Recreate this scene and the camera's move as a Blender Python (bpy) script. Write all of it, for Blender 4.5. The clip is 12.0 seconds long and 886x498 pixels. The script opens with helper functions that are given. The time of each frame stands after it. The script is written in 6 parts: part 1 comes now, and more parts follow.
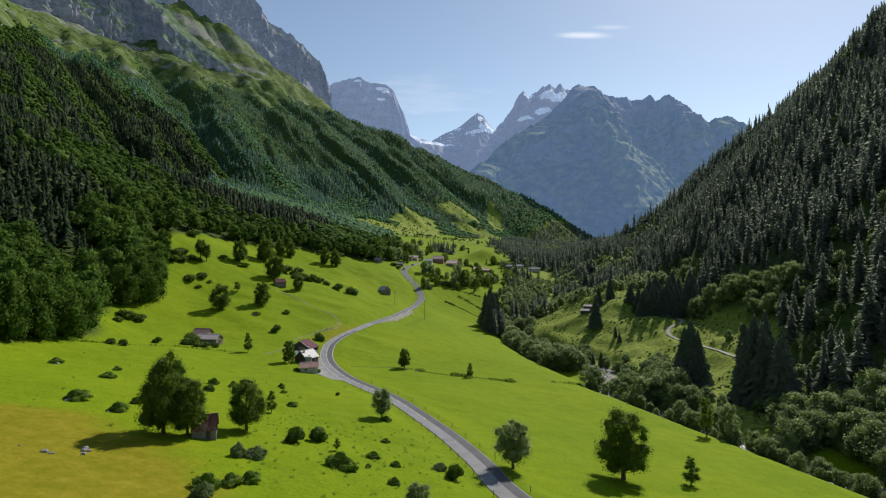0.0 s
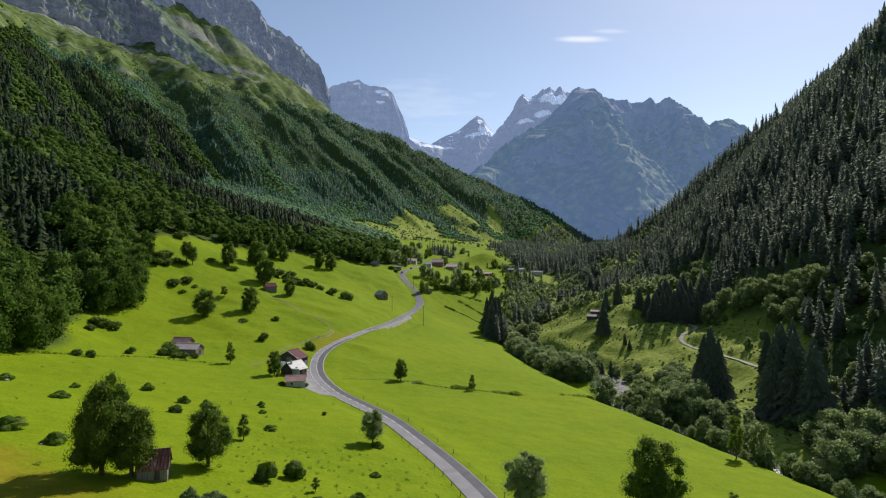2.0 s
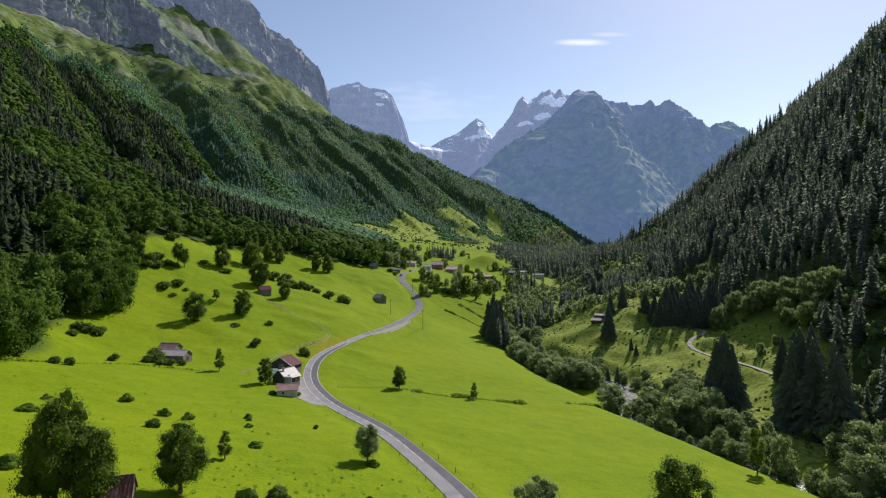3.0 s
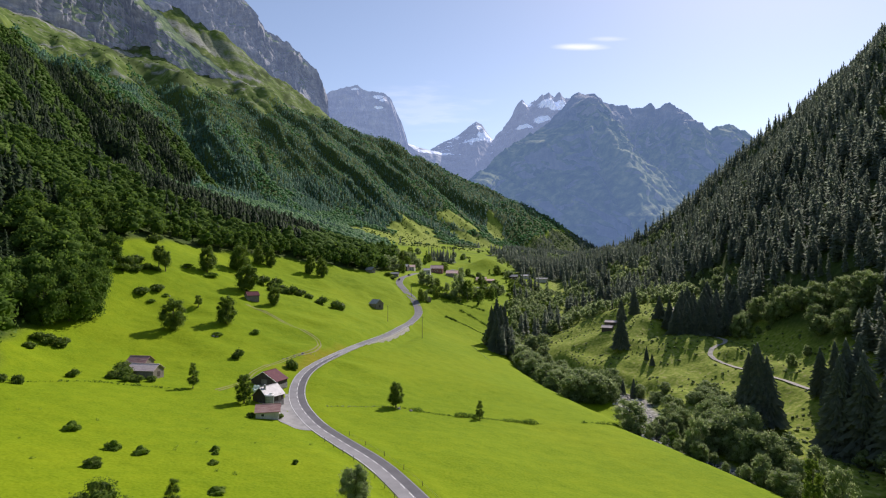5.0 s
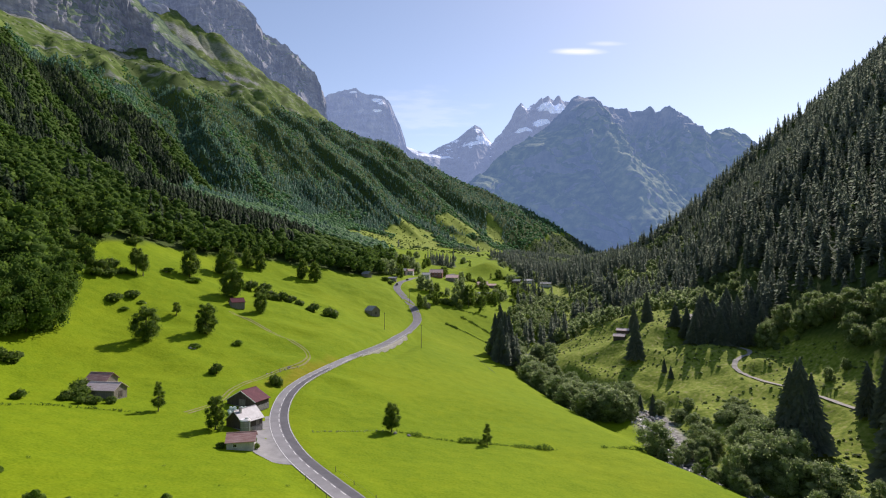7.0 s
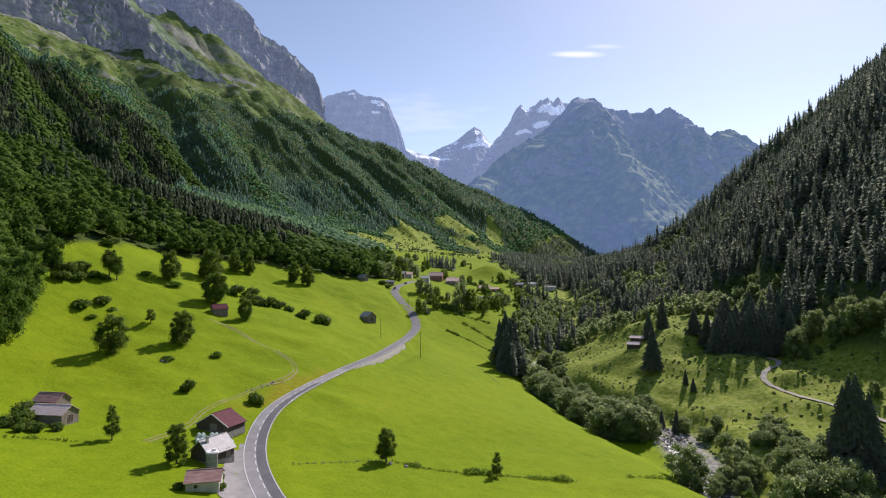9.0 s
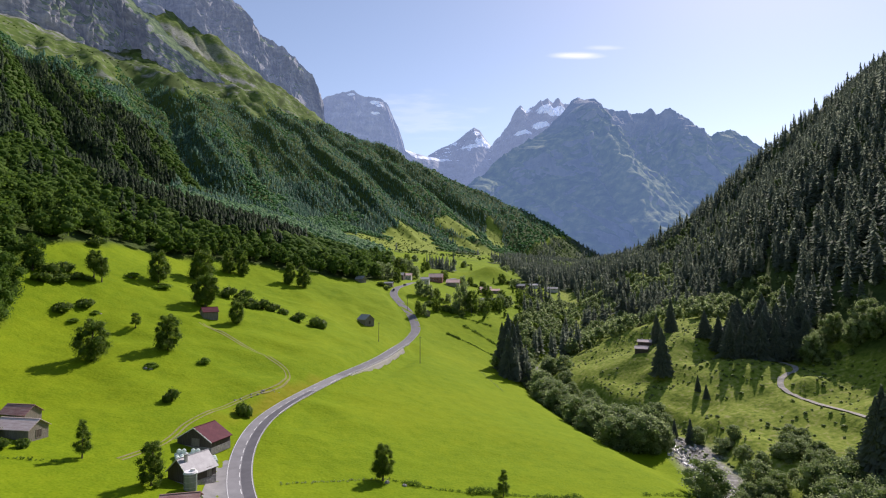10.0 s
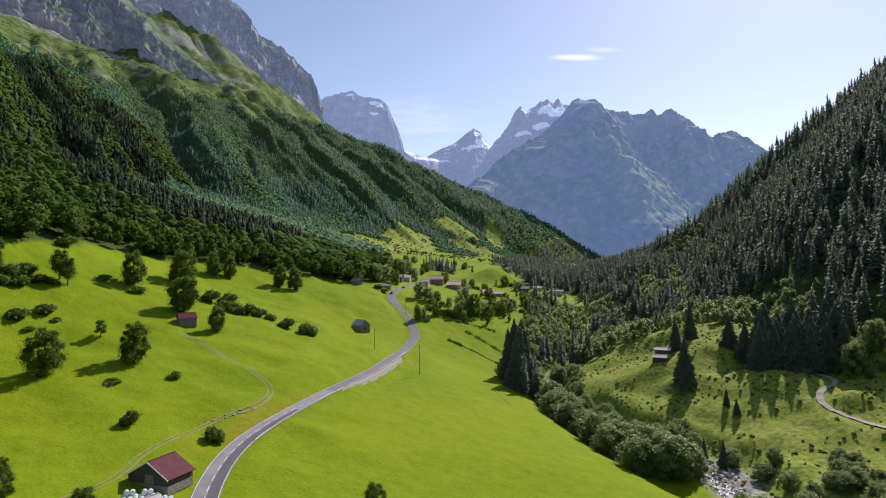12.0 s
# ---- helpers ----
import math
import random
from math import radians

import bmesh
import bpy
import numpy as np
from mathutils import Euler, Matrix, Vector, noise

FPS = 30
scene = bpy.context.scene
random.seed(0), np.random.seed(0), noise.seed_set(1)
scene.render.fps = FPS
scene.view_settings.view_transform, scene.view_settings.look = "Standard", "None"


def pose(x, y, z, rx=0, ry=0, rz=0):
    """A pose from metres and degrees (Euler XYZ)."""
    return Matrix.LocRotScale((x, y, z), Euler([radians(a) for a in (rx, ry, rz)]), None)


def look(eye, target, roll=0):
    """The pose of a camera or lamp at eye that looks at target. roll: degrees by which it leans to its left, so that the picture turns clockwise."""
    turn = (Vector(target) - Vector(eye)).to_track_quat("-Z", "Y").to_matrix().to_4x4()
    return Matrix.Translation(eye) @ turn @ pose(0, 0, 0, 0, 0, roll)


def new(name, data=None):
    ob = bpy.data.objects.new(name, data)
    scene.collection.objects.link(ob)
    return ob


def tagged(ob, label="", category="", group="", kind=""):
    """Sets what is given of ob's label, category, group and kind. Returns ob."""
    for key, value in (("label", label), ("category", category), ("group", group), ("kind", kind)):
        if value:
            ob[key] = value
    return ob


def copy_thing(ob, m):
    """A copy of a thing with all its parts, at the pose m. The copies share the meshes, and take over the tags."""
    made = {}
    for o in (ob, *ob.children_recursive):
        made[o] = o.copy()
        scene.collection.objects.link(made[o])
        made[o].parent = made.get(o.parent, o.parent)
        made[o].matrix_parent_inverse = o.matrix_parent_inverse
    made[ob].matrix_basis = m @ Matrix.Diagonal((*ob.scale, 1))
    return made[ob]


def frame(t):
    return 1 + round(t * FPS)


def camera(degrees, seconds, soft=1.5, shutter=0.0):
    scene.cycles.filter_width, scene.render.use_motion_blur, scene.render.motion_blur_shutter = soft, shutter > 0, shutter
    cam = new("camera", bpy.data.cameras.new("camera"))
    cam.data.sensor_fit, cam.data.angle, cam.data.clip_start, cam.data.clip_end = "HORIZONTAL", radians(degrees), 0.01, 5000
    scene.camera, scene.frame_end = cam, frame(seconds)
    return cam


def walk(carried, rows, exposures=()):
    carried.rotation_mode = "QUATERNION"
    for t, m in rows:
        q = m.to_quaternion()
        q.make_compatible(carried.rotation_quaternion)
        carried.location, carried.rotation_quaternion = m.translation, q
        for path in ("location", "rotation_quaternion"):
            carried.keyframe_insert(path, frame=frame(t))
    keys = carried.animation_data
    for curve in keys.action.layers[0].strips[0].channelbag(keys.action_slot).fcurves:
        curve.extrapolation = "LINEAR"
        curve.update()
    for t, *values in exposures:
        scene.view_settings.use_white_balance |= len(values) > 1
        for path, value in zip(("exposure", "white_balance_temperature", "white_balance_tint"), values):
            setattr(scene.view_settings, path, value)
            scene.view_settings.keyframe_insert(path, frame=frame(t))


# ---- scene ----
# ---- camera ----
cam = camera(75.7, 12.0, soft=1.15)
METRES, EYE, TILT, LEAN, TURN = 150.0, 40.0, 1.0, 0.0, 0.0
ROWS = [
    (0.0, 0.0, 0.0, 0.0, -0.0, 0.0, -0.0),
    (0.5, 0.0006, 0.0319, -0.0003, -0.0, 0.03, 0.04),
    (1.0, 0.0007, 0.067, -0.0013, -0.02, 0.12, 0.05),
    (1.5, 0.0004, 0.1041, -0.0029, -0.03, 0.23, 0.04),
    (2.0, -0.0002, 0.1425, -0.0045, -0.04, 0.35, 0.04),
    (2.5, -0.0014, 0.1826, -0.0063, -0.06, 0.49, 0.04),
    (3.0, -0.0029, 0.2236, -0.008, -0.09, 0.63, 0.02),
    (5.0, -0.0102, 0.3936, -0.0113, -0.19, 1.02, 0.05),
    (5.5, -0.0122, 0.4369, -0.0117, -0.22, 1.13, 0.04),
    (6.0, -0.0144, 0.4798, -0.0118, -0.26, 1.23, 0.04),
    (6.5, -0.0161, 0.523, -0.012, -0.29, 1.32, 0.04),
    (7.0, -0.0179, 0.5662, -0.012, -0.33, 1.42, 0.03),
    (9.0, -0.0236, 0.7388, -0.0115, -0.42, 1.68, 0.08),
    (9.5, -0.0249, 0.7821, -0.0114, -0.44, 1.74, 0.08),
    (10.0, -0.0268, 0.8258, -0.0113, -0.47, 1.79, 0.09),
    (10.5, -0.0282, 0.869, -0.0111, -0.49, 1.83, 0.1),
    (11.0, -0.0297, 0.9122, -0.0111, -0.5, 1.88, 0.08),
    (11.5, -0.0307, 0.9556, -0.0114, -0.51, 1.92, 0.08),
    (12.0, -0.0329, 0.9991, -0.0111, -0.54, 1.95, 0.06),
]
walk(cam, [(t, pose(0, 0, EYE, TILT, LEAN, TURN) @ pose(METRES * x, METRES * y, METRES * z, 90 + pitch, roll, yaw)) for t, x, y, z, yaw, pitch, roll in ROWS],
     exposures=[(0.0, 0.05, 6500, 10), (1.5, 0.10, 6500, 13), (3.0, 0.24, 6500, 17), (5.5, 0.35, 6500, 21), (12.0, 0.37, 6500, 22.5)])

# ---- light ----
SUN_AZ, SUN_EL = radians(33.0), radians(40.0)     # to the right of the way ahead, above the horizon
to_sun = Vector((math.sin(SUN_AZ) * math.cos(SUN_EL), math.cos(SUN_AZ) * math.cos(SUN_EL), math.sin(SUN_EL)))
sun_data = bpy.data.lights.new("sun", "SUN")
sun_data.energy, sun_data.angle, sun_data.color = 4.0, radians(0.53), (1.0, 0.95, 0.86)
sun = new("sun", sun_data)
sun.matrix_world = look((0, 0, 900), Vector((0, 0, 900)) - to_sun)
world = bpy.data.worlds.new("world")
scene.world = world
world.use_nodes = True
wn, wl = world.node_tree.nodes, world.node_tree.links
wn.clear()
sky = wn.new("ShaderNodeTexSky")
sky.sky_type, sky.sun_disc = "NISHITA", False
sky.sun_elevation, sky.sun_rotation = SUN_EL, SUN_AZ
sky.altitude, sky.air_density, sky.dust_density, sky.ozone_density = 1200, 0.9, 0.55, 0.15
bg = wn.new("ShaderNodeBackground")
bg.inputs["Strength"].default_value = 0.13
wo = wn.new("ShaderNodeOutputWorld")
# a small lens cloud and faint wisps high over the peaks
wc = wn.new("ShaderNodeTexCoord")
wsep = wn.new("ShaderNodeSeparateXYZ")
wl.new(wc.outputs["Generated"], wsep.inputs[0])


def wmath(op, a, b=None, c=None, clamp=False):
    x = wn.new("ShaderNodeMath")
    x.operation, x.use_clamp = op, clamp
    for k, q in enumerate((a, b, c)):
        if isinstance(q, (int, float)):
            x.inputs[k].default_value = q
        elif q is not None:
            wl.new(q, x.inputs[k])
    return x.outputs[0]


east = wmath("DIVIDE", wsep.outputs["X"], wmath("MAXIMUM", wsep.outputs["Y"], 0.05))
rise = wmath("DIVIDE", wsep.outputs["Z"], wmath("MAXIMUM", wsep.outputs["Y"], 0.05))
wmap, wtex = wn.new("ShaderNodeMapping"), wn.new("ShaderNodeTexNoise")
wmap.inputs["Scale"].default_value = (9, 9, 60)
wtex.inputs["Scale"].default_value, wtex.inputs["Detail"].default_value = 1.6, 6
wl.new(wc.outputs["Generated"], wmap.inputs["Vector"])
wl.new(wmap.outputs[0], wtex.inputs["Vector"])


def lens(cx, cz, rx, rz, power, soft_):
    dx = wmath("MULTIPLY", wmath("SUBTRACT", east, cx), 1 / rx)
    dz = wmath("MULTIPLY", wmath("SUBTRACT", rise, cz), 1 / rz)
    d2 = wmath("ADD", wmath("MULTIPLY", dx, dx), wmath("MULTIPLY", dz, dz))
    fall = wmath("SUBTRACT", 1.0, wmath("ADD", d2, wmath("MULTIPLY", wmath("SUBTRACT", wtex.outputs["Fac"], 0.5), soft_)), None, True)
    return wmath("MULTIPLY", wmath("MULTIPLY", fall, fall), power)


cover = wmath("ADD", lens(0.247, 0.395, 0.060, 0.0082, 0.62, 0.9), lens(0.302, 0.409, 0.045, 0.006, 0.25, 1.4))
cover = wmath("ADD", cover, lens(-0.03, 0.285, 0.13, 0.045, 0.13, 3.2), None, True)
wmix = wn.new("ShaderNodeMix")
wmix.data_type = "RGBA"
wmix.inputs["B"].default_value = (7.5, 7.7, 8.0, 1)
wl.new(cover, wmix.inputs["Factor"])
# grades the sky colour: slightly more red, less blue
wgrade = wn.new("ShaderNodeMix")
wgrade.data_type, wgrade.blend_type = "RGBA", "MULTIPLY"
wgrade.inputs["Factor"].default_value, wgrade.inputs["B"].default_value = 1.0, (1.06, 1.02, 0.93, 1)
wl.new(sky.outputs[0], wgrade.inputs["A"])
wl.new(wgrade.outputs["Result"], wmix.inputs["A"])
wl.new(wmix.outputs["Result"], bg.inputs["Color"])
wl.new(bg.outputs[0], wo.inputs["Surface"])

# ---- the lie of the land ----
def lattice(ix, iy, seed):
    h = (ix.astype(np.int64) * 374761393 + iy.astype(np.int64) * 668265263 + seed * 974634777) & 0xFFFFFFFF
    h = ((h ^ (h >> 13)) * 1274126177) & 0xFFFFFFFF
    return ((h ^ (h >> 16)) & 0xFFFF) / 32767.5 - 1.0


def vnoise(x, y, seed=0):
    """Smooth value noise in -1..1."""
    x, y = np.asarray(x, float), np.asarray(y, float)
    ix, iy = np.floor(x), np.floor(y)
    fx, fy = x - ix, y - iy
    fx, fy = fx * fx * fx * (fx * (fx * 6 - 15) + 10), fy * fy * fy * (fy * (fy * 6 - 15) + 10)
    a, b = lattice(ix, iy, seed), lattice(ix + 1, iy, seed)
    c, d = lattice(ix, iy + 1, seed), lattice(ix + 1, iy + 1, seed)
    return (a * (1 - fx) + b * fx) * (1 - fy) + (c * (1 - fx) + d * fx) * fy


def fractal(x, y, octaves=4, seed=0, gain=0.5):
    total, amp = 0.0, 1.0
    for k in range(octaves):
        total = total + amp * vnoise(x * 2.0 ** k + 17.3 * k, y * 2.0 ** k - 9.1 * k, seed + k)
        amp *= gain
    return total


def ridged(x, y, octaves=4, seed=0, gain=0.5):
    total, amp = 0.0, 1.0
    for k in range(octaves):
        total = total + amp * (1 - 2 * np.abs(vnoise(x * 2.0 ** k + 5.7 * k, y * 2.0 ** k + 3.3 * k, seed + k)))
        amp *= gain
    return total


def smooth(a, b, x):
    t = np.clip((x - a) / (b - a), 0, 1)
    return t * t * (3 - 2 * t)


def along(t, knots):
    """A smooth curve through (t, value) knots, straight beyond its ends."""
    k = np.array(knots, float)
    kt, kv = k[:, 0], k[:, 1]
    d = np.diff(kv) / np.diff(kt)
    m = np.concatenate([[d[0]], (d[1:] + d[:-1]) / 2, [d[-1]]])
    t = np.asarray(t, float)
    i = np.clip(np.searchsorted(kt, t) - 1, 0, len(kt) - 2)
    h = kt[i + 1] - kt[i]
    u = np.clip((t - kt[i]) / h, 0, 1)
    v = ((2 * u ** 3 - 3 * u ** 2 + 1) * kv[i] + (u ** 3 - 2 * u ** 2 + u) * h * m[i]
         + (3 * u ** 2 - 2 * u ** 3) * kv[i + 1] + (u ** 3 - u ** 2) * h * m[i + 1])
    return v + np.where(t < kt[0], (t - kt[0]) * d[0], 0) + np.where(t > kt[-1], (t - kt[-1]) * d[-1], 0)


RIVER_X = [(-300, 260), (60, 172), (180, 128), (319, 82), (400, 62), (470, 56), (500, 60), (530, 74), (570, 100), (640, 124), (720, 138), (900, 172), (1300, 300), (2350, 575), (3200, 800)]
RIVER_Z = [(-300, -36), (180, -31), (319, -29.5), (485, -25), (560, -15), (700, 9), (850, 32), (1100, 48), (2350, 88), (3200, 120)]
BED = [(-300, 0), (262, -3), (280, -4.5), (297, -4.0), (319, 6), (338, 13.5), (360, 23), (380, 22), (420, 9), (465, 0), (3200, 0)]      # the bed winds beside the line of the valley floor
FALL_LEFT = [(-300, 0.15), (120, 0.155), (200, 0.137), (290, 0.137), (340, 0.185), (420, 0.29), (460, 0.31), (600, 0.245), (700, 0.15), (780, 0.105), (1000, 0.09), (2400, 0.1)]
FALL_RIGHT = [(-300, 0.1), (300, 0.08), (380, 0.12), (410, 0.2), (454, 0.36), (600, 0.3), (2400, 0.2)]
TOE = [(-300, -160), (0, -150), (230, -142), (340, -152), (420, -152), (500, -140), (560, -115), (600, -88), (640, -62), (800, -55), (1000, -70), (1400, -80), (1800, 100), (2300, 450)]
BENCH = [(-300, 0.5), (450, 0.5), (560, 0.42), (750, 0.33), (1200, 0.3), (2400, 0.3)]
LEFT_RIDGE = [(-1250, -900, 800), (-1250, 0, 800), (-1240, 400, 800), (-1225, 900, 805), (-1240, 1300, 810), (-1330, 1700, 830), (-1480, 2100, 880)]
# the high crest behind, from the brink of the alp under the cliffs down to the head of the valley
HEAD_RIDGE = [(-1900, 2300, 1190), (-1719, 2500, 1150), (-1573, 2650, 1102), (-1401, 2750, 1092), (-1260, 2800, 1048), (-1096, 2880, 1012), (-898, 2980, 915), (-753, 3050, 872), (-552, 3200, 838),
              (-375, 3050, 762), (-184, 2900, 632), (0, 2750, 518), (168, 2650, 428), (293, 2550, 320), (427, 2450, 212), (540, 2350, 145)]
# the grassy ramp that climbs to the foot of the far pillar
RAMP = [(-686, 3478, 976), (-845, 3424, 1085), (-1015, 3370, 1202), (-1263, 3317, 1399), (-1565, 3264, 1570), (-1984, 3156, 1709)]
# spurs and gullies of the left-hand mountainside, counted across their run
SPURS = [(-1500, 0), (-700, -20), (-300, 25), (100, -36), (450, 40), (650, -40), (850, 56), (1200, -52), (1600, 58), (1880, -44), (2170, 46), (2420, -26), (2650, 16), (2900, 0), (4000, 0)]
RIGHT_RIDGE = [(430, -900, 340), (470, -500, 340), (530, 0, 345), (565, 400, 372), (600, 700, 388), (618, 790, 380), (592, 850, 335), (566, 885, 310), (480, 868, 252), (433, 905, 198), (387, 912, 156), (336, 918, 114), (270, 960, 62)]
# the lower shoulder beyond the spur that closes the right-hand side
BACK_RIDGE = [(700, 1000, 200), (640, 1300, 195), (600, 1600, 150), (560, 1800, 110), (530, 2000, 79)]


def crest(x, y, line, k):
    """The height of a mountainside that falls by k from a crest line."""
    best = np.full(np.shape(x), -1e9)
    for (x0, y0, z0), (x1, y1, z1) in zip(line, line[1:]):
        dx, dy = x1 - x0, y1 - y0
        t = np.clip(((x - x0) * dx + (y - y0) * dy) / (dx * dx + dy * dy), 0, 1)
        dist = np.hypot(x - x0 - t * dx, y - y0 - t * dy)
        best = np.maximum(best, z0 + t * (z1 - z0) - k * dist)
    return best


def softmax2(a, b, w):
    return w * np.logaddexp(a / w, b / w)


def valley(x, y):
    xr, zr, s = along(y, RIVER_X), along(y, RIVER_Z), along(y, FALL_LEFT)
    u = xr - x
    left = zr + 2.5 * smooth(3, 17, u) + s * np.maximum(u - 4, 0)
    left = left + np.maximum(along(y, BENCH) - s, 0) * 6 * np.logaddexp(0, (along(y, TOE) - x) / 6)
    right = zr + 3.0 * smooth(4, 14, -u) + along(y, FALL_RIGHT) * (np.clip(-u - 4, 0, 78) + 0.15 * np.maximum(-u - 82, 0)) + 0.2 * np.clip(-u - 48, 0, 45) * (1 - smooth(395, 440, y)) + (3.0 * vnoise(x / 24, y / 24, 5) + 1.5 * vnoise(x / 9, y / 9, 6)) * smooth(8, 40, -u)
    z = np.where(u > 0, left, right)
    bed = (1 - smooth(9, 18, np.abs(u + along(y, BED) + 4))) * smooth(275, 300, y) * (1 - smooth(430, 460, y))
    z = z * (1 - bed) + np.minimum(z, zr + 0.4) * bed
    z = z + 13 * np.exp(-((x - 62) / 24) ** 2 - ((y - 822) / 26) ** 2)     # the knoll behind the village
    rolling = smooth(250, 320, y) * smooth(90, 130, u)
    return z + (0.9 * vnoise(x / 38, y / 38, 1) + (0.25 + 0.4 * rolling) * vnoise(x / 11, y / 11, 2) + 0.7 * rolling * ridged(x / 26, y / 20, 1, 9)) * smooth(12, 40, np.abs(u))


def land(x, y):
    x, y = np.asarray(x, float), np.asarray(y, float)
    hill_l = softmax2(crest(x, y, LEFT_RIDGE, 0.8), crest(x, y, HEAD_RIDGE, 0.57), 6.0)
    hill_r = softmax2(crest(x, y, RIGHT_RIDGE, 0.97), crest(x, y, BACK_RIDGE, 0.8), 4.0)
    # gullies that run down the mountainsides
    up_l = smooth(20, 160, hill_l) * (1 - 0.8 * smooth(800, 1000, hill_l)) * (1 - 0.6 * smooth(1250, 1500, y) * (1 - smooth(170, 330, hill_l)))
    up_r = smooth(20, 140, hill_r)
    across = y + 1.4 * x + 70 * fractal(x / 430, y / 430, 2, 27)
    big = 0.6 * along(across, SPURS) + 0.4 * np.interp(across, [k for k, _ in SPURS], [v for _, v in SPURS])
    hill_l = hill_l + up_l * (0.72 * big + 20 * ridged(across / 150, (x - y) / 1500, 3, 21, 0.6) - 8 + 9 * fractal(x / 80, y / 80, 3, 23))
    hill_r = hill_r + up_r * (12 * ridged(y / 200 - x / 700, x / 1500, 3, 31) - 6 + 4 * fractal(x / 50, y / 50, 3, 33)) * (1 - 0.6 * smooth(800, 860, y))
    ramp = crest(x, y, RAMP, 0.95)
    hill_l = softmax2(hill_l, ramp + 9 * ridged(across / 110, (x - y) / 900, 2, 28), 16.0)
    hill_l = hill_l + 14 * smooth(400, 600, hill_l) * fractal(x / 110 + y / 400, y / 130, 4, 25, 0.55)
    z = softmax2(valley(x, y), hill_l, 5.0)
    return softmax2(z, hill_r, 4.0)


def spline(points, step):
    """A smooth line through points, at even steps."""
    p = np.array(points, float)
    t = np.concatenate([[0], np.cumsum(np.hypot(*np.diff(p[:, :2], axis=0).T))])
    s = np.arange(0, t[-1], step)
    return np.stack([along(s, np.stack([t, p[:, k]], 1)) for k in range(p.shape[1])], 1)


def blur(v, n):
    pad = np.concatenate([np.full(n, v[0]), v, np.full(n, v[-1])])
    return np.convolve(np.convolve(pad, np.ones(n) / n, "same"), np.ones(n) / n, "same")[n:-n]


ROAD = spline([(130, -250), (95, -100), (62, 0), (34, 70), (22, 100), (12.5, 124), (9.6, 137), (-1.2, 171), (-14.8, 201), (-29.4, 223.5), (-42.8, 244.5), (-52.6, 266), (-58.6, 288), (-60, 312), (-54, 343),
               (-40, 390), (-28, 450), (-22, 490), (-19.5, 516), (-24.5, 542), (-33.5, 563), (-40, 585), (-39.5, 607), (-34, 632), (-30, 662), (-23, 700), (-10, 745), (15, 790)], 2.0)
ROAD_Z = blur(land(ROAD[:, 0], ROAD[:, 1]), 12) - 0.2
TRACK = spline([(153, 235), (158, 270), (160.5, 300), (158, 322), (155.4, 348), (153.4, 364), (149.6, 375.5), (150.7, 383.5), (155.6, 389.8), (164.4, 393.8), (167.5, 402), (163, 416), (156, 436), (154, 448), (162, 460), (170, 478)], 2.0)
TRACK_Z = blur(land(TRACK[:, 0], TRACK[:, 1]), 8)


def nearest(x, y, line):
    """Distance to a line and the index of its nearest sample."""
    best, idx = np.full(x.shape, 1e9), np.zeros(x.shape, int)
    for i, (a, b) in enumerate(line[:, :2]):
        d = (x - a) ** 2 + (y - b) ** 2
        m = d < best
        best[m], idx[m] = d[m], i
    return np.sqrt(best), idx


def ground_z(x, y):
    """The land with the beds of the road and the track cut into it."""
    x, y = np.atleast_1d(np.asarray(x, float)), np.atleast_1d(np.asarray(y, float))
    z = land(x, y)
    for line, zs, half, out in ((ROAD, ROAD_Z, 4.2, 11.0), (TRACK, TRACK_Z, 2.0, 6.0)):
        near = (y > line[:, 1].min() - 20) & (y < line[:, 1].max() + 20) & (x > line[:, 0].min() - 20) & (x < line[:, 0].max() + 20)
        if near.any():
            d, i = nearest(x[near], y[near], line)
            w = 1 - smooth(half, out, d)
            z[near] = z[near] * (1 - w) + zs[i] * w
            if line is ROAD:
                # the ground falls away below the retaining wall on the outer side of the bend
                d2 = np.gradient(line, axis=0)[i]
                off = ((x[near] - line[i, 0]) * d2[:, 1] - (y[near] - line[i, 1]) * d2[:, 0]) / np.hypot(d2[:, 0], d2[:, 1])
                bell = smooth(370, 405, line[i, 1]) * (1 - smooth(458, 478, line[i, 1]))
                z[near] -= 2.9 * bell * smooth(3.4, 5.4, off) * (1 - smooth(8, 19, off))
    return z

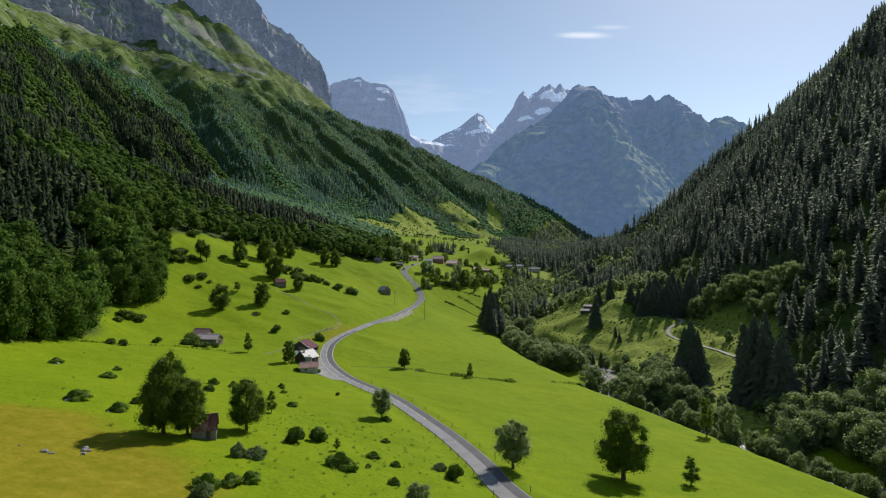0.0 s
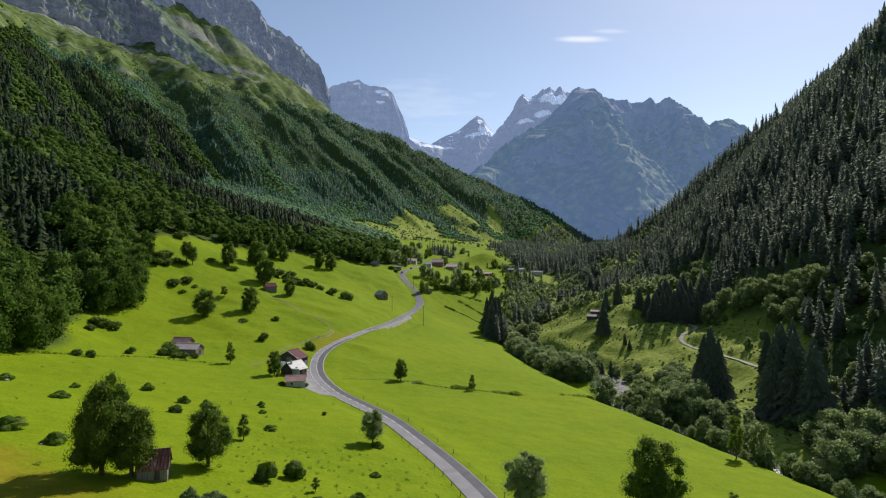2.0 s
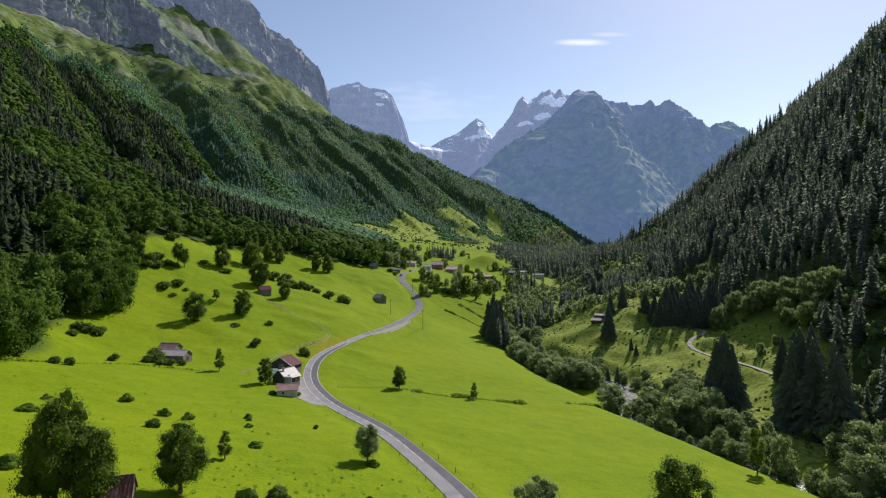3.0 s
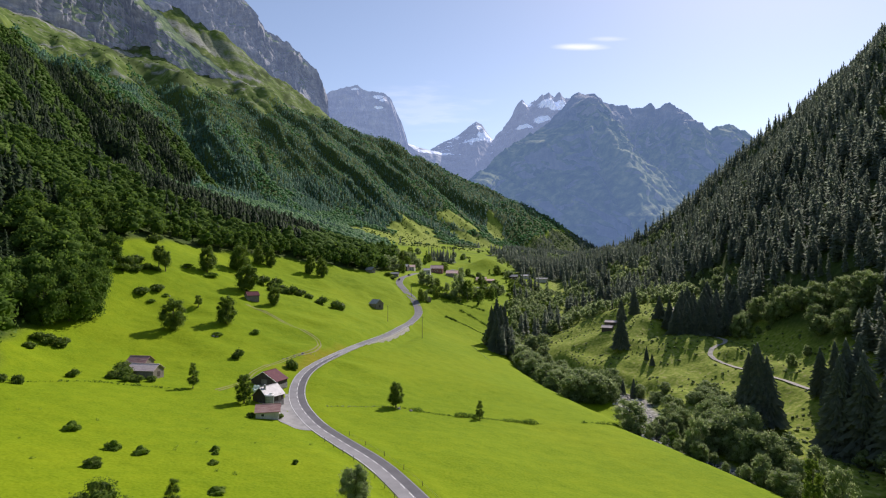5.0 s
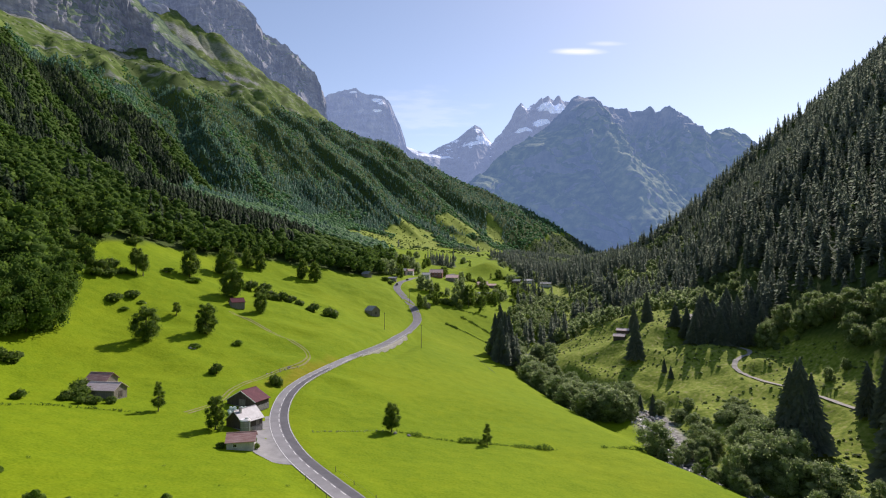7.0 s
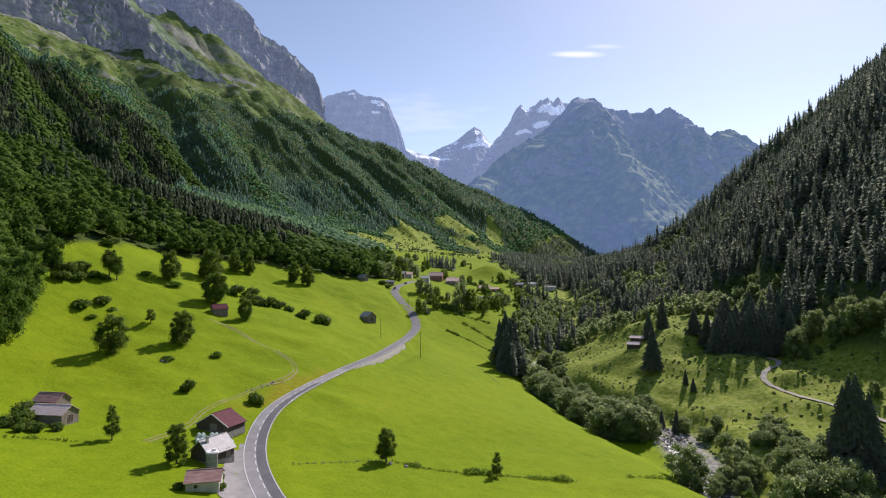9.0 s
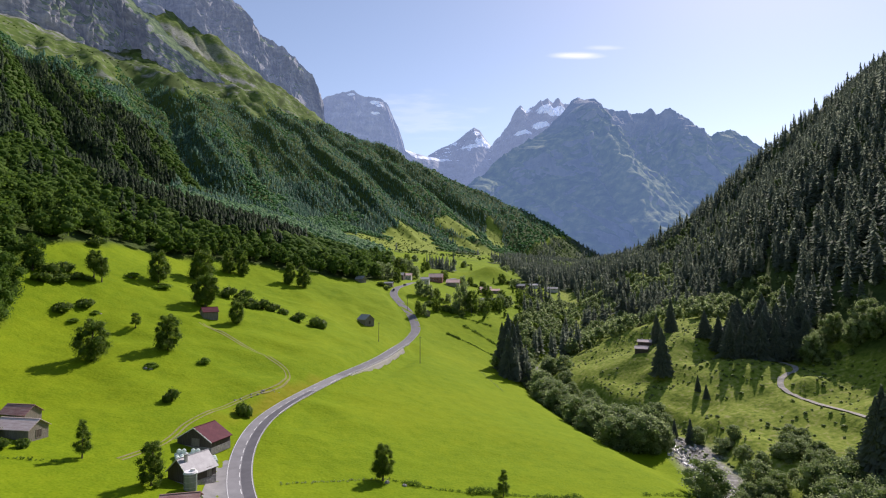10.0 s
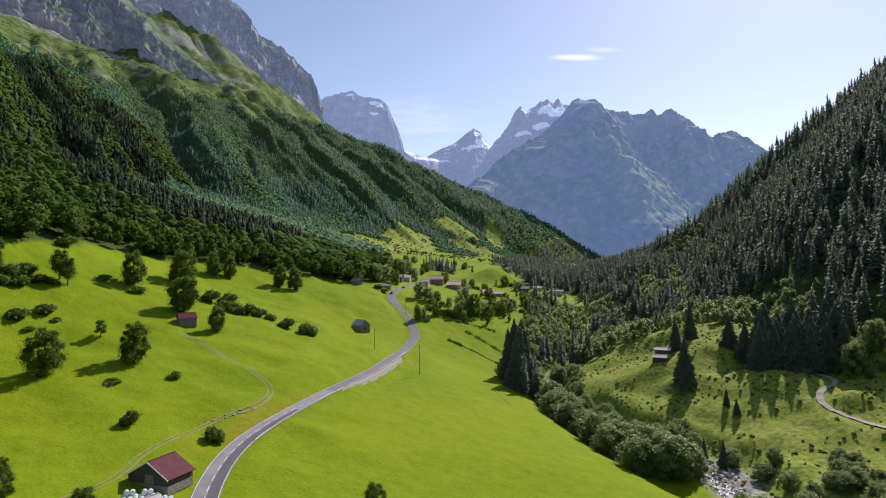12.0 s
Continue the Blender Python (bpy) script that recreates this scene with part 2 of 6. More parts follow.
# ---- materials ----
def material(name, stops, scale=1.0, rough=0.9, bump=0.0, bump_scale=8.0, fine=6.0, mix=0.35, metal=0.0, spread=0.0, leaf=0.0, spec=0.3, stretch=(1, 1, 1), through_=2.0):
    """A matt surface: colours (stops) laid out by coarse and fine noise, with relief; spread varies each island or piece."""
    m = bpy.data.materials.new(name)
    m.use_nodes = True
    n, l = m.node_tree.nodes, m.node_tree.links
    n.clear()
    out, b = n.new("ShaderNodeOutputMaterial"), n.new("ShaderNodeBsdfPrincipled")
    co = n.new("ShaderNodeTexCoord")
    mp = n.new("ShaderNodeMapping")
    mp.inputs["Scale"].default_value = stretch
    l.new(co.outputs["Object"], mp.inputs["Vector"])
    a, f = n.new("ShaderNodeTexNoise"), n.new("ShaderNodeTexNoise")
    a.inputs["Scale"].default_value, a.inputs["Detail"].default_value = scale, 4
    f.inputs["Scale"].default_value, f.inputs["Detail"].default_value = scale * fine, 5
    for t in (a, f):
        l.new(mp.outputs[0], t.inputs["Vector"])
    mx = n.new("ShaderNodeMix")
    mx.inputs["Factor"].default_value = mix
    l.new(a.outputs["Fac"], mx.inputs["A"])
    l.new(f.outputs["Fac"], mx.inputs["B"])
    fac = mx.outputs["Result"]
    if spread:
        g = n.new("ShaderNodeNewGeometry")
        ma = n.new("ShaderNodeMath")
        ma.operation = "MULTIPLY_ADD"
        ma.inputs[1].default_value, ma.inputs[2].default_value = spread, -spread / 2
        l.new(g.outputs["Random Per Island"], ma.inputs[0])
        ad = n.new("ShaderNodeMath")
        ad.operation = "ADD"
        l.new(fac, ad.inputs[0])
        l.new(ma.outputs[0], ad.inputs[1])
        fac = ad.outputs[0]
    r = n.new("ShaderNodeValToRGB")
    e = r.color_ramp.elements
    lo, hi = 0.3, 0.7
    while len(e) < len(stops):
        e.new(0.5)
    for k, c in enumerate(stops):
        e[k].position = lo + (hi - lo) * k / max(1, len(stops) - 1)
        e[k].color = (*c, 1)
    l.new(fac, r.inputs[0])
    l.new(r.outputs[0], b.inputs["Base Color"])
    b.inputs["Roughness"].default_value, b.inputs["Metallic"].default_value = rough, metal
    b.inputs["Specular IOR Level"].default_value = spec
    if bump:
        bt, bp = n.new("ShaderNodeTexNoise"), n.new("ShaderNodeBump")
        bt.inputs["Scale"].default_value, bt.inputs["Detail"].default_value = bump_scale, 6
        bp.inputs["Strength"].default_value, bp.inputs["Distance"].default_value = min(1.0, bump), 1.0 / bump_scale
        l.new(mp.outputs[0], bt.inputs["Vector"])
        l.new(bt.outputs["Fac"], bp.inputs["Height"])
        l.new(bp.outputs[0], b.inputs["Normal"])
    if leaf:
        tr, ms = n.new("ShaderNodeBsdfTranslucent"), n.new("ShaderNodeMixShader")
        hs = n.new("ShaderNodeHueSaturation")         # light through a leaf is brighter and yellower than light off it
        hs.inputs["Hue"].default_value, hs.inputs["Saturation"].default_value, hs.inputs["Value"].default_value = 0.49, 1.05, through_
        l.new(r.outputs[0], hs.inputs["Color"])
        l.new(hs.outputs[0], tr.inputs["Color"])
        ms.inputs[0].default_value = leaf
        l.new(b.outputs[0], ms.inputs[1])
        l.new(tr.outputs[0], ms.inputs[2])
        l.new(ms.outputs[0], out.inputs["Surface"])
    else:
        l.new(b.outputs[0], out.inputs["Surface"])
    return m


def ground_material():
    """Meadow, hay field, wood floor, alp and scree, by masks laid on the sheet."""
    m = bpy.data.materials.new("ground")
    m.use_nodes = True
    n, l = m.node_tree.nodes, m.node_tree.links
    b = n["Principled BSDF"]
    b.inputs["Roughness"].default_value, b.inputs["Specular IOR Level"].default_value = 0.9, 0.06
    geo = n.new("ShaderNodeNewGeometry")

    def tex(scale, detail=4, stretch=(1, 1, 1)):
        mp, t = n.new("ShaderNodeMapping"), n.new("ShaderNodeTexNoise")
        mp.inputs["Scale"].default_value = stretch
        t.inputs["Scale"].default_value, t.inputs["Detail"].default_value = scale, detail
        l.new(geo.outputs["Position"], mp.inputs["Vector"])
        l.new(mp.outputs[0], t.inputs["Vector"])
        return t.outputs["Fac"]

    def ramp(fac, stops):
        r = n.new("ShaderNodeValToRGB")
        e = r.color_ramp.elements
        while len(e) < len(stops):
            e.new(0.5)
        for k, (p, c) in enumerate(stops):
            e[k].position, e[k].color = p, (*c, 1)
        l.new(fac, r.inputs[0])
        return r.outputs[0]

    def blend(a, c, fac, mode="MIX"):
        x = n.new("ShaderNodeMix")
        x.data_type, x.blend_type = "RGBA", mode
        if isinstance(fac, float):
            x.inputs["Factor"].default_value = fac
        else:
            l.new(fac, x.inputs["Factor"])
        l.new(a, x.inputs["A"])
        l.new(c, x.inputs["B"])
        return x.outputs["Result"]

    def mask(name):
        a = n.new("ShaderNodeAttribute")
        a.attribute_name = name
        return a.outputs["Fac"]

    coarse = ramp(tex(0.02, 5), [(0.3, (0.128, 0.205, 0.003)), (0.5, (0.175, 0.254, 0.004)), (0.68, (0.225, 0.282, 0.005))])
    mid = ramp(tex(0.22, 6), [(0.3, (0.098, 0.172, 0.003)), (0.55, (0.180, 0.254, 0.004)), (0.7, (0.240, 0.292, 0.007))])
    tuft = ramp(tex(1.6, 5), [(0.3, (0.070, 0.130, 0.004)), (0.5, (0.170, 0.255, 0.006)), (0.7, (0.240, 0.300, 0.018))])
    grass = blend(blend(coarse, mid, 0.4), tuft, 0.33)
    hay = ramp(tex(0.35, 7), [(0.3, (0.180, 0.182, 0.008)), (0.5, (0.225, 0.205, 0.012)), (0.7, (0.275, 0.235, 0.022))])
    rough = ramp(tex(0.5, 9), [(0.32, (0.095, 0.140, 0.020)), (0.46, (0.185, 0.240, 0.032)), (0.58, (0.255, 0.290, 0.055)), (0.7, (0.34, 0.325, 0.135))])
    floor_ = ramp(tex(0.4, 5), [(0.3, (0.034, 0.058, 0.014)), (0.7, (0.075, 0.108, 0.026))])
    alp = ramp(tex(0.014, 8), [(0.3, (0.050, 0.090, 0.020)), (0.5, (0.092, 0.145, 0.030)), (0.68, (0.145, 0.190, 0.052))])
    crag = ramp(tex(0.045, 9), [(0.32, (0.035, 0.062, 0.018)), (0.48, (0.095, 0.145, 0.030)), (0.58, (0.16, 0.20, 0.06)), (0.66, (0.25, 0.245, 0.22))])
    alp = blend(alp, crag, 0.5)
    stone = ramp(tex(0.6, 8), [(0.3, (0.12, 0.12, 0.11)), (0.5, (0.26, 0.25, 0.23)), (0.7, (0.42, 0.41, 0.39))])
    scar = ramp(tex(0.07, 9, (1, 1, 2.5)), [(0.3, (0.08, 0.10, 0.06)), (0.45, (0.20, 0.21, 0.18)), (0.6, (0.31, 0.31, 0.30)), (0.7, (0.15, 0.17, 0.11))])
    c = grass
    for name, col in (("hay", hay), ("rough", rough), ("alp", alp), ("wood", floor_), ("scar", scar), ("stone", stone)):
        c = blend(c, col, mask(name))
    l.new(c, b.inputs["Base Color"])
    bp = n.new("ShaderNodeBump")
    bp.inputs["Strength"].default_value, bp.inputs["Distance"].default_value = 0.36, 0.5
    l.new(tex(1.1, 8), bp.inputs["Height"])
    b2 = n.new("ShaderNodeBump")
    b2.inputs["Strength"].default_value, b2.inputs["Distance"].default_value = 0.5, 1.6
    l.new(tex(0.13, 5), b2.inputs["Height"])
    l.new(bp.outputs[0], b2.inputs["Normal"])
    l.new(b2.outputs[0], b.inputs["Normal"])
    return m


M_GROUND = ground_material()
# needles paler and greyer than spruce, standing in for haze on the right slope
M_CONIFER = material("spruce needles lifted for haze", [(0.135, 0.165, 0.130), (0.172, 0.206, 0.154), (0.216, 0.245, 0.178)], 0.15, 0.7, spread=0.35, leaf=0.55, spec=0.12, through_=1.5)
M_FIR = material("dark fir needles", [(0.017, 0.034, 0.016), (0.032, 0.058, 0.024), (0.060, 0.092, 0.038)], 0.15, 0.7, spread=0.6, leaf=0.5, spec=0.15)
# M_FIR's needles lightened and blued, painting distance haze into the far stands
M_HAZEFIR = material("far fir needles hazed blue", [(0.060, 0.130, 0.096), (0.090, 0.182, 0.124), (0.130, 0.228, 0.146)], 0.05, 0.65, spread=0.45, leaf=0.5, spec=0.2)
# brush leaves paled the same way, haze put into their colour
M_HAZEBRUSH = material("far alder brush hazed pale", [(0.088, 0.186, 0.086), (0.128, 0.246, 0.108), (0.176, 0.292, 0.128)], 0.03, 0.65, spread=0.45, leaf=0.5, spec=0.2)
M_LEAF = material("broad leaves", [(0.050, 0.102, 0.018), (0.095, 0.172, 0.029), (0.155, 0.240, 0.050)], 0.12, 0.8, spread=0.3, leaf=0.5, spec=0.08, through_=1.25)
M_CROWN = material("glossy leaves", [(0.066, 0.112, 0.020), (0.105, 0.165, 0.029), (0.155, 0.215, 0.048)], 0.5, 0.65, spread=0.35, leaf=0.6, spec=0.12, through_=1.8)
M_SCRUB = material("grassy scrub", [(0.090, 0.150, 0.022), (0.150, 0.230, 0.034), (0.215, 0.290, 0.060)], 0.2, 0.8, spread=0.5, leaf=0.5, spec=0.08)
M_LEAF2 = material("silvery leaves", [(0.110, 0.155, 0.060), (0.170, 0.228, 0.095), (0.25, 0.295, 0.155)], 0.2, 0.6, spread=0.5, leaf=0.6, spec=0.12)
M_BARK = material("bark", [(0.05, 0.04, 0.03), (0.11, 0.09, 0.07), (0.17, 0.15, 0.12)], 2.0, 0.95, bump=0.5, bump_scale=6)
M_ASPHALT = material("asphalt", [(0.19, 0.185, 0.19), (0.25, 0.245, 0.25), (0.31, 0.305, 0.31)], 0.25, 0.85, bump=0.15, bump_scale=20, fine=30)
M_WATER = material("stream water", [(0.05, 0.06, 0.06), (0.14, 0.155, 0.16), (0.6, 0.62, 0.62)], 0.6, 0.25, bump=0.8, bump_scale=1.2, spec=0.6)

# ---- building helpers ----
def mesh_of(name, verts, faces, mats, face_mat=None, shade_smooth=False):
    """A mesh from arrays of corners and of triangles or quads."""
    verts, faces = np.asarray(verts, np.float32), np.asarray(faces, np.int32)
    me = bpy.data.meshes.new(name)
    k = faces.shape[1]
    me.vertices.add(len(verts))
    me.vertices.foreach_set("co", verts.ravel())
    me.loops.add(faces.size)
    me.loops.foreach_set("vertex_index", faces.ravel())
    me.polygons.add(len(faces))
    me.polygons.foreach_set("loop_start", np.arange(0, faces.size, k, dtype=np.int32))
    me.polygons.foreach_set("loop_total", np.full(len(faces), k, np.int32))
    for m in mats:
        me.materials.append(m)
    if face_mat is not None:
        me.polygons.foreach_set("material_index", np.asarray(face_mat, np.int32))
    me.polygons.foreach_set("use_smooth", np.full(len(faces), shade_smooth))
    me.update(calc_edges=True)
    return me


def grid_faces(nu, nv):
    i = (np.arange(nu - 1)[:, None] * nv + np.arange(nv - 1)[None, :]).ravel()
    return np.stack([i, i + nv, i + nv + 1, i + 1], 1)


def lines(parts):
    """Grid lines: (start, end, first step, last step) stretches joined."""
    out = [parts[0][0]]
    for a, b, s0, s1 in parts:
        v = a
        while v < b - 0.5 * s0:
            v += s0 + (s1 - s0) * (v - a) / (b - a)
            out.append(min(v, b))
    return np.unique(np.array(out))


# ---- woods and fields ----
WOOD_EDGE = [(-300, -190), (100, -165), (225, -149), (250, -152), (272, -166), (300, -170), (338, -170), (406, -200), (470, -186), (500, -172), (556, -125), (584, -88), (629, -56), (680, -66), (800, -62),
             (950, -75), (1200, -100), (1330, -95), (1600, -30), (1750, 60), (1900, 160), (2400, 480)]
WOOD_FAR = [(500, 90), (700, 112), (780, 98), (900, 100), (1000, 92), (1300, 135), (1600, 165), (1750, 190), (2000, 240), (2400, 500)]


def wood_left(x, y):
    """How far into the left-hand woods a place is, in metres (below zero: outside)."""
    d = along(y, WOOD_EDGE) - x + 5 * vnoise(x / 17, y / 17, 41)
    return d


def wood_right(x, y):
    hill = np.maximum(crest(x, y, RIGHT_RIDGE, 0.97), crest(x, y, BACK_RIDGE, 0.8))
    back = 4 - 20 * smooth(270, 310, y) * (1 - smooth(400, 440, y))
    return hill - valley(x, y) + back + 5 * vnoise(x / 23, y / 23, 43)


ALP = [(0, 500), (1000, 520), (1800, 690), (2300, 780), (2600, 790), (2900, 830), (3300, 880)]


def alp_mask(x, y, z):
    """Open alp above the woods of the left-hand mountainside."""
    n = 60 * fractal(x / 240, y / 190, 4, 47) + 70 * vnoise((y + 1.4 * x) / 140, (x - y) / 1200, 48)
    return smooth(-25, 25, z - along(y, ALP) + 20 + n)


def clearing(x, y):
    """Hay meadows let into the far wood: above zero is open."""
    n = 0.3 * fractal(x / 40, y / 40, 2, 53)
    d = np.full(np.shape(x), 9.0)
    for cx, cy, rx, ry in ((-65, 1610, 76, 230), (-130, 1400, 76, 160), (62, 2012, 74, 52), (196, 2200, 32, 115), (122, 1895, 86, 46), (-20, 1150, 95, 240), (50, 1330, 70, 180)):
        d = np.minimum(d, np.hypot((x - cx) / rx, (y - cy) / ry))
    return 1 - d - n


def copse(x, y):
    """Clumps of wood on the open slope behind the village, and the forest that closes it: above zero is wooded."""
    far = x - along(y, WOOD_FAR)
    clump = 60 * (fractal(x / 50, y / 150, 2, 51) - 0.42)
    return np.where(y > 780, np.maximum(np.where(y > 840, clump, -9), far), -9)


xs = lines([(-2700, -1900, 120, 40), (-1900, -1300, 22, 14), (-1300, -260, 14, 8), (-260, 240, 3, 3), (240, 1200, 6, 22), (1200, 2600, 60, 200)])
ys = lines([(-900, -260, 90, 20), (-260, 40, 10, 4), (40, 600, 3, 3), (600, 2600, 6, 18), (2600, 3400, 18, 24), (3400, 4900, 60, 200)])
gx, gy = np.meshgrid(xs, ys, indexing="ij")
fx, fy = gx.ravel(), gy.ravel()
fz = ground_z(fx, fy)
u_river = along(fy, RIVER_X) + along(fy, BED) - fx
fz = fz - 1.3 * (1 - smooth(2.5, 6.5, np.abs(u_river)))
me = mesh_of("ground", np.stack([fx, fy, fz], 1), grid_faces(len(xs), len(ys))[:, ::-1], [M_GROUND], shade_smooth=True)
wl_ = wood_left(fx, fy)
alp_ = alp_mask(fx, fy, fz)
cps = copse(fx, fy)
open_ = smooth(-0.05, 0.1, clearing(fx, fy))
masks = {
    "wood": np.maximum(np.maximum(smooth(-4, 6, wl_) * (1 - alp_), smooth(-2, 4, cps) * (fx < along(fy, RIVER_X) + 40 + 70 * smooth(900, 1100, fy))) * (1 - open_), smooth(-3, 6, wood_right(fx, fy)) * (fx > along(fy, RIVER_X) + 30)),
    "alp": np.clip(alp_ * (wl_ > 0), 0, 1),
    "hay": np.maximum(0.8 * (1 - smooth(0.5, 1.1, np.hypot((fx + 61 - 0.30 * (fy - 335)) / 7, (fy - 335) / 34) + 0.35 * vnoise(fx / 5, fy / 5, 68))), 1 - smooth(0.9, 1.05, np.hypot((fx + 96) / 62, (fy - 82) / 45) + 0.08 * vnoise(fx / 9, fy / 9, 61))),
    "rough": np.maximum(smooth(4, 14, -u_river) * (fy > 200) * 0.85, 0.8 * smooth(1250, 1400, fy) * open_),
    "scar": np.clip(alp_ * (wl_ > 0), 0, 1) * smooth(0.0, 0.35, fractal(fx / 150 - fy / 330, (fz + 0.6 * fy) / 75, 4, 49, 0.6) - 0.6 + 0.85 * smooth(1080, 1280, fz)) * (1 - 0.55 * smooth(3050, 3180, fy)),
    "stone": (1 - smooth(3.5, 6.5, np.abs(u_river + 3.4 * smooth(285, 300, fy) * (1 - smooth(365, 385, fy)) + 1.5 * vnoise(fx / 8, fy / 8, 63)) - 3.4 * smooth(285, 300, fy) * (1 - smooth(365, 385, fy)))) * (1 - 0.9 * smooth(505, 525, fy)),
}
for key, val in masks.items():
    me.attributes.new(key, "FLOAT", "POINT").data.foreach_set("value", np.asarray(val, np.float32))
tagged(new("ground", me), "rolling alpine valley floor of bright green mown meadow between wooded mountainsides", "ground", kind="structure")

# the stream
sy = np.arange(60, 1000, 3.0)
sx, sz = along(sy, RIVER_X) + along(sy, BED), along(sy, RIVER_Z) - 0.75
half = (2.8 + 1.0 * vnoise(sy / 20, sy * 0, 66)) * (1 - 0.55 * smooth(500, 530, sy))
cols = np.linspace(-1, 1, 7)
v = np.stack([sx[:, None] + half[:, None] * cols, np.repeat(sy[:, None], 7, 1), sz[:, None] + 0.18 * vnoise(sy[:, None] / 2.3 + 0 * cols, 9 * cols + 0 * sy[:, None], 67)], -1)
tagged(new("water", mesh_of("water", v.reshape(-1, 3), grid_faces(len(sy), 7)[:, ::-1], [M_WATER], shade_smooth=True)),
       "shallow mountain stream with white riffles in a stony bed", "stream", kind="structure")


def ribbon(line, zs, offs, heights):
    """A strip along a line: columns at the given offsets to the right and heights."""
    d = np.gradient(line[:, :2], axis=0)
    nrm = np.stack([d[:, 1], -d[:, 0]], 1) / np.hypot(d[:, 0], d[:, 1])[:, None]
    p = line[:, None, :2] + nrm[:, None, :] * np.array(offs)[None, :, None]
    z = zs[:, None] + np.array(heights)[None, :]
    return np.concatenate([p, z[..., None]], -1).reshape(-1, 3), grid_faces(len(line), len(offs))


v, f = ribbon(ROAD, ROAD_Z, [-3.3, -3.1, 0, 3.1, 3.3], [-0.5, 0.14, 0.2, 0.14, -0.5])
road = tagged(new("road", mesh_of("road", v, f, [M_ASPHALT], shade_smooth=False)), "winding grey asphalt valley road with a dashed white centre line", "road", kind="structure")

# ---- far mountains: the backdrop at the head of the valley ----
def massif(name, skyline, foot, steep, rough, mat, nu, nv, seed, label, teeth=6.0, shelf=0.0, big=0.0, reach=800.0):
    """A mountain face hung from its skyline: steep (list of height, run knots) gives the fall, ridged noise the buttresses."""
    sk = np.array(skyline, float)
    t = np.concatenate([[0], np.cumsum(np.hypot(*np.diff(sk[:, :2], axis=0).T))])
    s = np.linspace(0, t[-1], nu)
    top = np.stack([np.interp(s, t, sk[:, k]) for k in range(3)], 1)
    top[:, 2] += teeth * fractal(s / 40, s * 0, 5, seed, 0.62)
    d = np.gradient(np.stack([blur(top[:, 0], 9), blur(top[:, 1], 9)], 1), axis=0)
    out = np.stack([d[:, 1], -d[:, 0]], 1) / np.hypot(d[:, 0], d[:, 1])[:, None]
    v = np.linspace(0, 1, nv) ** 1.15
    drop = (top[:, 2, None] - foot) * v[None, :]
    run = along(v, steep)[None, :] * (top[:, 2, None] - foot)
    S, D = np.broadcast_to(s[:, None], drop.shape), drop
    grow = smooth(0.0, 0.12, v)[None, :]
    S = S + 1.2 * rough * fractal(S / (rough * 6), D / (rough * 5), 2, seed + 30)
    run = run + grow * rough * (ridged(S / (rough * 5), D / (rough * 14), 4, seed + 3, 0.5) + 0.55 * ridged(S / (rough * 1.3), D / (rough * 7), 3, seed + 9, 0.5) + 0.34 * fractal(S / (rough * 0.6), D / (rough * 0.6), 3, seed + 11))
    run = run + grow * big * ridged(S / reach + 0.3, D / (3.2 * reach), 2, seed + 41)
    if shelf:
        run = run + grow * shelf * 0.6 * np.sin(D / shelf + 2 * vnoise(S / 400, D / 300, seed + 14)) * (0.6 + 0.4 * vnoise(S / 90, D / 60, seed + 15))
    x, y, z = top[:, 0, None] + out[:, 0, None] * run, top[:, 1, None] + out[:, 1, None] * run, top[:, 2, None] - drop
    z = z + grow * rough * 0.15 * fractal(S / (rough * 1.6), D / (rough * 1.6), 3, seed + 20)
    me = mesh_of(name, np.stack([x, y, z], -1).reshape(-1, 3), grid_faces(nu, nv), [mat], shade_smooth=True)
    return tagged(new(name, me), label, "mountain", kind="structure")


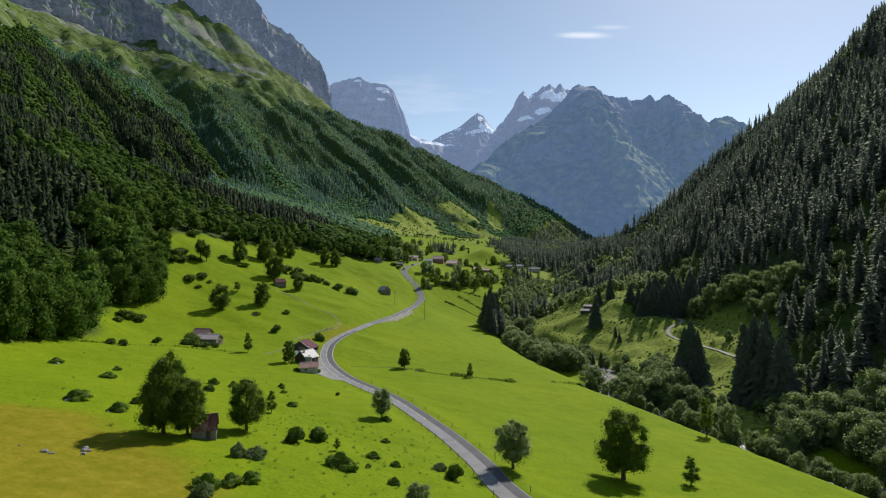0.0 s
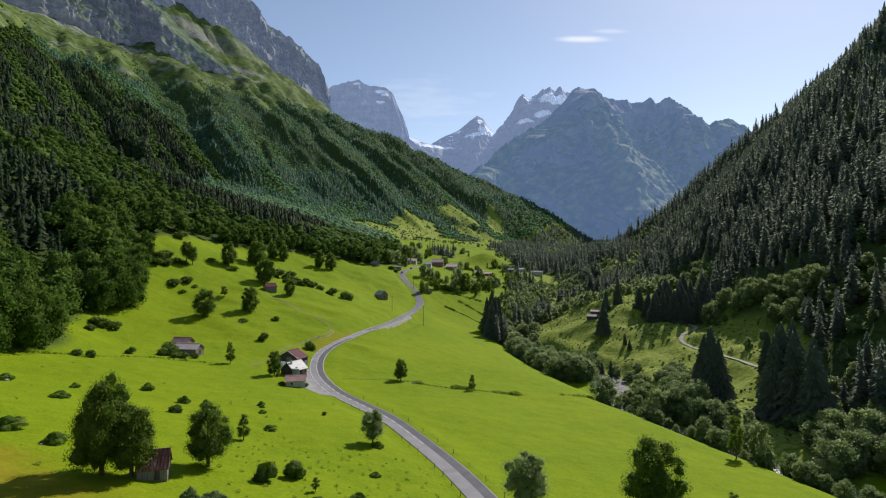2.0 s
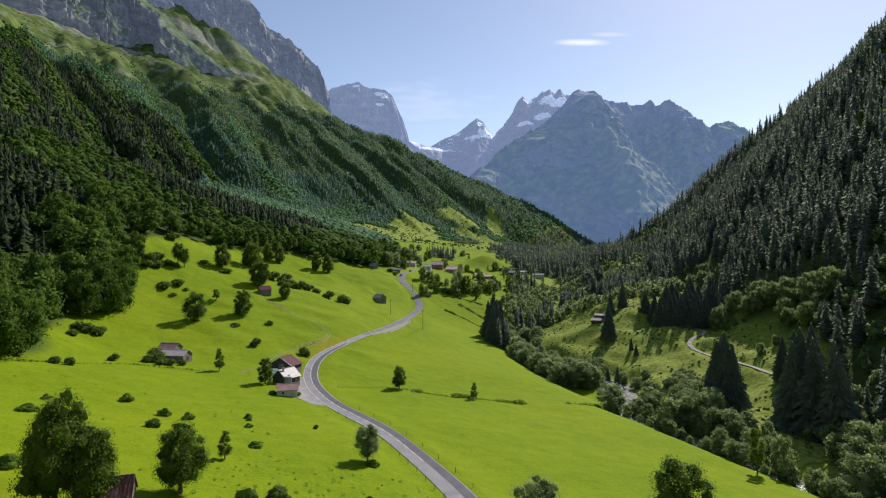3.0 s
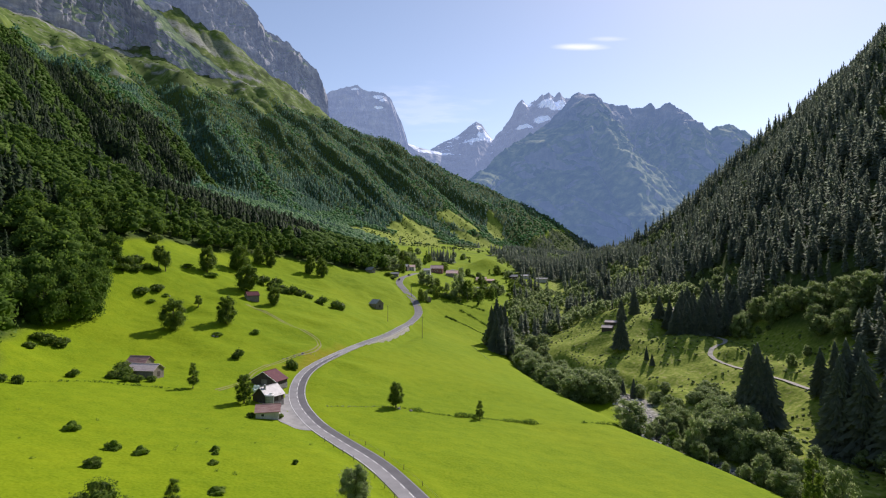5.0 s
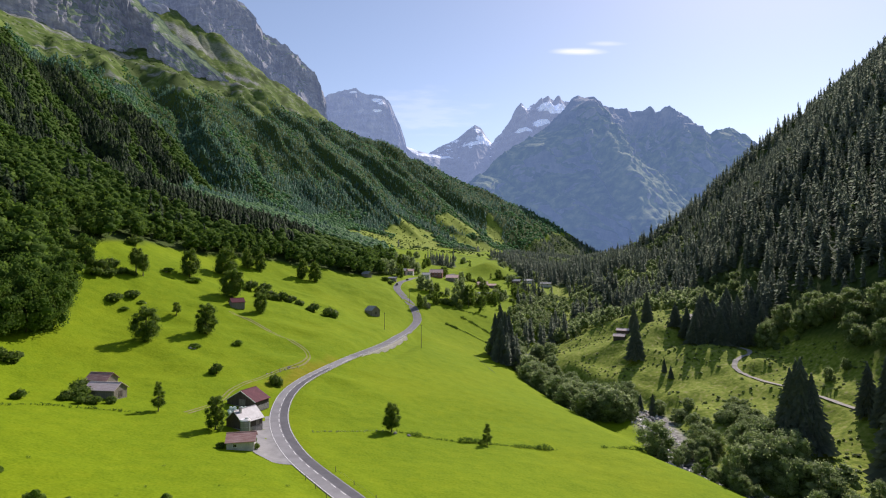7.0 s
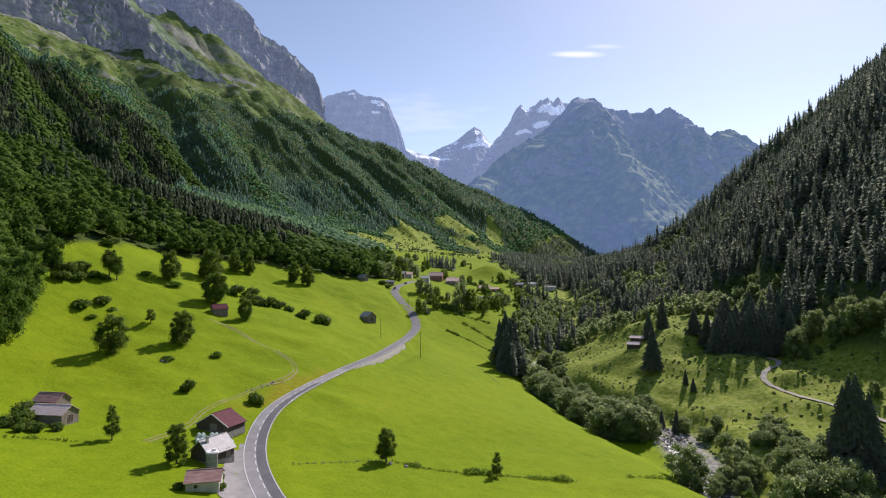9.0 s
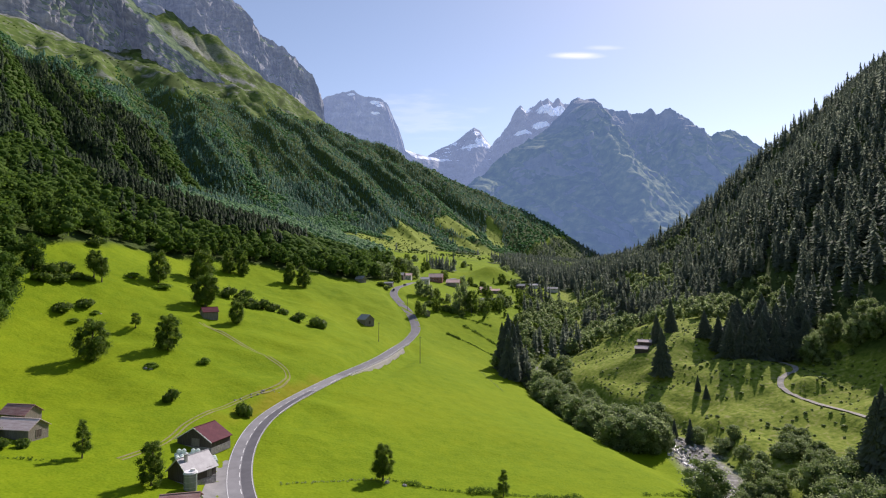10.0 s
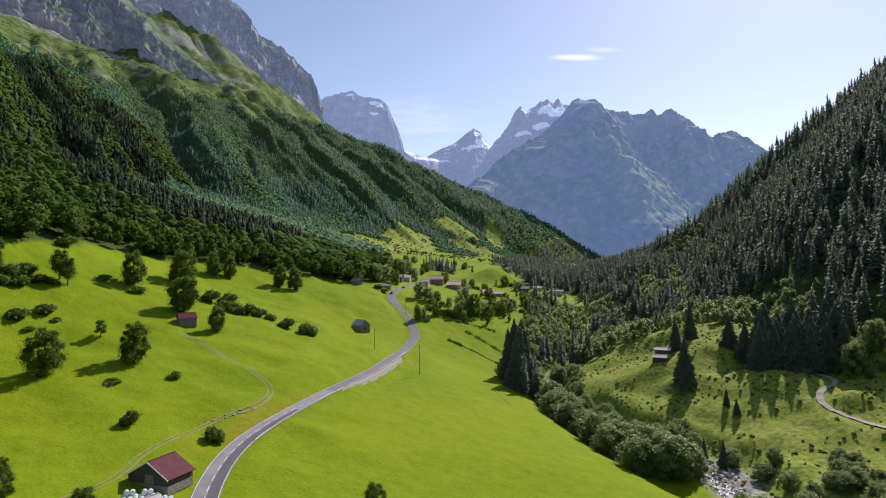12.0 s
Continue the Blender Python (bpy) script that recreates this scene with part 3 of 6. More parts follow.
def rock_material(name, rock, green, snow, haze_tint, haze_glow, level, snow_level, scale=0.004, green_slope=0.62, snow_slope=0.75, beds=()):
    """Bare rock with grass on the gentler ground below a level, and snow beds on it above another. A faint even
    emission paints in the blue haze before distant rock.
    """
    m = bpy.data.materials.new(name)
    m.use_nodes = True
    n, l = m.node_tree.nodes, m.node_tree.links
    b = n["Principled BSDF"]
    b.inputs["Roughness"].default_value, b.inputs["Specular IOR Level"].default_value = 0.95, 0.1
    geo, sep, sepn = n.new("ShaderNodeNewGeometry"), n.new("ShaderNodeSeparateXYZ"), n.new("ShaderNodeSeparateXYZ")
    l.new(geo.outputs["Position"], sep.inputs[0])
    l.new(geo.outputs["Normal"], sepn.inputs[0])

    def tex(s, det, st=(1, 1, 1)):
        mp, t = n.new("ShaderNodeMapping"), n.new("ShaderNodeTexNoise")
        mp.inputs["Scale"].default_value = st
        t.inputs["Scale"].default_value, t.inputs["Detail"].default_value = s, det
        l.new(geo.outputs["Position"], mp.inputs["Vector"])
        l.new(mp.outputs[0], t.inputs["Vector"])
        return t.outputs["Fac"]

    def maths(op, a, c, d=None, clamp=False):
        x = n.new("ShaderNodeMath")
        x.operation, x.use_clamp = op, clamp
        for k, q in enumerate((a, c, d)):
            if q is None:
                continue
            if isinstance(q, (int, float)):
                x.inputs[k].default_value = q
            else:
                l.new(q, x.inputs[k])
        return x.outputs[0]

    def ramp(fac, stops):
        r = n.new("ShaderNodeValToRGB")
        e = r.color_ramp.elements
        while len(e) < len(stops):
            e.new(0.5)
        for k, c in enumerate(stops):
            e[k].position, e[k].color = 0.3 + 0.4 * k / (len(stops) - 1), (*c, 1)
        l.new(fac, r.inputs[0])
        return r.outputs[0]

    def blend(a, c, fac):
        x = n.new("ShaderNodeMix")
        x.data_type = "RGBA"
        l.new(fac, x.inputs["Factor"])
        l.new(a, x.inputs["A"])
        l.new(c, x.inputs["B"])
        return x.outputs["Result"]

    warp = tex(scale, 8)
    strata = tex(scale * 2.2, 8, (1, 1, 3.5))
    cracks = tex(scale * 9, 6, (1, 1, 0.35))
    c = blend(ramp(strata, rock), ramp(cracks, rock), tex(scale * 3, 3))
    flat = sepn.outputs["Z"]
    g = maths("MULTIPLY", maths("MULTIPLY_ADD", maths("ADD", flat, maths("MULTIPLY", maths("SUBTRACT", warp, 0.5), 1.1)), 9.0, -9.0 * green_slope, True),
              maths("MULTIPLY_ADD", maths("ADD", sep.outputs["Z"], maths("MULTIPLY", maths("SUBTRACT", warp, 0.5), 500.0)), -0.012, 0.012 * level, True))
    c = blend(c, ramp(tex(scale * 5, 7), green), g)
    s = maths("MULTIPLY", maths("MULTIPLY_ADD", maths("ADD", flat, maths("MULTIPLY", maths("SUBTRACT", tex(scale * 1.1, 4), 0.5), 1.5)), 12.0, -12.0 * snow_slope, True),
              maths("MULTIPLY_ADD", maths("ADD", sep.outputs["Z"], maths("MULTIPLY", maths("SUBTRACT", warp, 0.5), 300.0)), 0.015, -0.015 * snow_level, True))
    # snow lying in hollows: middle x and z, half width and half height of each bed
    ragged = maths("MULTIPLY", maths("SUBTRACT", tex(scale * 3.0, 6), 0.5), 3.2)
    for bx, bz, rx, rz in beds:
        dx = maths("MULTIPLY", maths("SUBTRACT", sep.outputs["X"], bx), 1 / rx)
        dz = maths("MULTIPLY", maths("SUBTRACT", sep.outputs["Z"], bz), 1 / rz)
        d2 = maths("ADD", maths("MULTIPLY", dx, dx), maths("MULTIPLY", dz, dz))
        s = maths("MAXIMUM", s, maths("MULTIPLY", maths("SUBTRACT", maths("ADD", 1.0, ragged), d2), 3.0, None, True))
    white = n.new("ShaderNodeRGB")
    white.outputs[0].default_value = (*snow, 1)
    c = blend(c, white.outputs[0], s)
    l.new(c, b.inputs["Base Color"])
    bp = n.new("ShaderNodeBump")
    bp.inputs["Strength"].default_value, bp.inputs["Distance"].default_value = 0.8, 18.0
    l.new(tex(scale * 6, 8), bp.inputs["Height"])
    l.new(bp.outputs[0], b.inputs["Normal"])
    # emission imitates airlight; the rock itself gives off none
    b.inputs["Emission Color"].default_value, b.inputs["Emission Strength"].default_value = (*haze_tint, 1), haze_glow
    return m


# blue of the haze that the mountains' emission imitates
HAZE_BLUE = (0.43, 0.60, 1.0)
ROCK = [(0.085, 0.09, 0.10), (0.19, 0.19, 0.195), (0.38, 0.375, 0.37)]
GRASS = [(0.045, 0.075, 0.022), (0.085, 0.13, 0.035), (0.14, 0.18, 0.065)]
DARK = [(0.024, 0.044, 0.016), (0.095, 0.125, 0.036), (0.25, 0.25, 0.10)]
SNOW = (0.85, 0.87, 0.9)
M_CLIFF = rock_material("limestone cliff", ROCK, GRASS, SNOW, HAZE_BLUE, 0.05, 2600, 3600, 0.006, 0.34)
# cliff rock again, made paler by a stronger haze emission
M_PILLAR = rock_material("hazy limestone pillar", ROCK, GRASS, SNOW, HAZE_BLUE, 0.11, 2600, 3600, 0.006, 0.62)
M_TOWER = rock_material("far limestone", ROCK, GRASS, SNOW, HAZE_BLUE, 0.27, 500, 1900, 0.004, 0.6, 0.84, ((-440, 1225, 34, 16), (-400, 1195, 24, 12), (-425, 1140, 30, 10), (-600, 1285, 26, 10)))
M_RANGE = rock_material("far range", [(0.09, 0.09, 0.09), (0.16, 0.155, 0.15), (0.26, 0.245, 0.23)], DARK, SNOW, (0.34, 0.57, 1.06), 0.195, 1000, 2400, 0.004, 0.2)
M_HIGH = rock_material("far snowy range", [(0.12, 0.12, 0.12), (0.2, 0.2, 0.2), (0.3, 0.3, 0.3)], DARK, SNOW, HAZE_BLUE, 0.26, 300, 860, 0.004, 0.6, 0.86, ((800, 1235, 105, 55), (880, 1225, 60, 50), (715, 1100, 70, 30), (640, 1262, 40, 18), (600, 1050, 60, 18), (330, 1025, 60, 50), (285, 1105, 30, 26), (250, 985, 90, 18)))
M_SNOW = rock_material("glacier", [(0.12, 0.12, 0.12), (0.2, 0.2, 0.2), (0.3, 0.3, 0.3)], DARK, SNOW, HAZE_BLUE, 0.25, 500, 905, 0.004, 0.8, 0.1, ((110, 896, 330, 26), (-240, 945, 110, 55), (330, 905, 200, 20)))

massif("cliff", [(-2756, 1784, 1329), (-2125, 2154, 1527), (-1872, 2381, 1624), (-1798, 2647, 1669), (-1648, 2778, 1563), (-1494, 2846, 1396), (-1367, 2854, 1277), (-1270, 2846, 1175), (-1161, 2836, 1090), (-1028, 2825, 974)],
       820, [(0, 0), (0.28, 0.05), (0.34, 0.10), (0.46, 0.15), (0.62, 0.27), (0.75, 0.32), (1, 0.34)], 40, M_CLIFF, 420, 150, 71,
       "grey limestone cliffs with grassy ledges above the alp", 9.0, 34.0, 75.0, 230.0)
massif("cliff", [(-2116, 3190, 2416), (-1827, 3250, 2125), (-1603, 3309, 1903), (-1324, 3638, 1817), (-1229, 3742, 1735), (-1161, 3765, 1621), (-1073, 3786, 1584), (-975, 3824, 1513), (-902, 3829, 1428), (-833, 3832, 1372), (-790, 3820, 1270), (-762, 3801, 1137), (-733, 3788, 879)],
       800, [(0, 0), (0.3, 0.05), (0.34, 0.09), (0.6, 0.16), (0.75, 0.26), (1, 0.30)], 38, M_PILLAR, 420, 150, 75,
       "tall hazy limestone pillar above a grassy ramp", 9.0, 20.0, 48.0, 170.0)
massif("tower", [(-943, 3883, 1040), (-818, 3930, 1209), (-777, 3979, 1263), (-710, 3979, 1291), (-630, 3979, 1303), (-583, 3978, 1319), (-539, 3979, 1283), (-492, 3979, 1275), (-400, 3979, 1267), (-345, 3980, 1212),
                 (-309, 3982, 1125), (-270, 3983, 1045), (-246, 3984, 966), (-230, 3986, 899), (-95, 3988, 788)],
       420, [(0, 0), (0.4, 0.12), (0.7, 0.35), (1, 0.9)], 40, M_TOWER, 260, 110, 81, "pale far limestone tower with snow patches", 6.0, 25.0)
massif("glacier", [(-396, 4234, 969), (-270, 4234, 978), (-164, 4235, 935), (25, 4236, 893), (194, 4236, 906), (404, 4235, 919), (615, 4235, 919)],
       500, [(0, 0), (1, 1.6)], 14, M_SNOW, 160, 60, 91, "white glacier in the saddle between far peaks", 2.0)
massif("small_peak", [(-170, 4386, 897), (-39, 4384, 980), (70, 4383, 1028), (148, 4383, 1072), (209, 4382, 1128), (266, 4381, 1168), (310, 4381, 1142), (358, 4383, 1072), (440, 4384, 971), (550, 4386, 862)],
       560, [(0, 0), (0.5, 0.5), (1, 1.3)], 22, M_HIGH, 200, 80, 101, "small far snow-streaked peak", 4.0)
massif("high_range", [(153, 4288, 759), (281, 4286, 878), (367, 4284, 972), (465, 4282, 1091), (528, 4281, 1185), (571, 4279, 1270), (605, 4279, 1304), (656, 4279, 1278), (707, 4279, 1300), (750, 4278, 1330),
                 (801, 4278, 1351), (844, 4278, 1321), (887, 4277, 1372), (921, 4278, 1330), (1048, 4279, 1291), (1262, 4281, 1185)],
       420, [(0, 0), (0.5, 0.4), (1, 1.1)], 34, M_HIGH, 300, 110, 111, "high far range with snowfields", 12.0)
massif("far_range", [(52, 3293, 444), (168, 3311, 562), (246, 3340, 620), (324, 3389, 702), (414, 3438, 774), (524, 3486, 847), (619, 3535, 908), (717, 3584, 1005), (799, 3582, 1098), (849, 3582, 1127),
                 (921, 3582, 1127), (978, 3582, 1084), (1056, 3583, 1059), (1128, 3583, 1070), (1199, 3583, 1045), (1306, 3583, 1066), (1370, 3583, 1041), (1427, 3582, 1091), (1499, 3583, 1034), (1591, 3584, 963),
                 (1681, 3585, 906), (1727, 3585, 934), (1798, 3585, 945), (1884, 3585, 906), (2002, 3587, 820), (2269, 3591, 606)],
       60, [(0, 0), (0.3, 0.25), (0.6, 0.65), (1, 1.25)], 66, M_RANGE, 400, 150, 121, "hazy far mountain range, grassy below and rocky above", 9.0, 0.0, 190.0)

# ---- woods ----
rng = np.random.default_rng(7)


def conifer_pattern(tiers, points, seed):
    """A spruce of height 1: a stack of ragged, uneven skirts on a slightly leaning stem."""
    r = np.random.default_rng(seed)
    vs, fs = [], []
    lean = r.normal(size=2) * 0.012
    bulge = r.uniform(0.65, 1.0)
    for k in range(tiers):
        t = (k + r.uniform(-0.25, 0.25)) / tiers if k else 0.0
        z0, z1 = 0.06 + 0.90 * t, min(1.0, 0.06 + 0.90 * (t + 1.9 / tiers))
        rad = (0.165 * (1 - t) ** bulge + 0.010) * r.uniform(0.72, 1.18)
        base = len(vs)
        cx, cy = lean * t + r.normal(size=2) * 0.012
        vs.append((cx, cy, z1))
        off = r.uniform(0, 6.28)
        for i in range(points):
            a = off + 6.283 * (i + r.uniform(-0.25, 0.25)) / points
            q = rad * ((1.0 if i % 2 == 0 else 0.5) + r.uniform(-0.30, 0.25))
            vs.append((cx + q * math.cos(a), cy + q * math.sin(a), z0 + (0.0 if i % 2 == 0 else 0.55 / tiers) + r.uniform(-0.03, 0.03)))
        for i in range(points):
            fs.append((base, base + 1 + i, base + 1 + (i + 1) % points))
    return np.array(vs), np.array(fs)


def blob(r, c, rad, level):
    """A lumpy ball: corners and triangles."""
    bm = bmesh.new()
    bmesh.ops.create_icosphere(bm, subdivisions=level, radius=1.0)
    v = np.array([q.co[:] for q in bm.verts])
    f = np.array([[q.index for q in t.verts] for t in bm.faces])
    bm.free()
    v = v * (1 + 0.24 * r.normal(size=(len(v), 1)).clip(-1.5, 1.5)) * np.array([1, 1, 0.9])
    return c + v * rad, f


def broad_pattern(leaf_count, seed, size, lobes, level):
    """A broadleaf of height 1: lumpy lobes with leaf sprays standing out of them."""
    r = np.random.default_rng(seed)
    cs, rs = [(0, 0, 0.55)], [0.27]
    for i in range(lobes):
        a = i * 2.4 + r.uniform(-0.4, 0.4)
        t = (i + 0.5) / lobes
        q = r.uniform(0.14, 0.24) * (1 - 0.75 * t ** 2)
        cs.append((q * math.cos(a), q * math.sin(a), 0.34 + 0.50 * t))
        rs.append(r.uniform(0.13, 0.19) * (1.15 - 0.3 * t))
    V, F, n = [], [], 0
    for c, rad in zip(cs, rs):
        v, f = blob(r, np.array(c), rad * (0.66 if lobes > 5 else 0.93 if lobes else 1.25), level)
        V.append(v)
        F.append(f + n)
        n += len(v)
    for k in r.choice(len(rs), leaf_count, p=np.array(rs) ** 2 / np.sum(np.array(rs) ** 2)):
        d = r.normal(size=3)
        d /= np.linalg.norm(d)
        p = np.array(cs[k]) + d * rs[k] * r.uniform(0.72, 1.12)
        d = d + r.normal(size=3) * 0.5
        d /= np.linalg.norm(d)
        a = np.cross(d, r.normal(size=3))
        a /= np.linalg.norm(a)
        b = np.cross(d, a)
        s = size * r.uniform(0.6, 1.3)
        V.append(np.array([p + a * s, p + b * s * 0.7, p - a * s, p - b * s * 0.7]))
        F.append(np.array([(n, n + 1, n + 2), (n, n + 2, n + 3)]))
        n += 4
    return np.concatenate(V), np.concatenate(F)


CONIFERS = {"close": [conifer_pattern(26, 19, s) for s in range(11, 17)], "near": [conifer_pattern(20, 15, s) for s in range(21, 27)],
            "mid": [conifer_pattern(10, 11, s) for s in range(31, 36)], "far": [conifer_pattern(4, 7, s) for s in range(41, 46)], "speck": [conifer_pattern(3, 5, s) for s in range(51, 55)]}
BROADS = {"near": [broad_pattern(620, s, 0.027, 11, 1) for s in (1, 2, 3, 4, 5)], "half": [broad_pattern(190, s, 0.044, 7, 1) for s in (14, 15, 16, 17)],
          "mid": [broad_pattern(120, s, 0.042, 4, 1) for s in (4, 5, 6, 7)], "far": [broad_pattern(9, s, 0.11, 0, 1) for s in (7, 8, 9, 10)], "speck": [broad_pattern(2, s, 0.15, 0, 1) for s in (11, 12, 13)]}


def plant(name, patterns, x, y, h, mat, label, fat=1.0, sink=0.02):
    """One mesh of many trees, each turned and stretched its own way."""
    if len(x) == 0:
        return
    z = ground_z(x, y)
    V, F, base = [], [], 0
    pick = rng.integers(0, len(patterns), len(x))
    for k, (pv, pf) in enumerate(patterns):
        m = pick == k
        if not m.any():
            continue
        c = m.sum()
        a, wide = rng.uniform(0, 6.283, c), h[m] * fat * rng.uniform(0.68, 1.28, c)
        ca, sa = np.cos(a)[:, None], np.sin(a)[:, None]
        X = x[m][:, None] + wide[:, None] * (ca * pv[:, 0] - sa * pv[:, 1])
        Y = y[m][:, None] + wide[:, None] * (sa * pv[:, 0] + ca * pv[:, 1])
        Z = z[m][:, None] + h[m][:, None] * (pv[:, 2] - sink)
        V.append(np.stack([X, Y, Z], -1).reshape(-1, 3))
        F.append((pf[None] + (np.arange(c) * len(pv))[:, None, None]).reshape(-1, 3) + base)
        base += c * len(pv)
    tagged(new(name, mesh_of(name, np.concatenate(V), np.concatenate(F), [mat], shade_smooth=True)), label, "woods", kind="stuff")


def scatter(x0, x1, y0, y1, step, seed):
    r = np.random.default_rng(seed)
    n = int((x1 - x0) * (y1 - y0) / step ** 2)
    cells = int((x1 - x0) / step) + 1
    k = np.arange(n)
    x = x0 + (k % cells + r.uniform(0, 1, n) + 0.5 * ((k // cells) % 2)) * step + r.normal(size=n) * step * 0.35
    y = y0 + (k // cells + r.uniform(0, 1, n)) * step + r.normal(size=n) * step * 0.35
    return x, y, r.uniform(0, 1, n)


def left_woods(x0, x1, y0, y1, step, seed, lod, d0=0, d1=9999, leaf_lod=None):
    x, y, q = scatter(x0, x1, y0, y1, step, seed)
    z = land(x, y)
    d = wood_left(x, y)
    keep = (d > d0) & (d <= d1) & (q > 0.06) & (alp_mask(x, y, z) < 0.55 + 0.9 * (q - 0.6)) & (x > -0.81 * y - 20) & (clearing(x, y) < 0)
    x, y, q, d, z = x[keep], y[keep], q[keep], d[keep], z[keep]
    leafy = (d < np.where(y < 520, 45, 110) + 45 * vnoise(x / 60, y / 60, 55)) | (land(x, y + 14) - land(x, y - 14) < np.where(y > 860, 8, 1.5) + 11 * fractal(x / 90, y / 90, 3, 57))
    h = np.where(leafy, 7 + 5 * q, 9 + 7 * q) * np.where(z > 330, 0.85, 1.0) * np.where(leafy, {"near": 2.0 if leaf_lod is None else 1.6, "mid": 1.5}.get(lod, 1.0), {"near": 1.6, "mid": 1.35}.get(lod, 1.0)) * (0.8 + 0.4 * np.random.default_rng(seed).uniform(0, 1, len(x)))
    # stands from 860 m on wear the foliage colours with haze painted in
    plant("broadleaf_wood", BROADS[leaf_lod or lod], x[leafy], y[leafy], h[leafy], M_HAZEBRUSH if y0 >= 860 else M_LEAF, "dense green broadleaf wood on the lower mountainside", 1.05 if lod == "near" else 1.15, 0.08 if lod == "near" else 0.14)
    plant("spruce_wood", CONIFERS[lod], x[~leafy], y[~leafy], h[~leafy], M_HAZEFIR if y0 >= 860 else M_FIR, "dark spruce and fir forest on the steep mountainside", 1.5 if lod in ("far", "speck") else 1.3)


left_woods(-330, 0, 120, 470, 9.0, 11, "near", 0, 46)
left_woods(-330, 20, 470, 860, 7.0, 18, "near", 0, 24, "half")
left_woods(-400, -100, 120, 470, 7.2, 17, "mid", 46)
left_woods(-400, -100, 470, 600, 7.0, 20, "mid", 24)
left_woods(-700, -400, 300, 760, 5.8, 12, "far")
left_woods(-400, 60, 600, 860, 5.8, 13, "far", 24)
left_woods(-400, 60, 860, 1000, 5.8, 19, "far")
left_woods(-1080, -400, 760, 1300, 6.2, 14, "far")
left_woods(-400, 200, 1000, 1300, 6.0, 15, "far")
left_woods(-1400, 400, 1300, 1900, 7.6, 16, "far")
left_woods(-1500, 600, 1900, 3250, 10.0, 36, "speck")


GLADE = spline([(150, 318), (145.5, 307), (138, 287), (133, 265), (126.5, 240), (122, 222), (119, 212)], 2.0)


def glade(x, y):
    """Distance from the middle of the grassy strip between the alders and the forest."""
    return nearest(np.atleast_1d(np.asarray(x, float)), np.atleast_1d(np.asarray(y, float)), GLADE)[0]


def right_woods(x0, x1, y0, y1, step, seed, lod):
    x, y, q = scatter(x0, x1, y0, y1, step, seed)
    d = wood_right(x, y)
    keep = (d > 0) & (q > 0.05) & (x > along(y, RIVER_X) + 25) & (x < 0.81 * y + 25) & (glade(x, y) > 9) & ~((x < 198) & (y > 345) & (y < 404)) & ~((x < 187) & (y > 325) & (y < 350)) & ((x > 205) | (y < 318) | (y > 425) | (q > 0.3))
    x, y, q, d = x[keep], y[keep], q[keep], d[keep]
    leafy = ((d < 75) & (vnoise(x / 30, y / 30, 75) > -0.05 + 0.006 * d) & ((y < 318) | (y > 425))) | (q > 0.985) | ((x < 208) & (y > 318) & (y < 425))
    h = np.where(leafy, 7 + 5 * q, (10 + 7 * q + 9 * np.random.default_rng(seed).uniform(0, 1, len(x)) ** 2) * (1 + 0.35 * (1 - smooth(500, 800, y)))) * (1 - 0.2 * (1 - smooth(210, 240, x)) * smooth(300, 330, y) * (1 - smooth(450, 480, y)))
    plant("broadleaf_wood", BROADS[{"close": "near", "near": "half"}.get(lod, lod)], x[leafy], y[leafy], h[leafy], M_LEAF2, "silvery broadleaf trees at the foot of the spruce forest", 1.0, 0.1)
    plant("spruce_wood", CONIFERS[lod], x[~leafy], y[~leafy], h[~leafy], M_CONIFER, "dark backlit spruce forest on the steep mountainside", 1.05)


right_woods(60, 330, 100, 340, 7.8, 27, "close")
right_woods(60, 330, 340, 620, 7.8, 21, "near")
right_woods(330, 600, 200, 800, 8.2, 22, "mid")
right_woods(60, 330, 620, 1000, 8.5, 23, "mid")
right_woods(600, 720, 500, 1000, 8.6, 24, "far")
right_woods(200, 600, 800, 1000, 7.8, 25, "mid")
right_woods(200, 720, 1000, 2050, 10.0, 26, "far")


def valley_woods(y0, y1, step, seed, lod):
    """Spruces and alders on both banks of the stream above the meadows."""
    x, y, q = scatter(-100, 420 if y0 < 1500 else 660, y0, y1, step, seed)
    off = x - along(y, RIVER_X)
    right = (off > 9 - 5.5 * smooth(505, 530, y)) & (y > 505 + 12 * vnoise(x / 20, y / 20, 77)) & (wood_right(x, y) < 2)
    left = (off < -6 + 2.5 * smooth(505, 530, y)) & (off > -22 - 26 * smooth(525, 580, y) - 6 * vnoise(y / 15, y * 0, 78)) & (y > 455) & (y < 690)
    far = (clearing(x, y) < 0) & (copse(x, y) > 0) & (off < (8 if y0 < 1700 else 90)) & (wood_left(x, y) < 0)
    keep = (right | left | far) & (q > 0.12)
    x, y, q = x[keep], y[keep], q[keep]
    leafy = (vnoise(x / 24, y / 24, 79) + 0.5 * (q - 0.5) > -0.28) & (y < 760) | (vnoise(x / 40, y / 60, 80) > -0.2) & (y > 900)
    h = np.where(leafy, 8 + 6 * q, 14 + 12 * q) * np.where(y > 850, 0.8, 1.0)
    plant("broadleaf_wood", BROADS["half" if lod == "near" else lod], x[leafy], y[leafy], h[leafy], M_LEAF2, "alders and maples along the stream", 1.0, 0.1)
    plant("spruce_wood", CONIFERS[lod], x[~leafy], y[~leafy], h[~leafy], M_CONIFER, "spruce wood along the stream", 1.1)


valley_woods(455, 700, 6.0, 31, "near")
valley_woods(700, 1000, 8.0, 32, "mid")
valley_woods(1000, 1720, 11.0, 33, "far")
valley_woods(1720, 2450, 12.0, 34, "far")

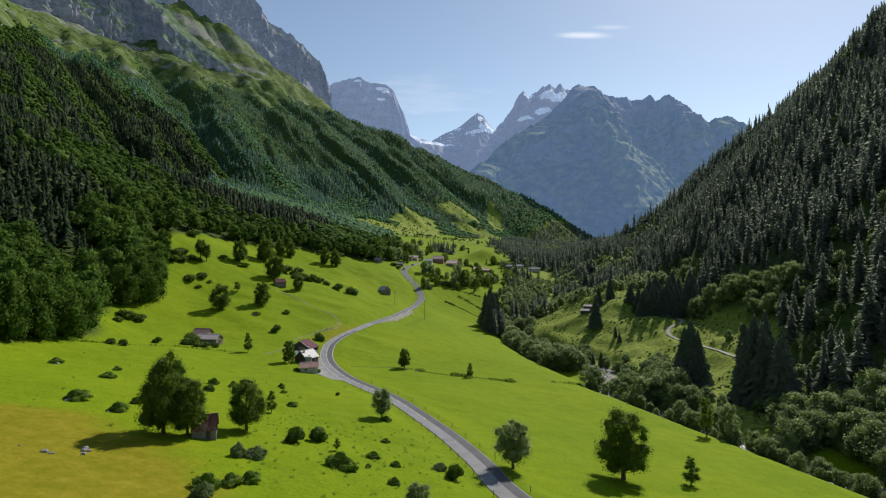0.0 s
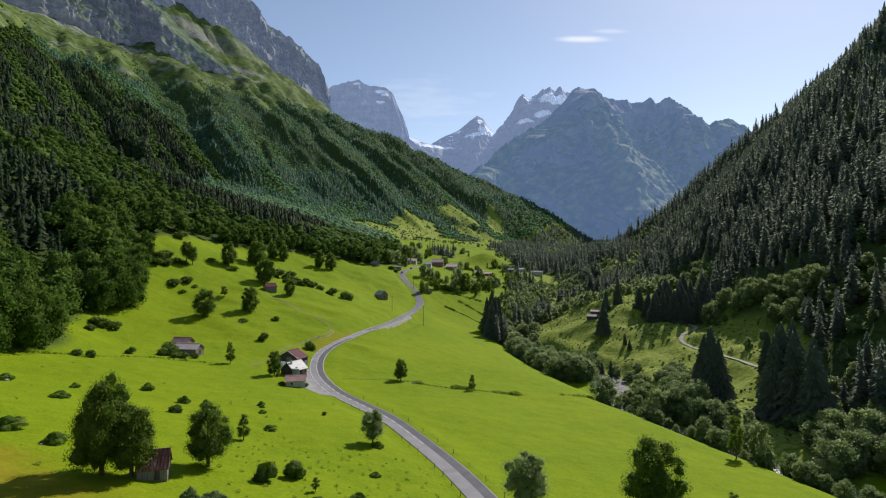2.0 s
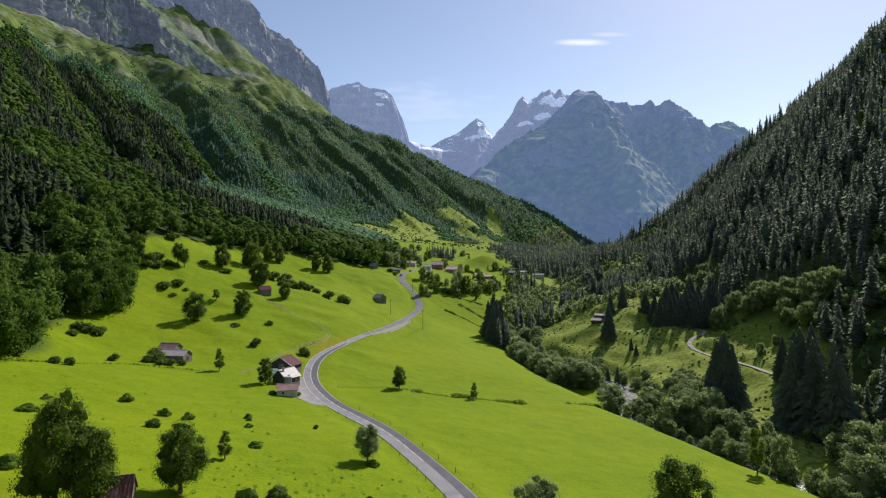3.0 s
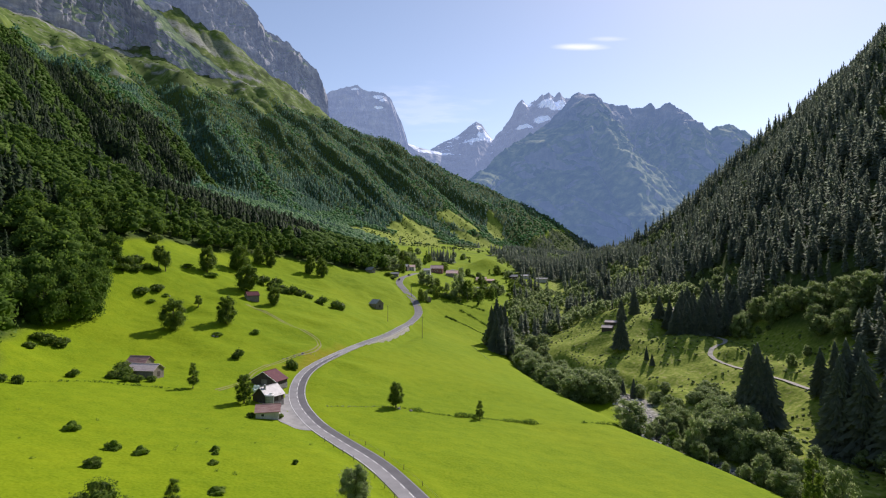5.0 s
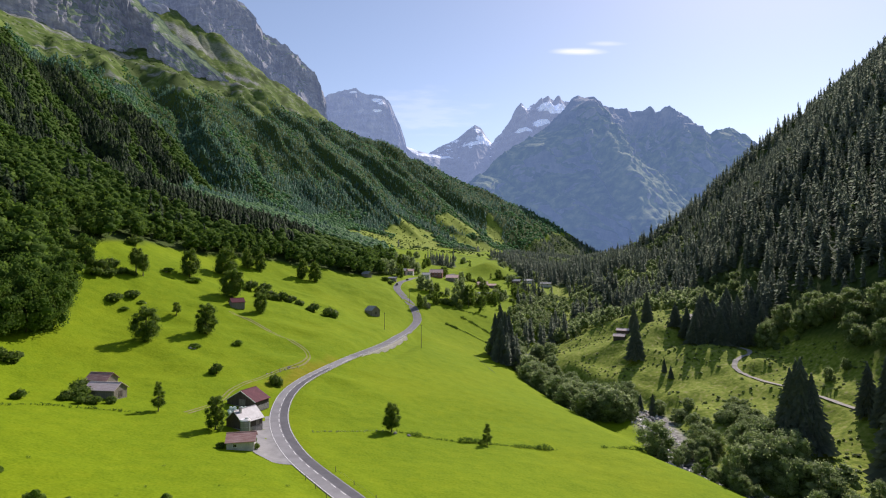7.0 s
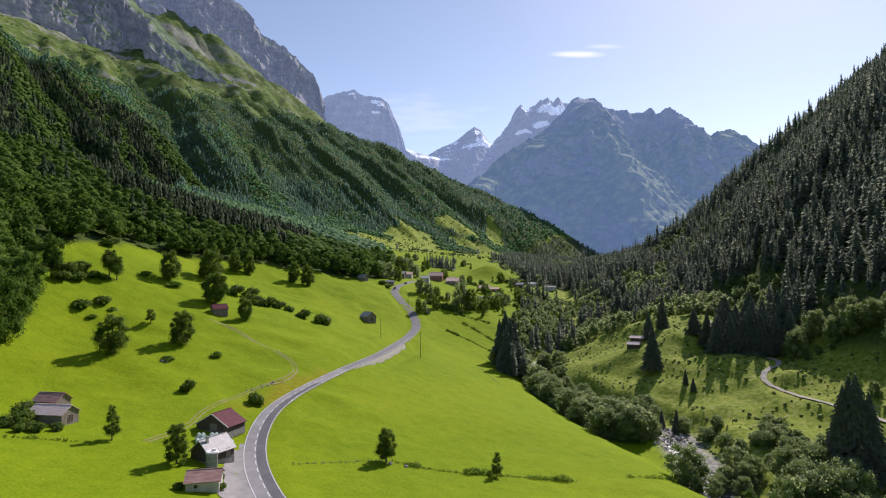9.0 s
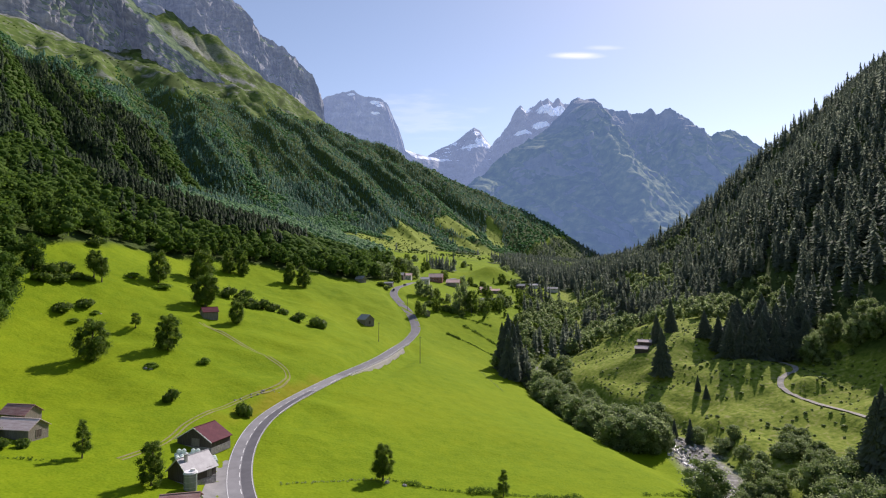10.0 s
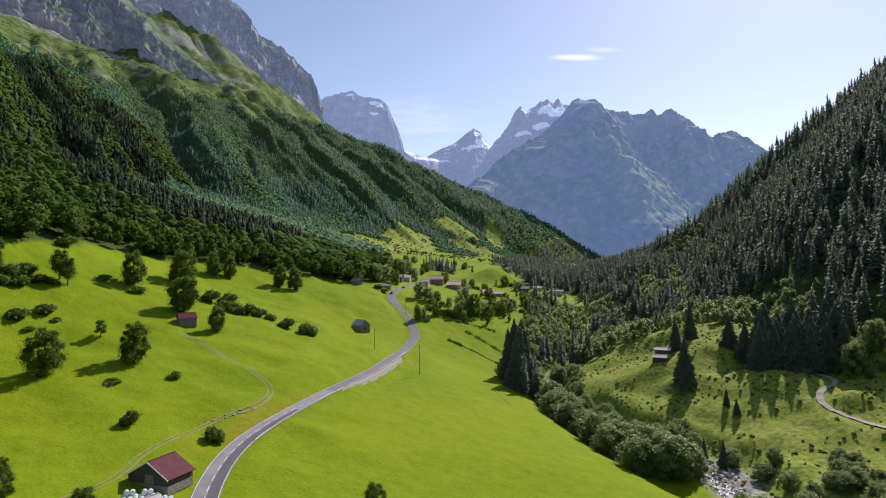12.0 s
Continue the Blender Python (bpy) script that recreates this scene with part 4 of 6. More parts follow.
# scattered shrubs and dwarf spruces on the open alp
x, y, q = scatter(-1900, -350, 900, 3200, 22.0, 35)
z = land(x, y)
keep = (alp_mask(x, y, z) > 0.55) & (q > 0.78 + 0.9 * vnoise(x / 120, y / 120, 36)) & (x > -0.86 * y - 60) & (z < along(y, ALP) + 260)
x, y, q = x[keep], y[keep], q[keep]
plant("alp_shrubs", BROADS["far"], x[q < 0.8], y[q < 0.8], 3.0 + 4.0 * q[q < 0.8], M_LEAF, "dark shrubs scattered over the open alp", 1.8, 0.2)

# shrubs on the steep far pastures
x, y, q = scatter(-200, 240, 1250, 2300, 10.0, 39)
keep = (clearing(x, y) > 0.1) & (q > 0.66 - 0.35 * vnoise(x / 30, y / 30, 40))
plant("pasture_shrubs", BROADS["far"], x[keep], y[keep], 1.5 + 4 * q[keep] ** 3, M_LEAF, "dark shrubs dotted over the steep pasture", 1.5, 0.2)

# leafy thicket on the far bank, nearest the start of the flight
x, y, q = scatter(110, 230, 110, 262, 5.6, 37)
off = x - along(y, RIVER_X)
keep = (off > 4) & (off < 70 + 8 * vnoise(y / 20, y * 0, 38)) & ((wood_right(x, y) < 9) | (off < 28)) & ~((y > 236) & (off < 16)) & (q > np.where(off < 24, 0.5, 0.15)) & (x < 0.8 * y + 15) & (glade(x, y) > 7.5)
plant("thicket", BROADS["near"], x[keep], y[keep], (6 + 8 * q[keep]) * np.where(off[keep] < 12, 0.6, 1.0), M_LEAF2, "leafy alder thicket on the far bank of the stream", 1.05, 0.12)

# ---- trees and bushes as single things ----
def part(name, me, parent, label="", m=None):
    """One mesh object under a thing or a part."""
    ob = new(name, me)
    ob.parent = parent
    if m is not None:
        ob.matrix_basis = m
    return tagged(ob, label) if label else ob


def tube(points, radii, sides=7):
    """A bent, tapered tube: corners and quads."""
    p = np.array(points, float)
    d = np.gradient(p, axis=0)
    d /= np.linalg.norm(d, axis=1)[:, None]
    a = np.cross(d, np.array([0.31, 0.95, 0.02]))
    a /= np.linalg.norm(a, axis=1)[:, None]
    b = np.cross(d, a)
    t = np.arange(sides) * 2 * np.pi / sides
    ring = np.cos(t)[None, :, None] * a[:, None] + np.sin(t)[None, :, None] * b[:, None]
    v = (p[:, None] + ring * np.array(radii)[:, None, None]).reshape(-1, 3)
    f = [(i * sides + k, i * sides + (k + 1) % sides, (i + 1) * sides + (k + 1) % sides, (i + 1) * sides + k) for i in range(len(p) - 1) for k in range(sides)]
    return v, np.array(f)


def merged(pieces):
    V, F, n = [], [], 0
    for v, f in pieces:
        V.append(v)
        F.append(f + n)
        n += len(v)
    return np.concatenate(V), np.concatenate(F)


def leaves(r, centres, radii, count, size, shell=0.62):
    """Leaf sprays round the given centres: small bent quads, thick near the outside."""
    w = radii ** 2
    k = r.choice(len(radii), count, p=w / w.sum())
    n = r.normal(size=(count, 3))
    n /= np.linalg.norm(n, axis=1)[:, None]
    rad = radii[k] * (shell + (1 - shell) * r.uniform(0, 1, count) ** 0.5) * (1 + 0.10 * r.normal(size=count).clip(-2, 1.5))
    p = centres[k] + n * rad[:, None] * np.array([1.0, 1.0, 0.82])
    n = n + 0.6 * r.normal(size=(count, 3)) + np.array([0, 0, 0.35])
    n /= np.linalg.norm(n, axis=1)[:, None]
    a = np.cross(n, r.normal(size=(count, 3)))
    a /= np.linalg.norm(a, axis=1)[:, None]
    b = np.cross(n, a)
    s = size * r.uniform(0.55, 1.35, count)[:, None]
    v = np.stack([p + a * s, p + b * s * 0.62 + n * s * 0.2, p - a * s, p - b * s * 0.62 - n * s * 0.1], 1).reshape(-1, 3)
    return v, np.arange(count * 4).reshape(-1, 4)


def leafy_mass(r, cs, rs, count, size, level, fill=0.5):
    """A dense head of leaves: sprays over the lumpy inner mass of twigs and leaves."""
    v, f = leaves(r, cs, rs, count, size, 0.42 if count > 4000 else 0.62)
    return merged([(v, np.concatenate([f[:, :3], f[:, [0, 2, 3]]]))] + [blob(r, c, q * fill, level) for c, q in zip(cs, rs)])


TREES = {}


def tree_kind(key, seed, reach, low, lobes, count, leaf, stem, mat, label, category="tree", name="broadleaf_tree", taper=1.0):
    """A broadleaf ten metres tall: a trunk with limbs, and a crown of leaf sprays on lobes that the limbs carry."""
    r = np.random.default_rng(seed)
    cs, rs, limbs = [], [], []
    lean = r.normal(size=2) * 0.15
    limbs.append(tube([(0, 0, -0.5), (0.04, 0.02, 1.2), (lean[0] * 0.5, lean[1] * 0.5, 4.0), (lean[0], lean[1], 7.6)], [stem * 1.5, stem, stem * 0.7, stem * 0.2], 8))
    for i in range(lobes):
        t = (i + 0.5) / lobes
        z = low + (9.0 - low) * t + r.uniform(-0.4, 0.4)
        span = reach * (math.sin(math.pi * (0.22 + 0.68 * t ** taper)) ** 0.6)
        a = i * 2.4 + r.uniform(-0.5, 0.5)
        q = span * r.uniform(0.35, 0.78 if lobes < 24 else 0.86)
        c = np.array([q * math.cos(a), q * math.sin(a), z])
        cs.append(c)
        rs.append(r.uniform(0.42, 0.68) * reach * (1 - 0.35 * t) * min(1.0, (27 / lobes) ** 0.5))
        if i % (2 if lobes < 24 else 4) == 0:
            limbs.append(tube([(lean[0] * 0.3, lean[1] * 0.3, max(1.2, z - 1.8)), c * 0.5 + np.array([0, 0, (z - 1.2) * 0.5]), c], [stem * 0.45, stem * 0.3, stem * 0.08], 5))
    cs.append(np.array([lean[0], lean[1], 9.0 - 0.35 * reach]))
    rs.append(0.45 * reach)
    root = new(name)
    v, f = merged(limbs)
    part("trunk", mesh_of("trunk", v, f, [M_BARK], shade_smooth=True), root)
    v, f = leafy_mass(r, np.array(cs), np.array(rs), count, leaf, 2 if count > 2500 else 1)
    part("crown", mesh_of("crown", v, f, [mat]), root)
    tagged(root, label, category)
    TREES[key] = root
    return root


def spruce_kind(key, seed, tiers, boughs, spread_, label):
    """A spruce ten metres tall: a straight trunk with whorls of drooping boughs."""
    r = np.random.default_rng(seed)
    vs, fs = [], []
    for k in range(tiers):
        t = k / tiers
        z = 0.7 + 9.1 * t
        rad = spread_ * (1 - t) ** 0.8 * r.uniform(0.85, 1.1) + 0.1
        for i in range(boughs):
            a = 6.283 * (i + r.uniform(-0.3, 0.3)) / boughs + k
            q, wd = rad * r.uniform(0.5, 1.2), 0.125 * rad + 0.05
            c, s = math.cos(a), math.sin(a)
            droop, lift = 0.34 * q + r.uniform(0, 0.2), r.uniform(-0.16, 0.16)
            i0 = len(vs)
            for (x_, y_, z_) in ((0.05, 0, 0.40), (q * 0.5, wd, -droop * 0.55), (q * 0.5, -wd, -droop * 0.55), (q, 0, -droop * 0.8), (q * 0.55, 0, 0.06), (q * 0.86, wd * 0.9, -droop), (q * 0.86, -wd * 0.9, -droop)):
                vs.append((x_ * c - y_ * s, x_ * s + y_ * c, z + z_ + lift))
            fs += [(i0, i0 + 1, i0 + 4), (i0, i0 + 4, i0 + 2), (i0 + 4, i0 + 5, i0 + 3), (i0 + 4, i0 + 3, i0 + 6), (i0 + 1, i0 + 3, i0 + 4), (i0 + 4, i0 + 3, i0 + 2)]
    i0 = len(vs)
    vs += [(0.12, 0, 9.3), (-0.06, 0.1, 9.3), (-0.06, -0.1, 9.3), (0, 0, 10.0)]
    fs += [(i0, i0 + 1, i0 + 3), (i0 + 1, i0 + 2, i0 + 3), (i0 + 2, i0, i0 + 3)]
    root = new("spruce_tree")
    v, f = tube([(0, 0, -0.5), (0, 0, 4), (0, 0, 9.5)], [0.22, 0.15, 0.03], 7)
    part("trunk", mesh_of("trunk", v, f, [M_BARK], shade_smooth=True), root)
    part("crown", mesh_of("crown", vs, fs, [M_CONIFER]), root)
    tagged(root, label, "tree")
    TREES[key] = root


def bush_kind(key, seed, count, leaf, mat, label, flat=1.0, name="bush"):
    """A bush two metres tall, of several stems hidden by leaves."""
    r = np.random.default_rng(seed)
    cs, rs = [np.array([0, 0, 0.95])], [0.85]
    for i in range(6):
        a = i * 1.05 + r.uniform(-0.3, 0.3)
        cs.append(np.array([0.62 * math.cos(a), 0.62 * math.sin(a), r.uniform(0.4, 1.0)]))
        rs.append(r.uniform(0.5, 0.7))
    root = new(name)
    stems = merged([tube([(0.1 * i, 0, -0.3), (0.25 * math.cos(2 * i), 0.25 * math.sin(2 * i), 0.6), (0.5 * math.cos(2 * i), 0.5 * math.sin(2 * i), 1.2)], [0.06, 0.04, 0.015], 5) for i in range(4)])
    stems[0][:, 2] *= 0.75 * flat
    part("stems", mesh_of("stems", *stems, [M_BARK]), root)
    v, f = leafy_mass(r, np.array(cs), np.array(rs), count, leaf, 2 if count > 1000 else 1, 0.74)
    v[:, 2] *= flat
    part("foliage", mesh_of("foliage", v, f, [mat]), root)
    tagged(root, label, "bush")
    TREES[key] = root


tree_kind("round", 1, 4.0, 1.1, 34, 7000, 0.15, 0.26, M_CROWN, "solitary round-crowned maple standing in the mown meadow")
tree_kind("round2", 2, 3.7, 1.0, 34, 6600, 0.15, 0.24, M_CROWN, "leafy dark green maple in the mown meadow")
tree_kind("broad", 3, 4.8, 1.3, 36, 7600, 0.15, 0.30, M_CROWN, "broad old maple with a wide dense crown")
tree_kind("slim", 4, 2.0, 1.8, 12, 2200, 0.20, 0.16, M_CROWN, "slim young ash tree in the meadow", name="ash_tree")
tree_kind("open", 5, 3.2, 3.0, 18, 3800, 0.17, 0.22, M_CROWN, "open-crowned ash tree at the top of the meadow", name="ash_tree")
tree_kind("alder", 6, 3.4, 0.7, 26, 3000, 0.195, 0.2, M_LEAF2, "silvery grey alder beside the stream", name="alder_tree")
tree_kind("alder2", 7, 3.9, 0.6, 26, 3000, 0.195, 0.2, M_LEAF2, "bushy green alder beside the stream", name="alder_tree")
tree_kind("fine_round", 1, 3.6, 1.9, 40, 15000, 0.105, 0.26, M_CROWN, "solitary round-crowned maple standing in the mown meadow")
tree_kind("fine_broad", 3, 4.4, 1.5, 44, 17000, 0.105, 0.30, M_CROWN, "broad old maple with a wide dense crown")
tree_kind("fine_open", 5, 3.4, 2.4, 26, 9000, 0.105, 0.22, M_LEAF2, "open-crowned ash tree with pale leaves", name="ash_tree")
tree_kind("fine_slim", 4, 2.0, 1.4, 26, 4500, 0.11, 0.16, M_CROWN, "slim young ash tree in the meadow", name="ash_tree")
tree_kind("low", 31, 2.9, 0.9, 44, 6500, 0.12, 0.2, M_CROWN, "dense lime tree leafy down to the grass", name="lime_tree")
tree_kind("far", 21, 5.0, 0.8, 24, 1200, 0.36, 0.2, M_LEAF2, "leafy green tree near the village")
tree_kind("far2", 22, 4.7, 0.7, 24, 1200, 0.36, 0.2, M_CROWN, "dense green maple near the village")
tree_kind("farslim", 23, 2.0, 1.2, 10, 800, 0.34, 0.14, M_LEAF, "slim green tree near the village", name="ash_tree")
tree_kind("edge", 43, 3.9, 1.0, 26, 3600, 0.20, 0.24, M_LEAF, "tall yellow-green maple at the edge of the wood")
tree_kind("edge2", 44, 4.3, 1.2, 28, 3800, 0.20, 0.26, M_LEAF, "tall domed beech at the edge of the wood", name="beech_tree")
tree_kind("dome", 41, 4.8, 0.6, 34, 5600, 0.165, 0.24, M_LEAF2, "full round-headed maple at the foot of the spruce forest")
spruce_kind("spruce", 8, 46, 19, 1.7, "tall dark spruce on the rough pasture")
spruce_kind("spruce2", 9, 44, 20, 2.0, "dark dense spruce with drooping boughs")
bush_kind("bush", 10, 2400, 0.05, M_CROWN, "round dark green bush in the meadow")
bush_kind("bush2", 11, 2000, 0.055, M_LEAF2, "pale green shrub in the meadow")
bush_kind("scrub", 12, 1500, 0.05, M_SCRUB, "low scrub on a stony hummock", 0.8)
tree_kind("bank", 15, 4.2, 2.6, 12, 520, 0.62, 0.2, M_LEAF2, "silvery alder bush on the stream bank", "bush", "alder_bush")
bush_kind("bushfar", 10, 420, 0.12, M_CROWN, "round dark green bush in the meadow")
bush_kind("scrubfar", 12, 300, 0.12, M_SCRUB, "low scrub on a stony hummock", 0.8)
KEEP = list(TREES.values())


def put(key, x, y, h, rot=None, wide=1.0, group=""):
    """A tree or bush of that kind and height, standing on the ground."""
    if y > 225 and key in ("bush", "bush2", "scrub"):
        key = "scrubfar" if key == "scrub" else "bushfar"
        h *= 1.35
    if group == "trees along the stream":
        off = x - float(along(y, RIVER_X) + along(y, BED))
        if glade(x, y)[0] < 6.5 or (306 < y < 346 and -30 < off < 11):      # the grassy strip and the open gravel bar
            return None
    if key == "scrub":
        wide, h = 0.8 * wide, 1.15 * h
    src = TREES[key]
    ref = 2.0 if src.name.startswith("bush") else 10.0
    z = float(ground_z(x, y)[0])
    a = random.uniform(0, 360) if rot is None else rot
    s = h / ref
    sink = 0.13 * h if ref < 10 else 0.05
    ob = copy_thing(src, pose(x, y, z - sink, 0, 0, a) @ Matrix.Diagonal((s * wide, s * wide, s, 1)))
    if group:
        ob["group"] = group
    return ob


def stand(group, places):
    """Trees or bushes of one group: kind, x, y, height and width of each."""
    for key, x, y, h, wide in places:
        put(key, x, y, h, None, wide, group)


MEADOW = "trees in the meadow"
# trees round the shed and the lower road
stand(MEADOW, (
    ("fine_open", -4.4, 101.5, 5.2, 1.4), ("fine_broad", -58.8, 120.5, 17.6, 0.66), ("fine_round", -54.2, 121.6, 13.2, 0.85), ("fine_round", -45.9, 133.8, 12.6, 0.95), ("fine_open", 16.6, 135.9, 11.8, 1.15),
    ("fine_round", 45.3, 143.9, 18.5, 0.98), ("fine_slim", 63.2, 146.2, 7.6, 1.3), ("fine_slim", -47.3, 157.8, 6.6, 1.1), ("fine_open", -18.3, 171.6, 9.4, 1.0), ("low", -68.6, 255.0, 11.0, 0.95),
    ("fine_slim", -90.4, 265.0, 9.8, 0.95), ("fine_round", -18.6, 276.4, 10.3, 0.8), ("fine_slim", 13.1, 277.2, 7.7, 1.0)))
# trees on the upper meadow
stand(MEADOW, (
    ("round", -130.0, 333.9, 15.2, 1.02), ("round2", -112.2, 353.9, 14.6, 0.95), ("slim", -133.1, 369.4, 7.0, 1.5), ("open", -166.0, 400.0, 13.0, 0.9), ("open", -171.0, 402.0, 14.5, 0.9),
    ("round", -102.4, 404.4, 11.3, 0.85), ("broad", -122.7, 416.1, 17.4, 0.82), ("round", -153.0, 429.0, 17.0, 0.85), ("broad", -143.3, 461.7, 20.0, 0.8), ("round2", -145.4, 508.9, 15.3, 0.8),
    ("round", -138.0, 516.8, 14.8, 0.75), ("round2", -110.4, 531.8, 16.6, 0.7), ("round", -101.0, 534.2, 16.2, 0.8)))

# tall trees along the edge of the wood
stand("trees at the wood's edge", (
    ("edge", -153.5, 188.0, 21.0, 0.85), ("edge2", -152.5, 199.0, 23.0, 0.8), ("edge", -150.5, 211.0, 24.0, 0.8), ("edge2", -149.0, 223.0, 21.0, 0.9), ("edge", -148.5, 235.0, 22.0, 0.85), ("edge2", -156.5, 229.0, 26.0, 0.8),
    ("edge", -157.0, 246.0, 20.0, 0.85), ("edge2", -158.5, 206.0, 26.0, 0.8), ("edge", -168.0, 299.0, 22.0, 0.85), ("edge2", -165.0, 311.0, 24.0, 0.8), ("edge", -162.0, 321.0, 23.0, 0.75), ("edge2", -171.0, 318.0, 27.0, 0.8),
    ("edge2", -171.0, 338.0, 20.0, 0.85), ("edge", -177.0, 352.0, 20.0, 0.9),
    ("bush", -157.0, 276.0, 2.6, 1.2), ("bush", -160.0, 284.0, 3.4, 1.1), ("bush2", -152.0, 287.0, 2.4, 1.2),
    ("edge", -188.0, 384.0, 17.0, 0.85), ("bush", -180.5, 379.0, 5.0, 1.2), ("bush", -176.5, 386.0, 4.4, 1.3), ("bush", -182.0, 388.0, 6.5, 1.1), ("bush", -174.0, 393.0, 4.4, 1.2), ("bush", -170.0, 396.0, 3.0, 1.3), ("bush", -181.5, 397.0, 5.0, 1.1)))

BUSHES = "bushes in the meadow"
put("bush", -61.6, 240.6, 1.8, None, 1.0, BUSHES)
put("bush", -53.2, 243.4, 2.0, None, 0.8, BUSHES)
put("bush", -56.0, 250.0, 1.7, None, 0.9, BUSHES)
# scrub on the lower meadow
stand(BUSHES, (
    ("bush2", -38.5, 92.0, 3.4, 1.0), ("scrub", -39.6, 95.6, 4.0, 1.2), ("scrub", -36.4, 99.2, 3.0, 1.4), ("scrub", -34.0, 101.5, 3.0, 1.2), ("scrub", -9.7, 113.5, 2.2, 1.2),
    ("bush2", -40.7, 114.0, 4.0, 0.7), ("bush2", -37.6, 115.5, 3.0, 1.4), ("scrub", -19.2, 117.0, 3.6, 1.2), ("scrub", -21.5, 118.3, 4.6, 1.3), ("bush", -15.8, 121.4, 1.1, 1.0),
    ("bush", 2.5, 123.2, 4.8, 0.75), ("scrub", -10.4, 125.4, 1.8, 1.3), ("bush2", -0.6, 127.7, 2.2, 1.4), ("scrub", -15.7, 128.5, 2.2, 1.4), ("slim", -23.8, 129.1, 3.0, 1.2)))
# scrub beyond the shed
stand(BUSHES, (
    ("bush", -33.8, 131.2, 5.6, 0.75), ("scrub", -75.6, 133.1, 3.4, 1.4), ("bush", -29.6, 136.1, 5.0, 0.8), ("scrub", -88.5, 138.6, 4.0, 1.5), ("bush", -77.0, 144.3, 2.6, 1.2),
    ("scrub", -14.7, 146.2, 1.6, 1.5), ("scrub", -17.0, 169.6, 2.4, 1.5), ("scrub", -45.0, 171.0, 2.0, 1.8), ("scrub", -102.2, 174.3, 3.0, 1.6), ("bush", -72.0, 176.2, 3.0, 1.1),
    ("scrub", -52.0, 187.0, 1.6, 1.6), ("scrub", -126.6, 187.3, 3.0, 1.6), ("scrub", -69.0, 189.0, 3.0, 1.2), ("scrub", -108.3, 190.4, 2.2, 1.4), ("scrub", -76.4, 190.5, 3.2, 1.2),
    ("scrub", -54.5, 194.4, 1.4, 1.3)))
# bushes round the field barn
stand(BUSHES, (
    ("bush", -35.8, 194.8, 1.7, 0.8), ("scrub", -55.8, 197.4, 2.2, 1.1), ("scrub", -92.3, 200.9, 3.6, 1.1), ("bush", -137.0, 236.0, 3.0, 0.9), ("bush", -133.0, 238.0, 3.6, 0.7),
    ("bush", -129.6, 259.2, 3.4, 0.9), ("bush2", -112.0, 265.0, 2.6, 1.2), ("bush2", -116.5, 266.5, 3.0, 1.2), ("bush", -117.8, 268.9, 4.6, 1.0), ("bush2", -120.0, 270.5, 3.4, 1.2),
    ("bush2", -121.0, 276.0, 5.0, 1.0), ("bush", -156.5, 285.2, 4.6, 1.0), ("bush2", -153.0, 287.4, 4.2, 1.2), ("bush", -67.5, 312.4, 5.2, 0.75), ("bush", -91.4, 313.0, 5.0, 0.75),
    ("scrub", -110.1, 337.5, 2.4, 1.6), ("bush2", -109.5, 264.2, 2.8, 1.0), ("bush2", -106.0, 266.8, 2.6, 0.9), ("bush", -113.2, 262.6, 2.4, 1.0), ("bush2", -119.0, 265.0, 3.4, 1.0)))
# bushes on the upper meadow
stand(BUSHES, (
    ("scrub", -96.2, 350.1, 3.6, 1.0), ("scrub", -155.2, 361.9, 2.2, 1.5), ("bush", -162.0, 366.0, 4.6, 1.2), ("scrub", -152.7, 372.9, 2.4, 1.2), ("bush", -158.3, 375.6, 4.4, 1.2),
    ("scrub", -163.2, 421.2, 3.6, 1.6), ("scrub", -148.6, 423.5, 4.0, 1.8), ("bush", -191.8, 438.2, 6.5, 1.1), ("bush", -70.5, 439.7, 7.0, 1.0), ("bush", -81.3, 440.3, 6.4, 1.0),
    ("bush", -107.0, 439.5, 7.4, 0.95), ("bush", -102.2, 443.8, 7.0, 0.95), ("bush", -96.8, 445.2, 5.6, 1.0), ("bush", -91.2, 445.9, 4.2, 1.0), ("bush", -123.9, 450.3, 7.4, 1.0),
    ("bush", -116.6, 455.1, 7.6, 1.0), ("bush", -111.6, 436.0, 7.0, 0.95)))

STREAM = "trees along the stream"
# alders below the pasture
stand(STREAM, (
    ("alder", 152.0, 190.0, 15.0, 1.2), ("alder2", 158.0, 198.0, 16.0, 1.2), ("alder2", 147.0, 200.0, 15.0, 1.2), ("alder2", 137.0, 206.0, 13.0, 1.2), ("alder2", 150.0, 208.0, 16.0, 1.2),
    ("alder", 114.0, 208.5, 7.6, 0.8), ("alder2", 143.0, 214.0, 15.0, 1.2), ("slim", 98.7, 214.6, 16.0, 0.75), ("alder", 131.0, 216.0, 12.5, 1.2), ("alder", 108.5, 217.6, 15.5, 0.65),
    ("alder2", 128.0, 228.0, 12.0, 1.2), ("alder", 124.0, 238.0, 8.0, 1.2)))
# alders on the bank
stand(STREAM, (
    ("alder", 101.0, 243.0, 11.0, 0.8), ("alder", 120.0, 246.0, 9.0, 0.9), ("alder2", 111.0, 252.0, 6.5, 1.3), ("alder2", 105.0, 250.0, 8.0, 1.2), ("alder2", 106.0, 262.0, 14.0, 0.9),
    ("alder2", 110.5, 262.0, 10.0, 1.2), ("alder2", 111.5, 269.0, 15.5, 0.9), ("alder", 93.5, 272.1, 15.0, 0.8), ("alder2", 108.0, 273.0, 15.0, 1.2), ("alder2", 101.5, 276.0, 14.0, 1.2),
    ("alder2", 106.0, 284.0, 13.0, 1.2)))
r_ = np.random.default_rng(33)
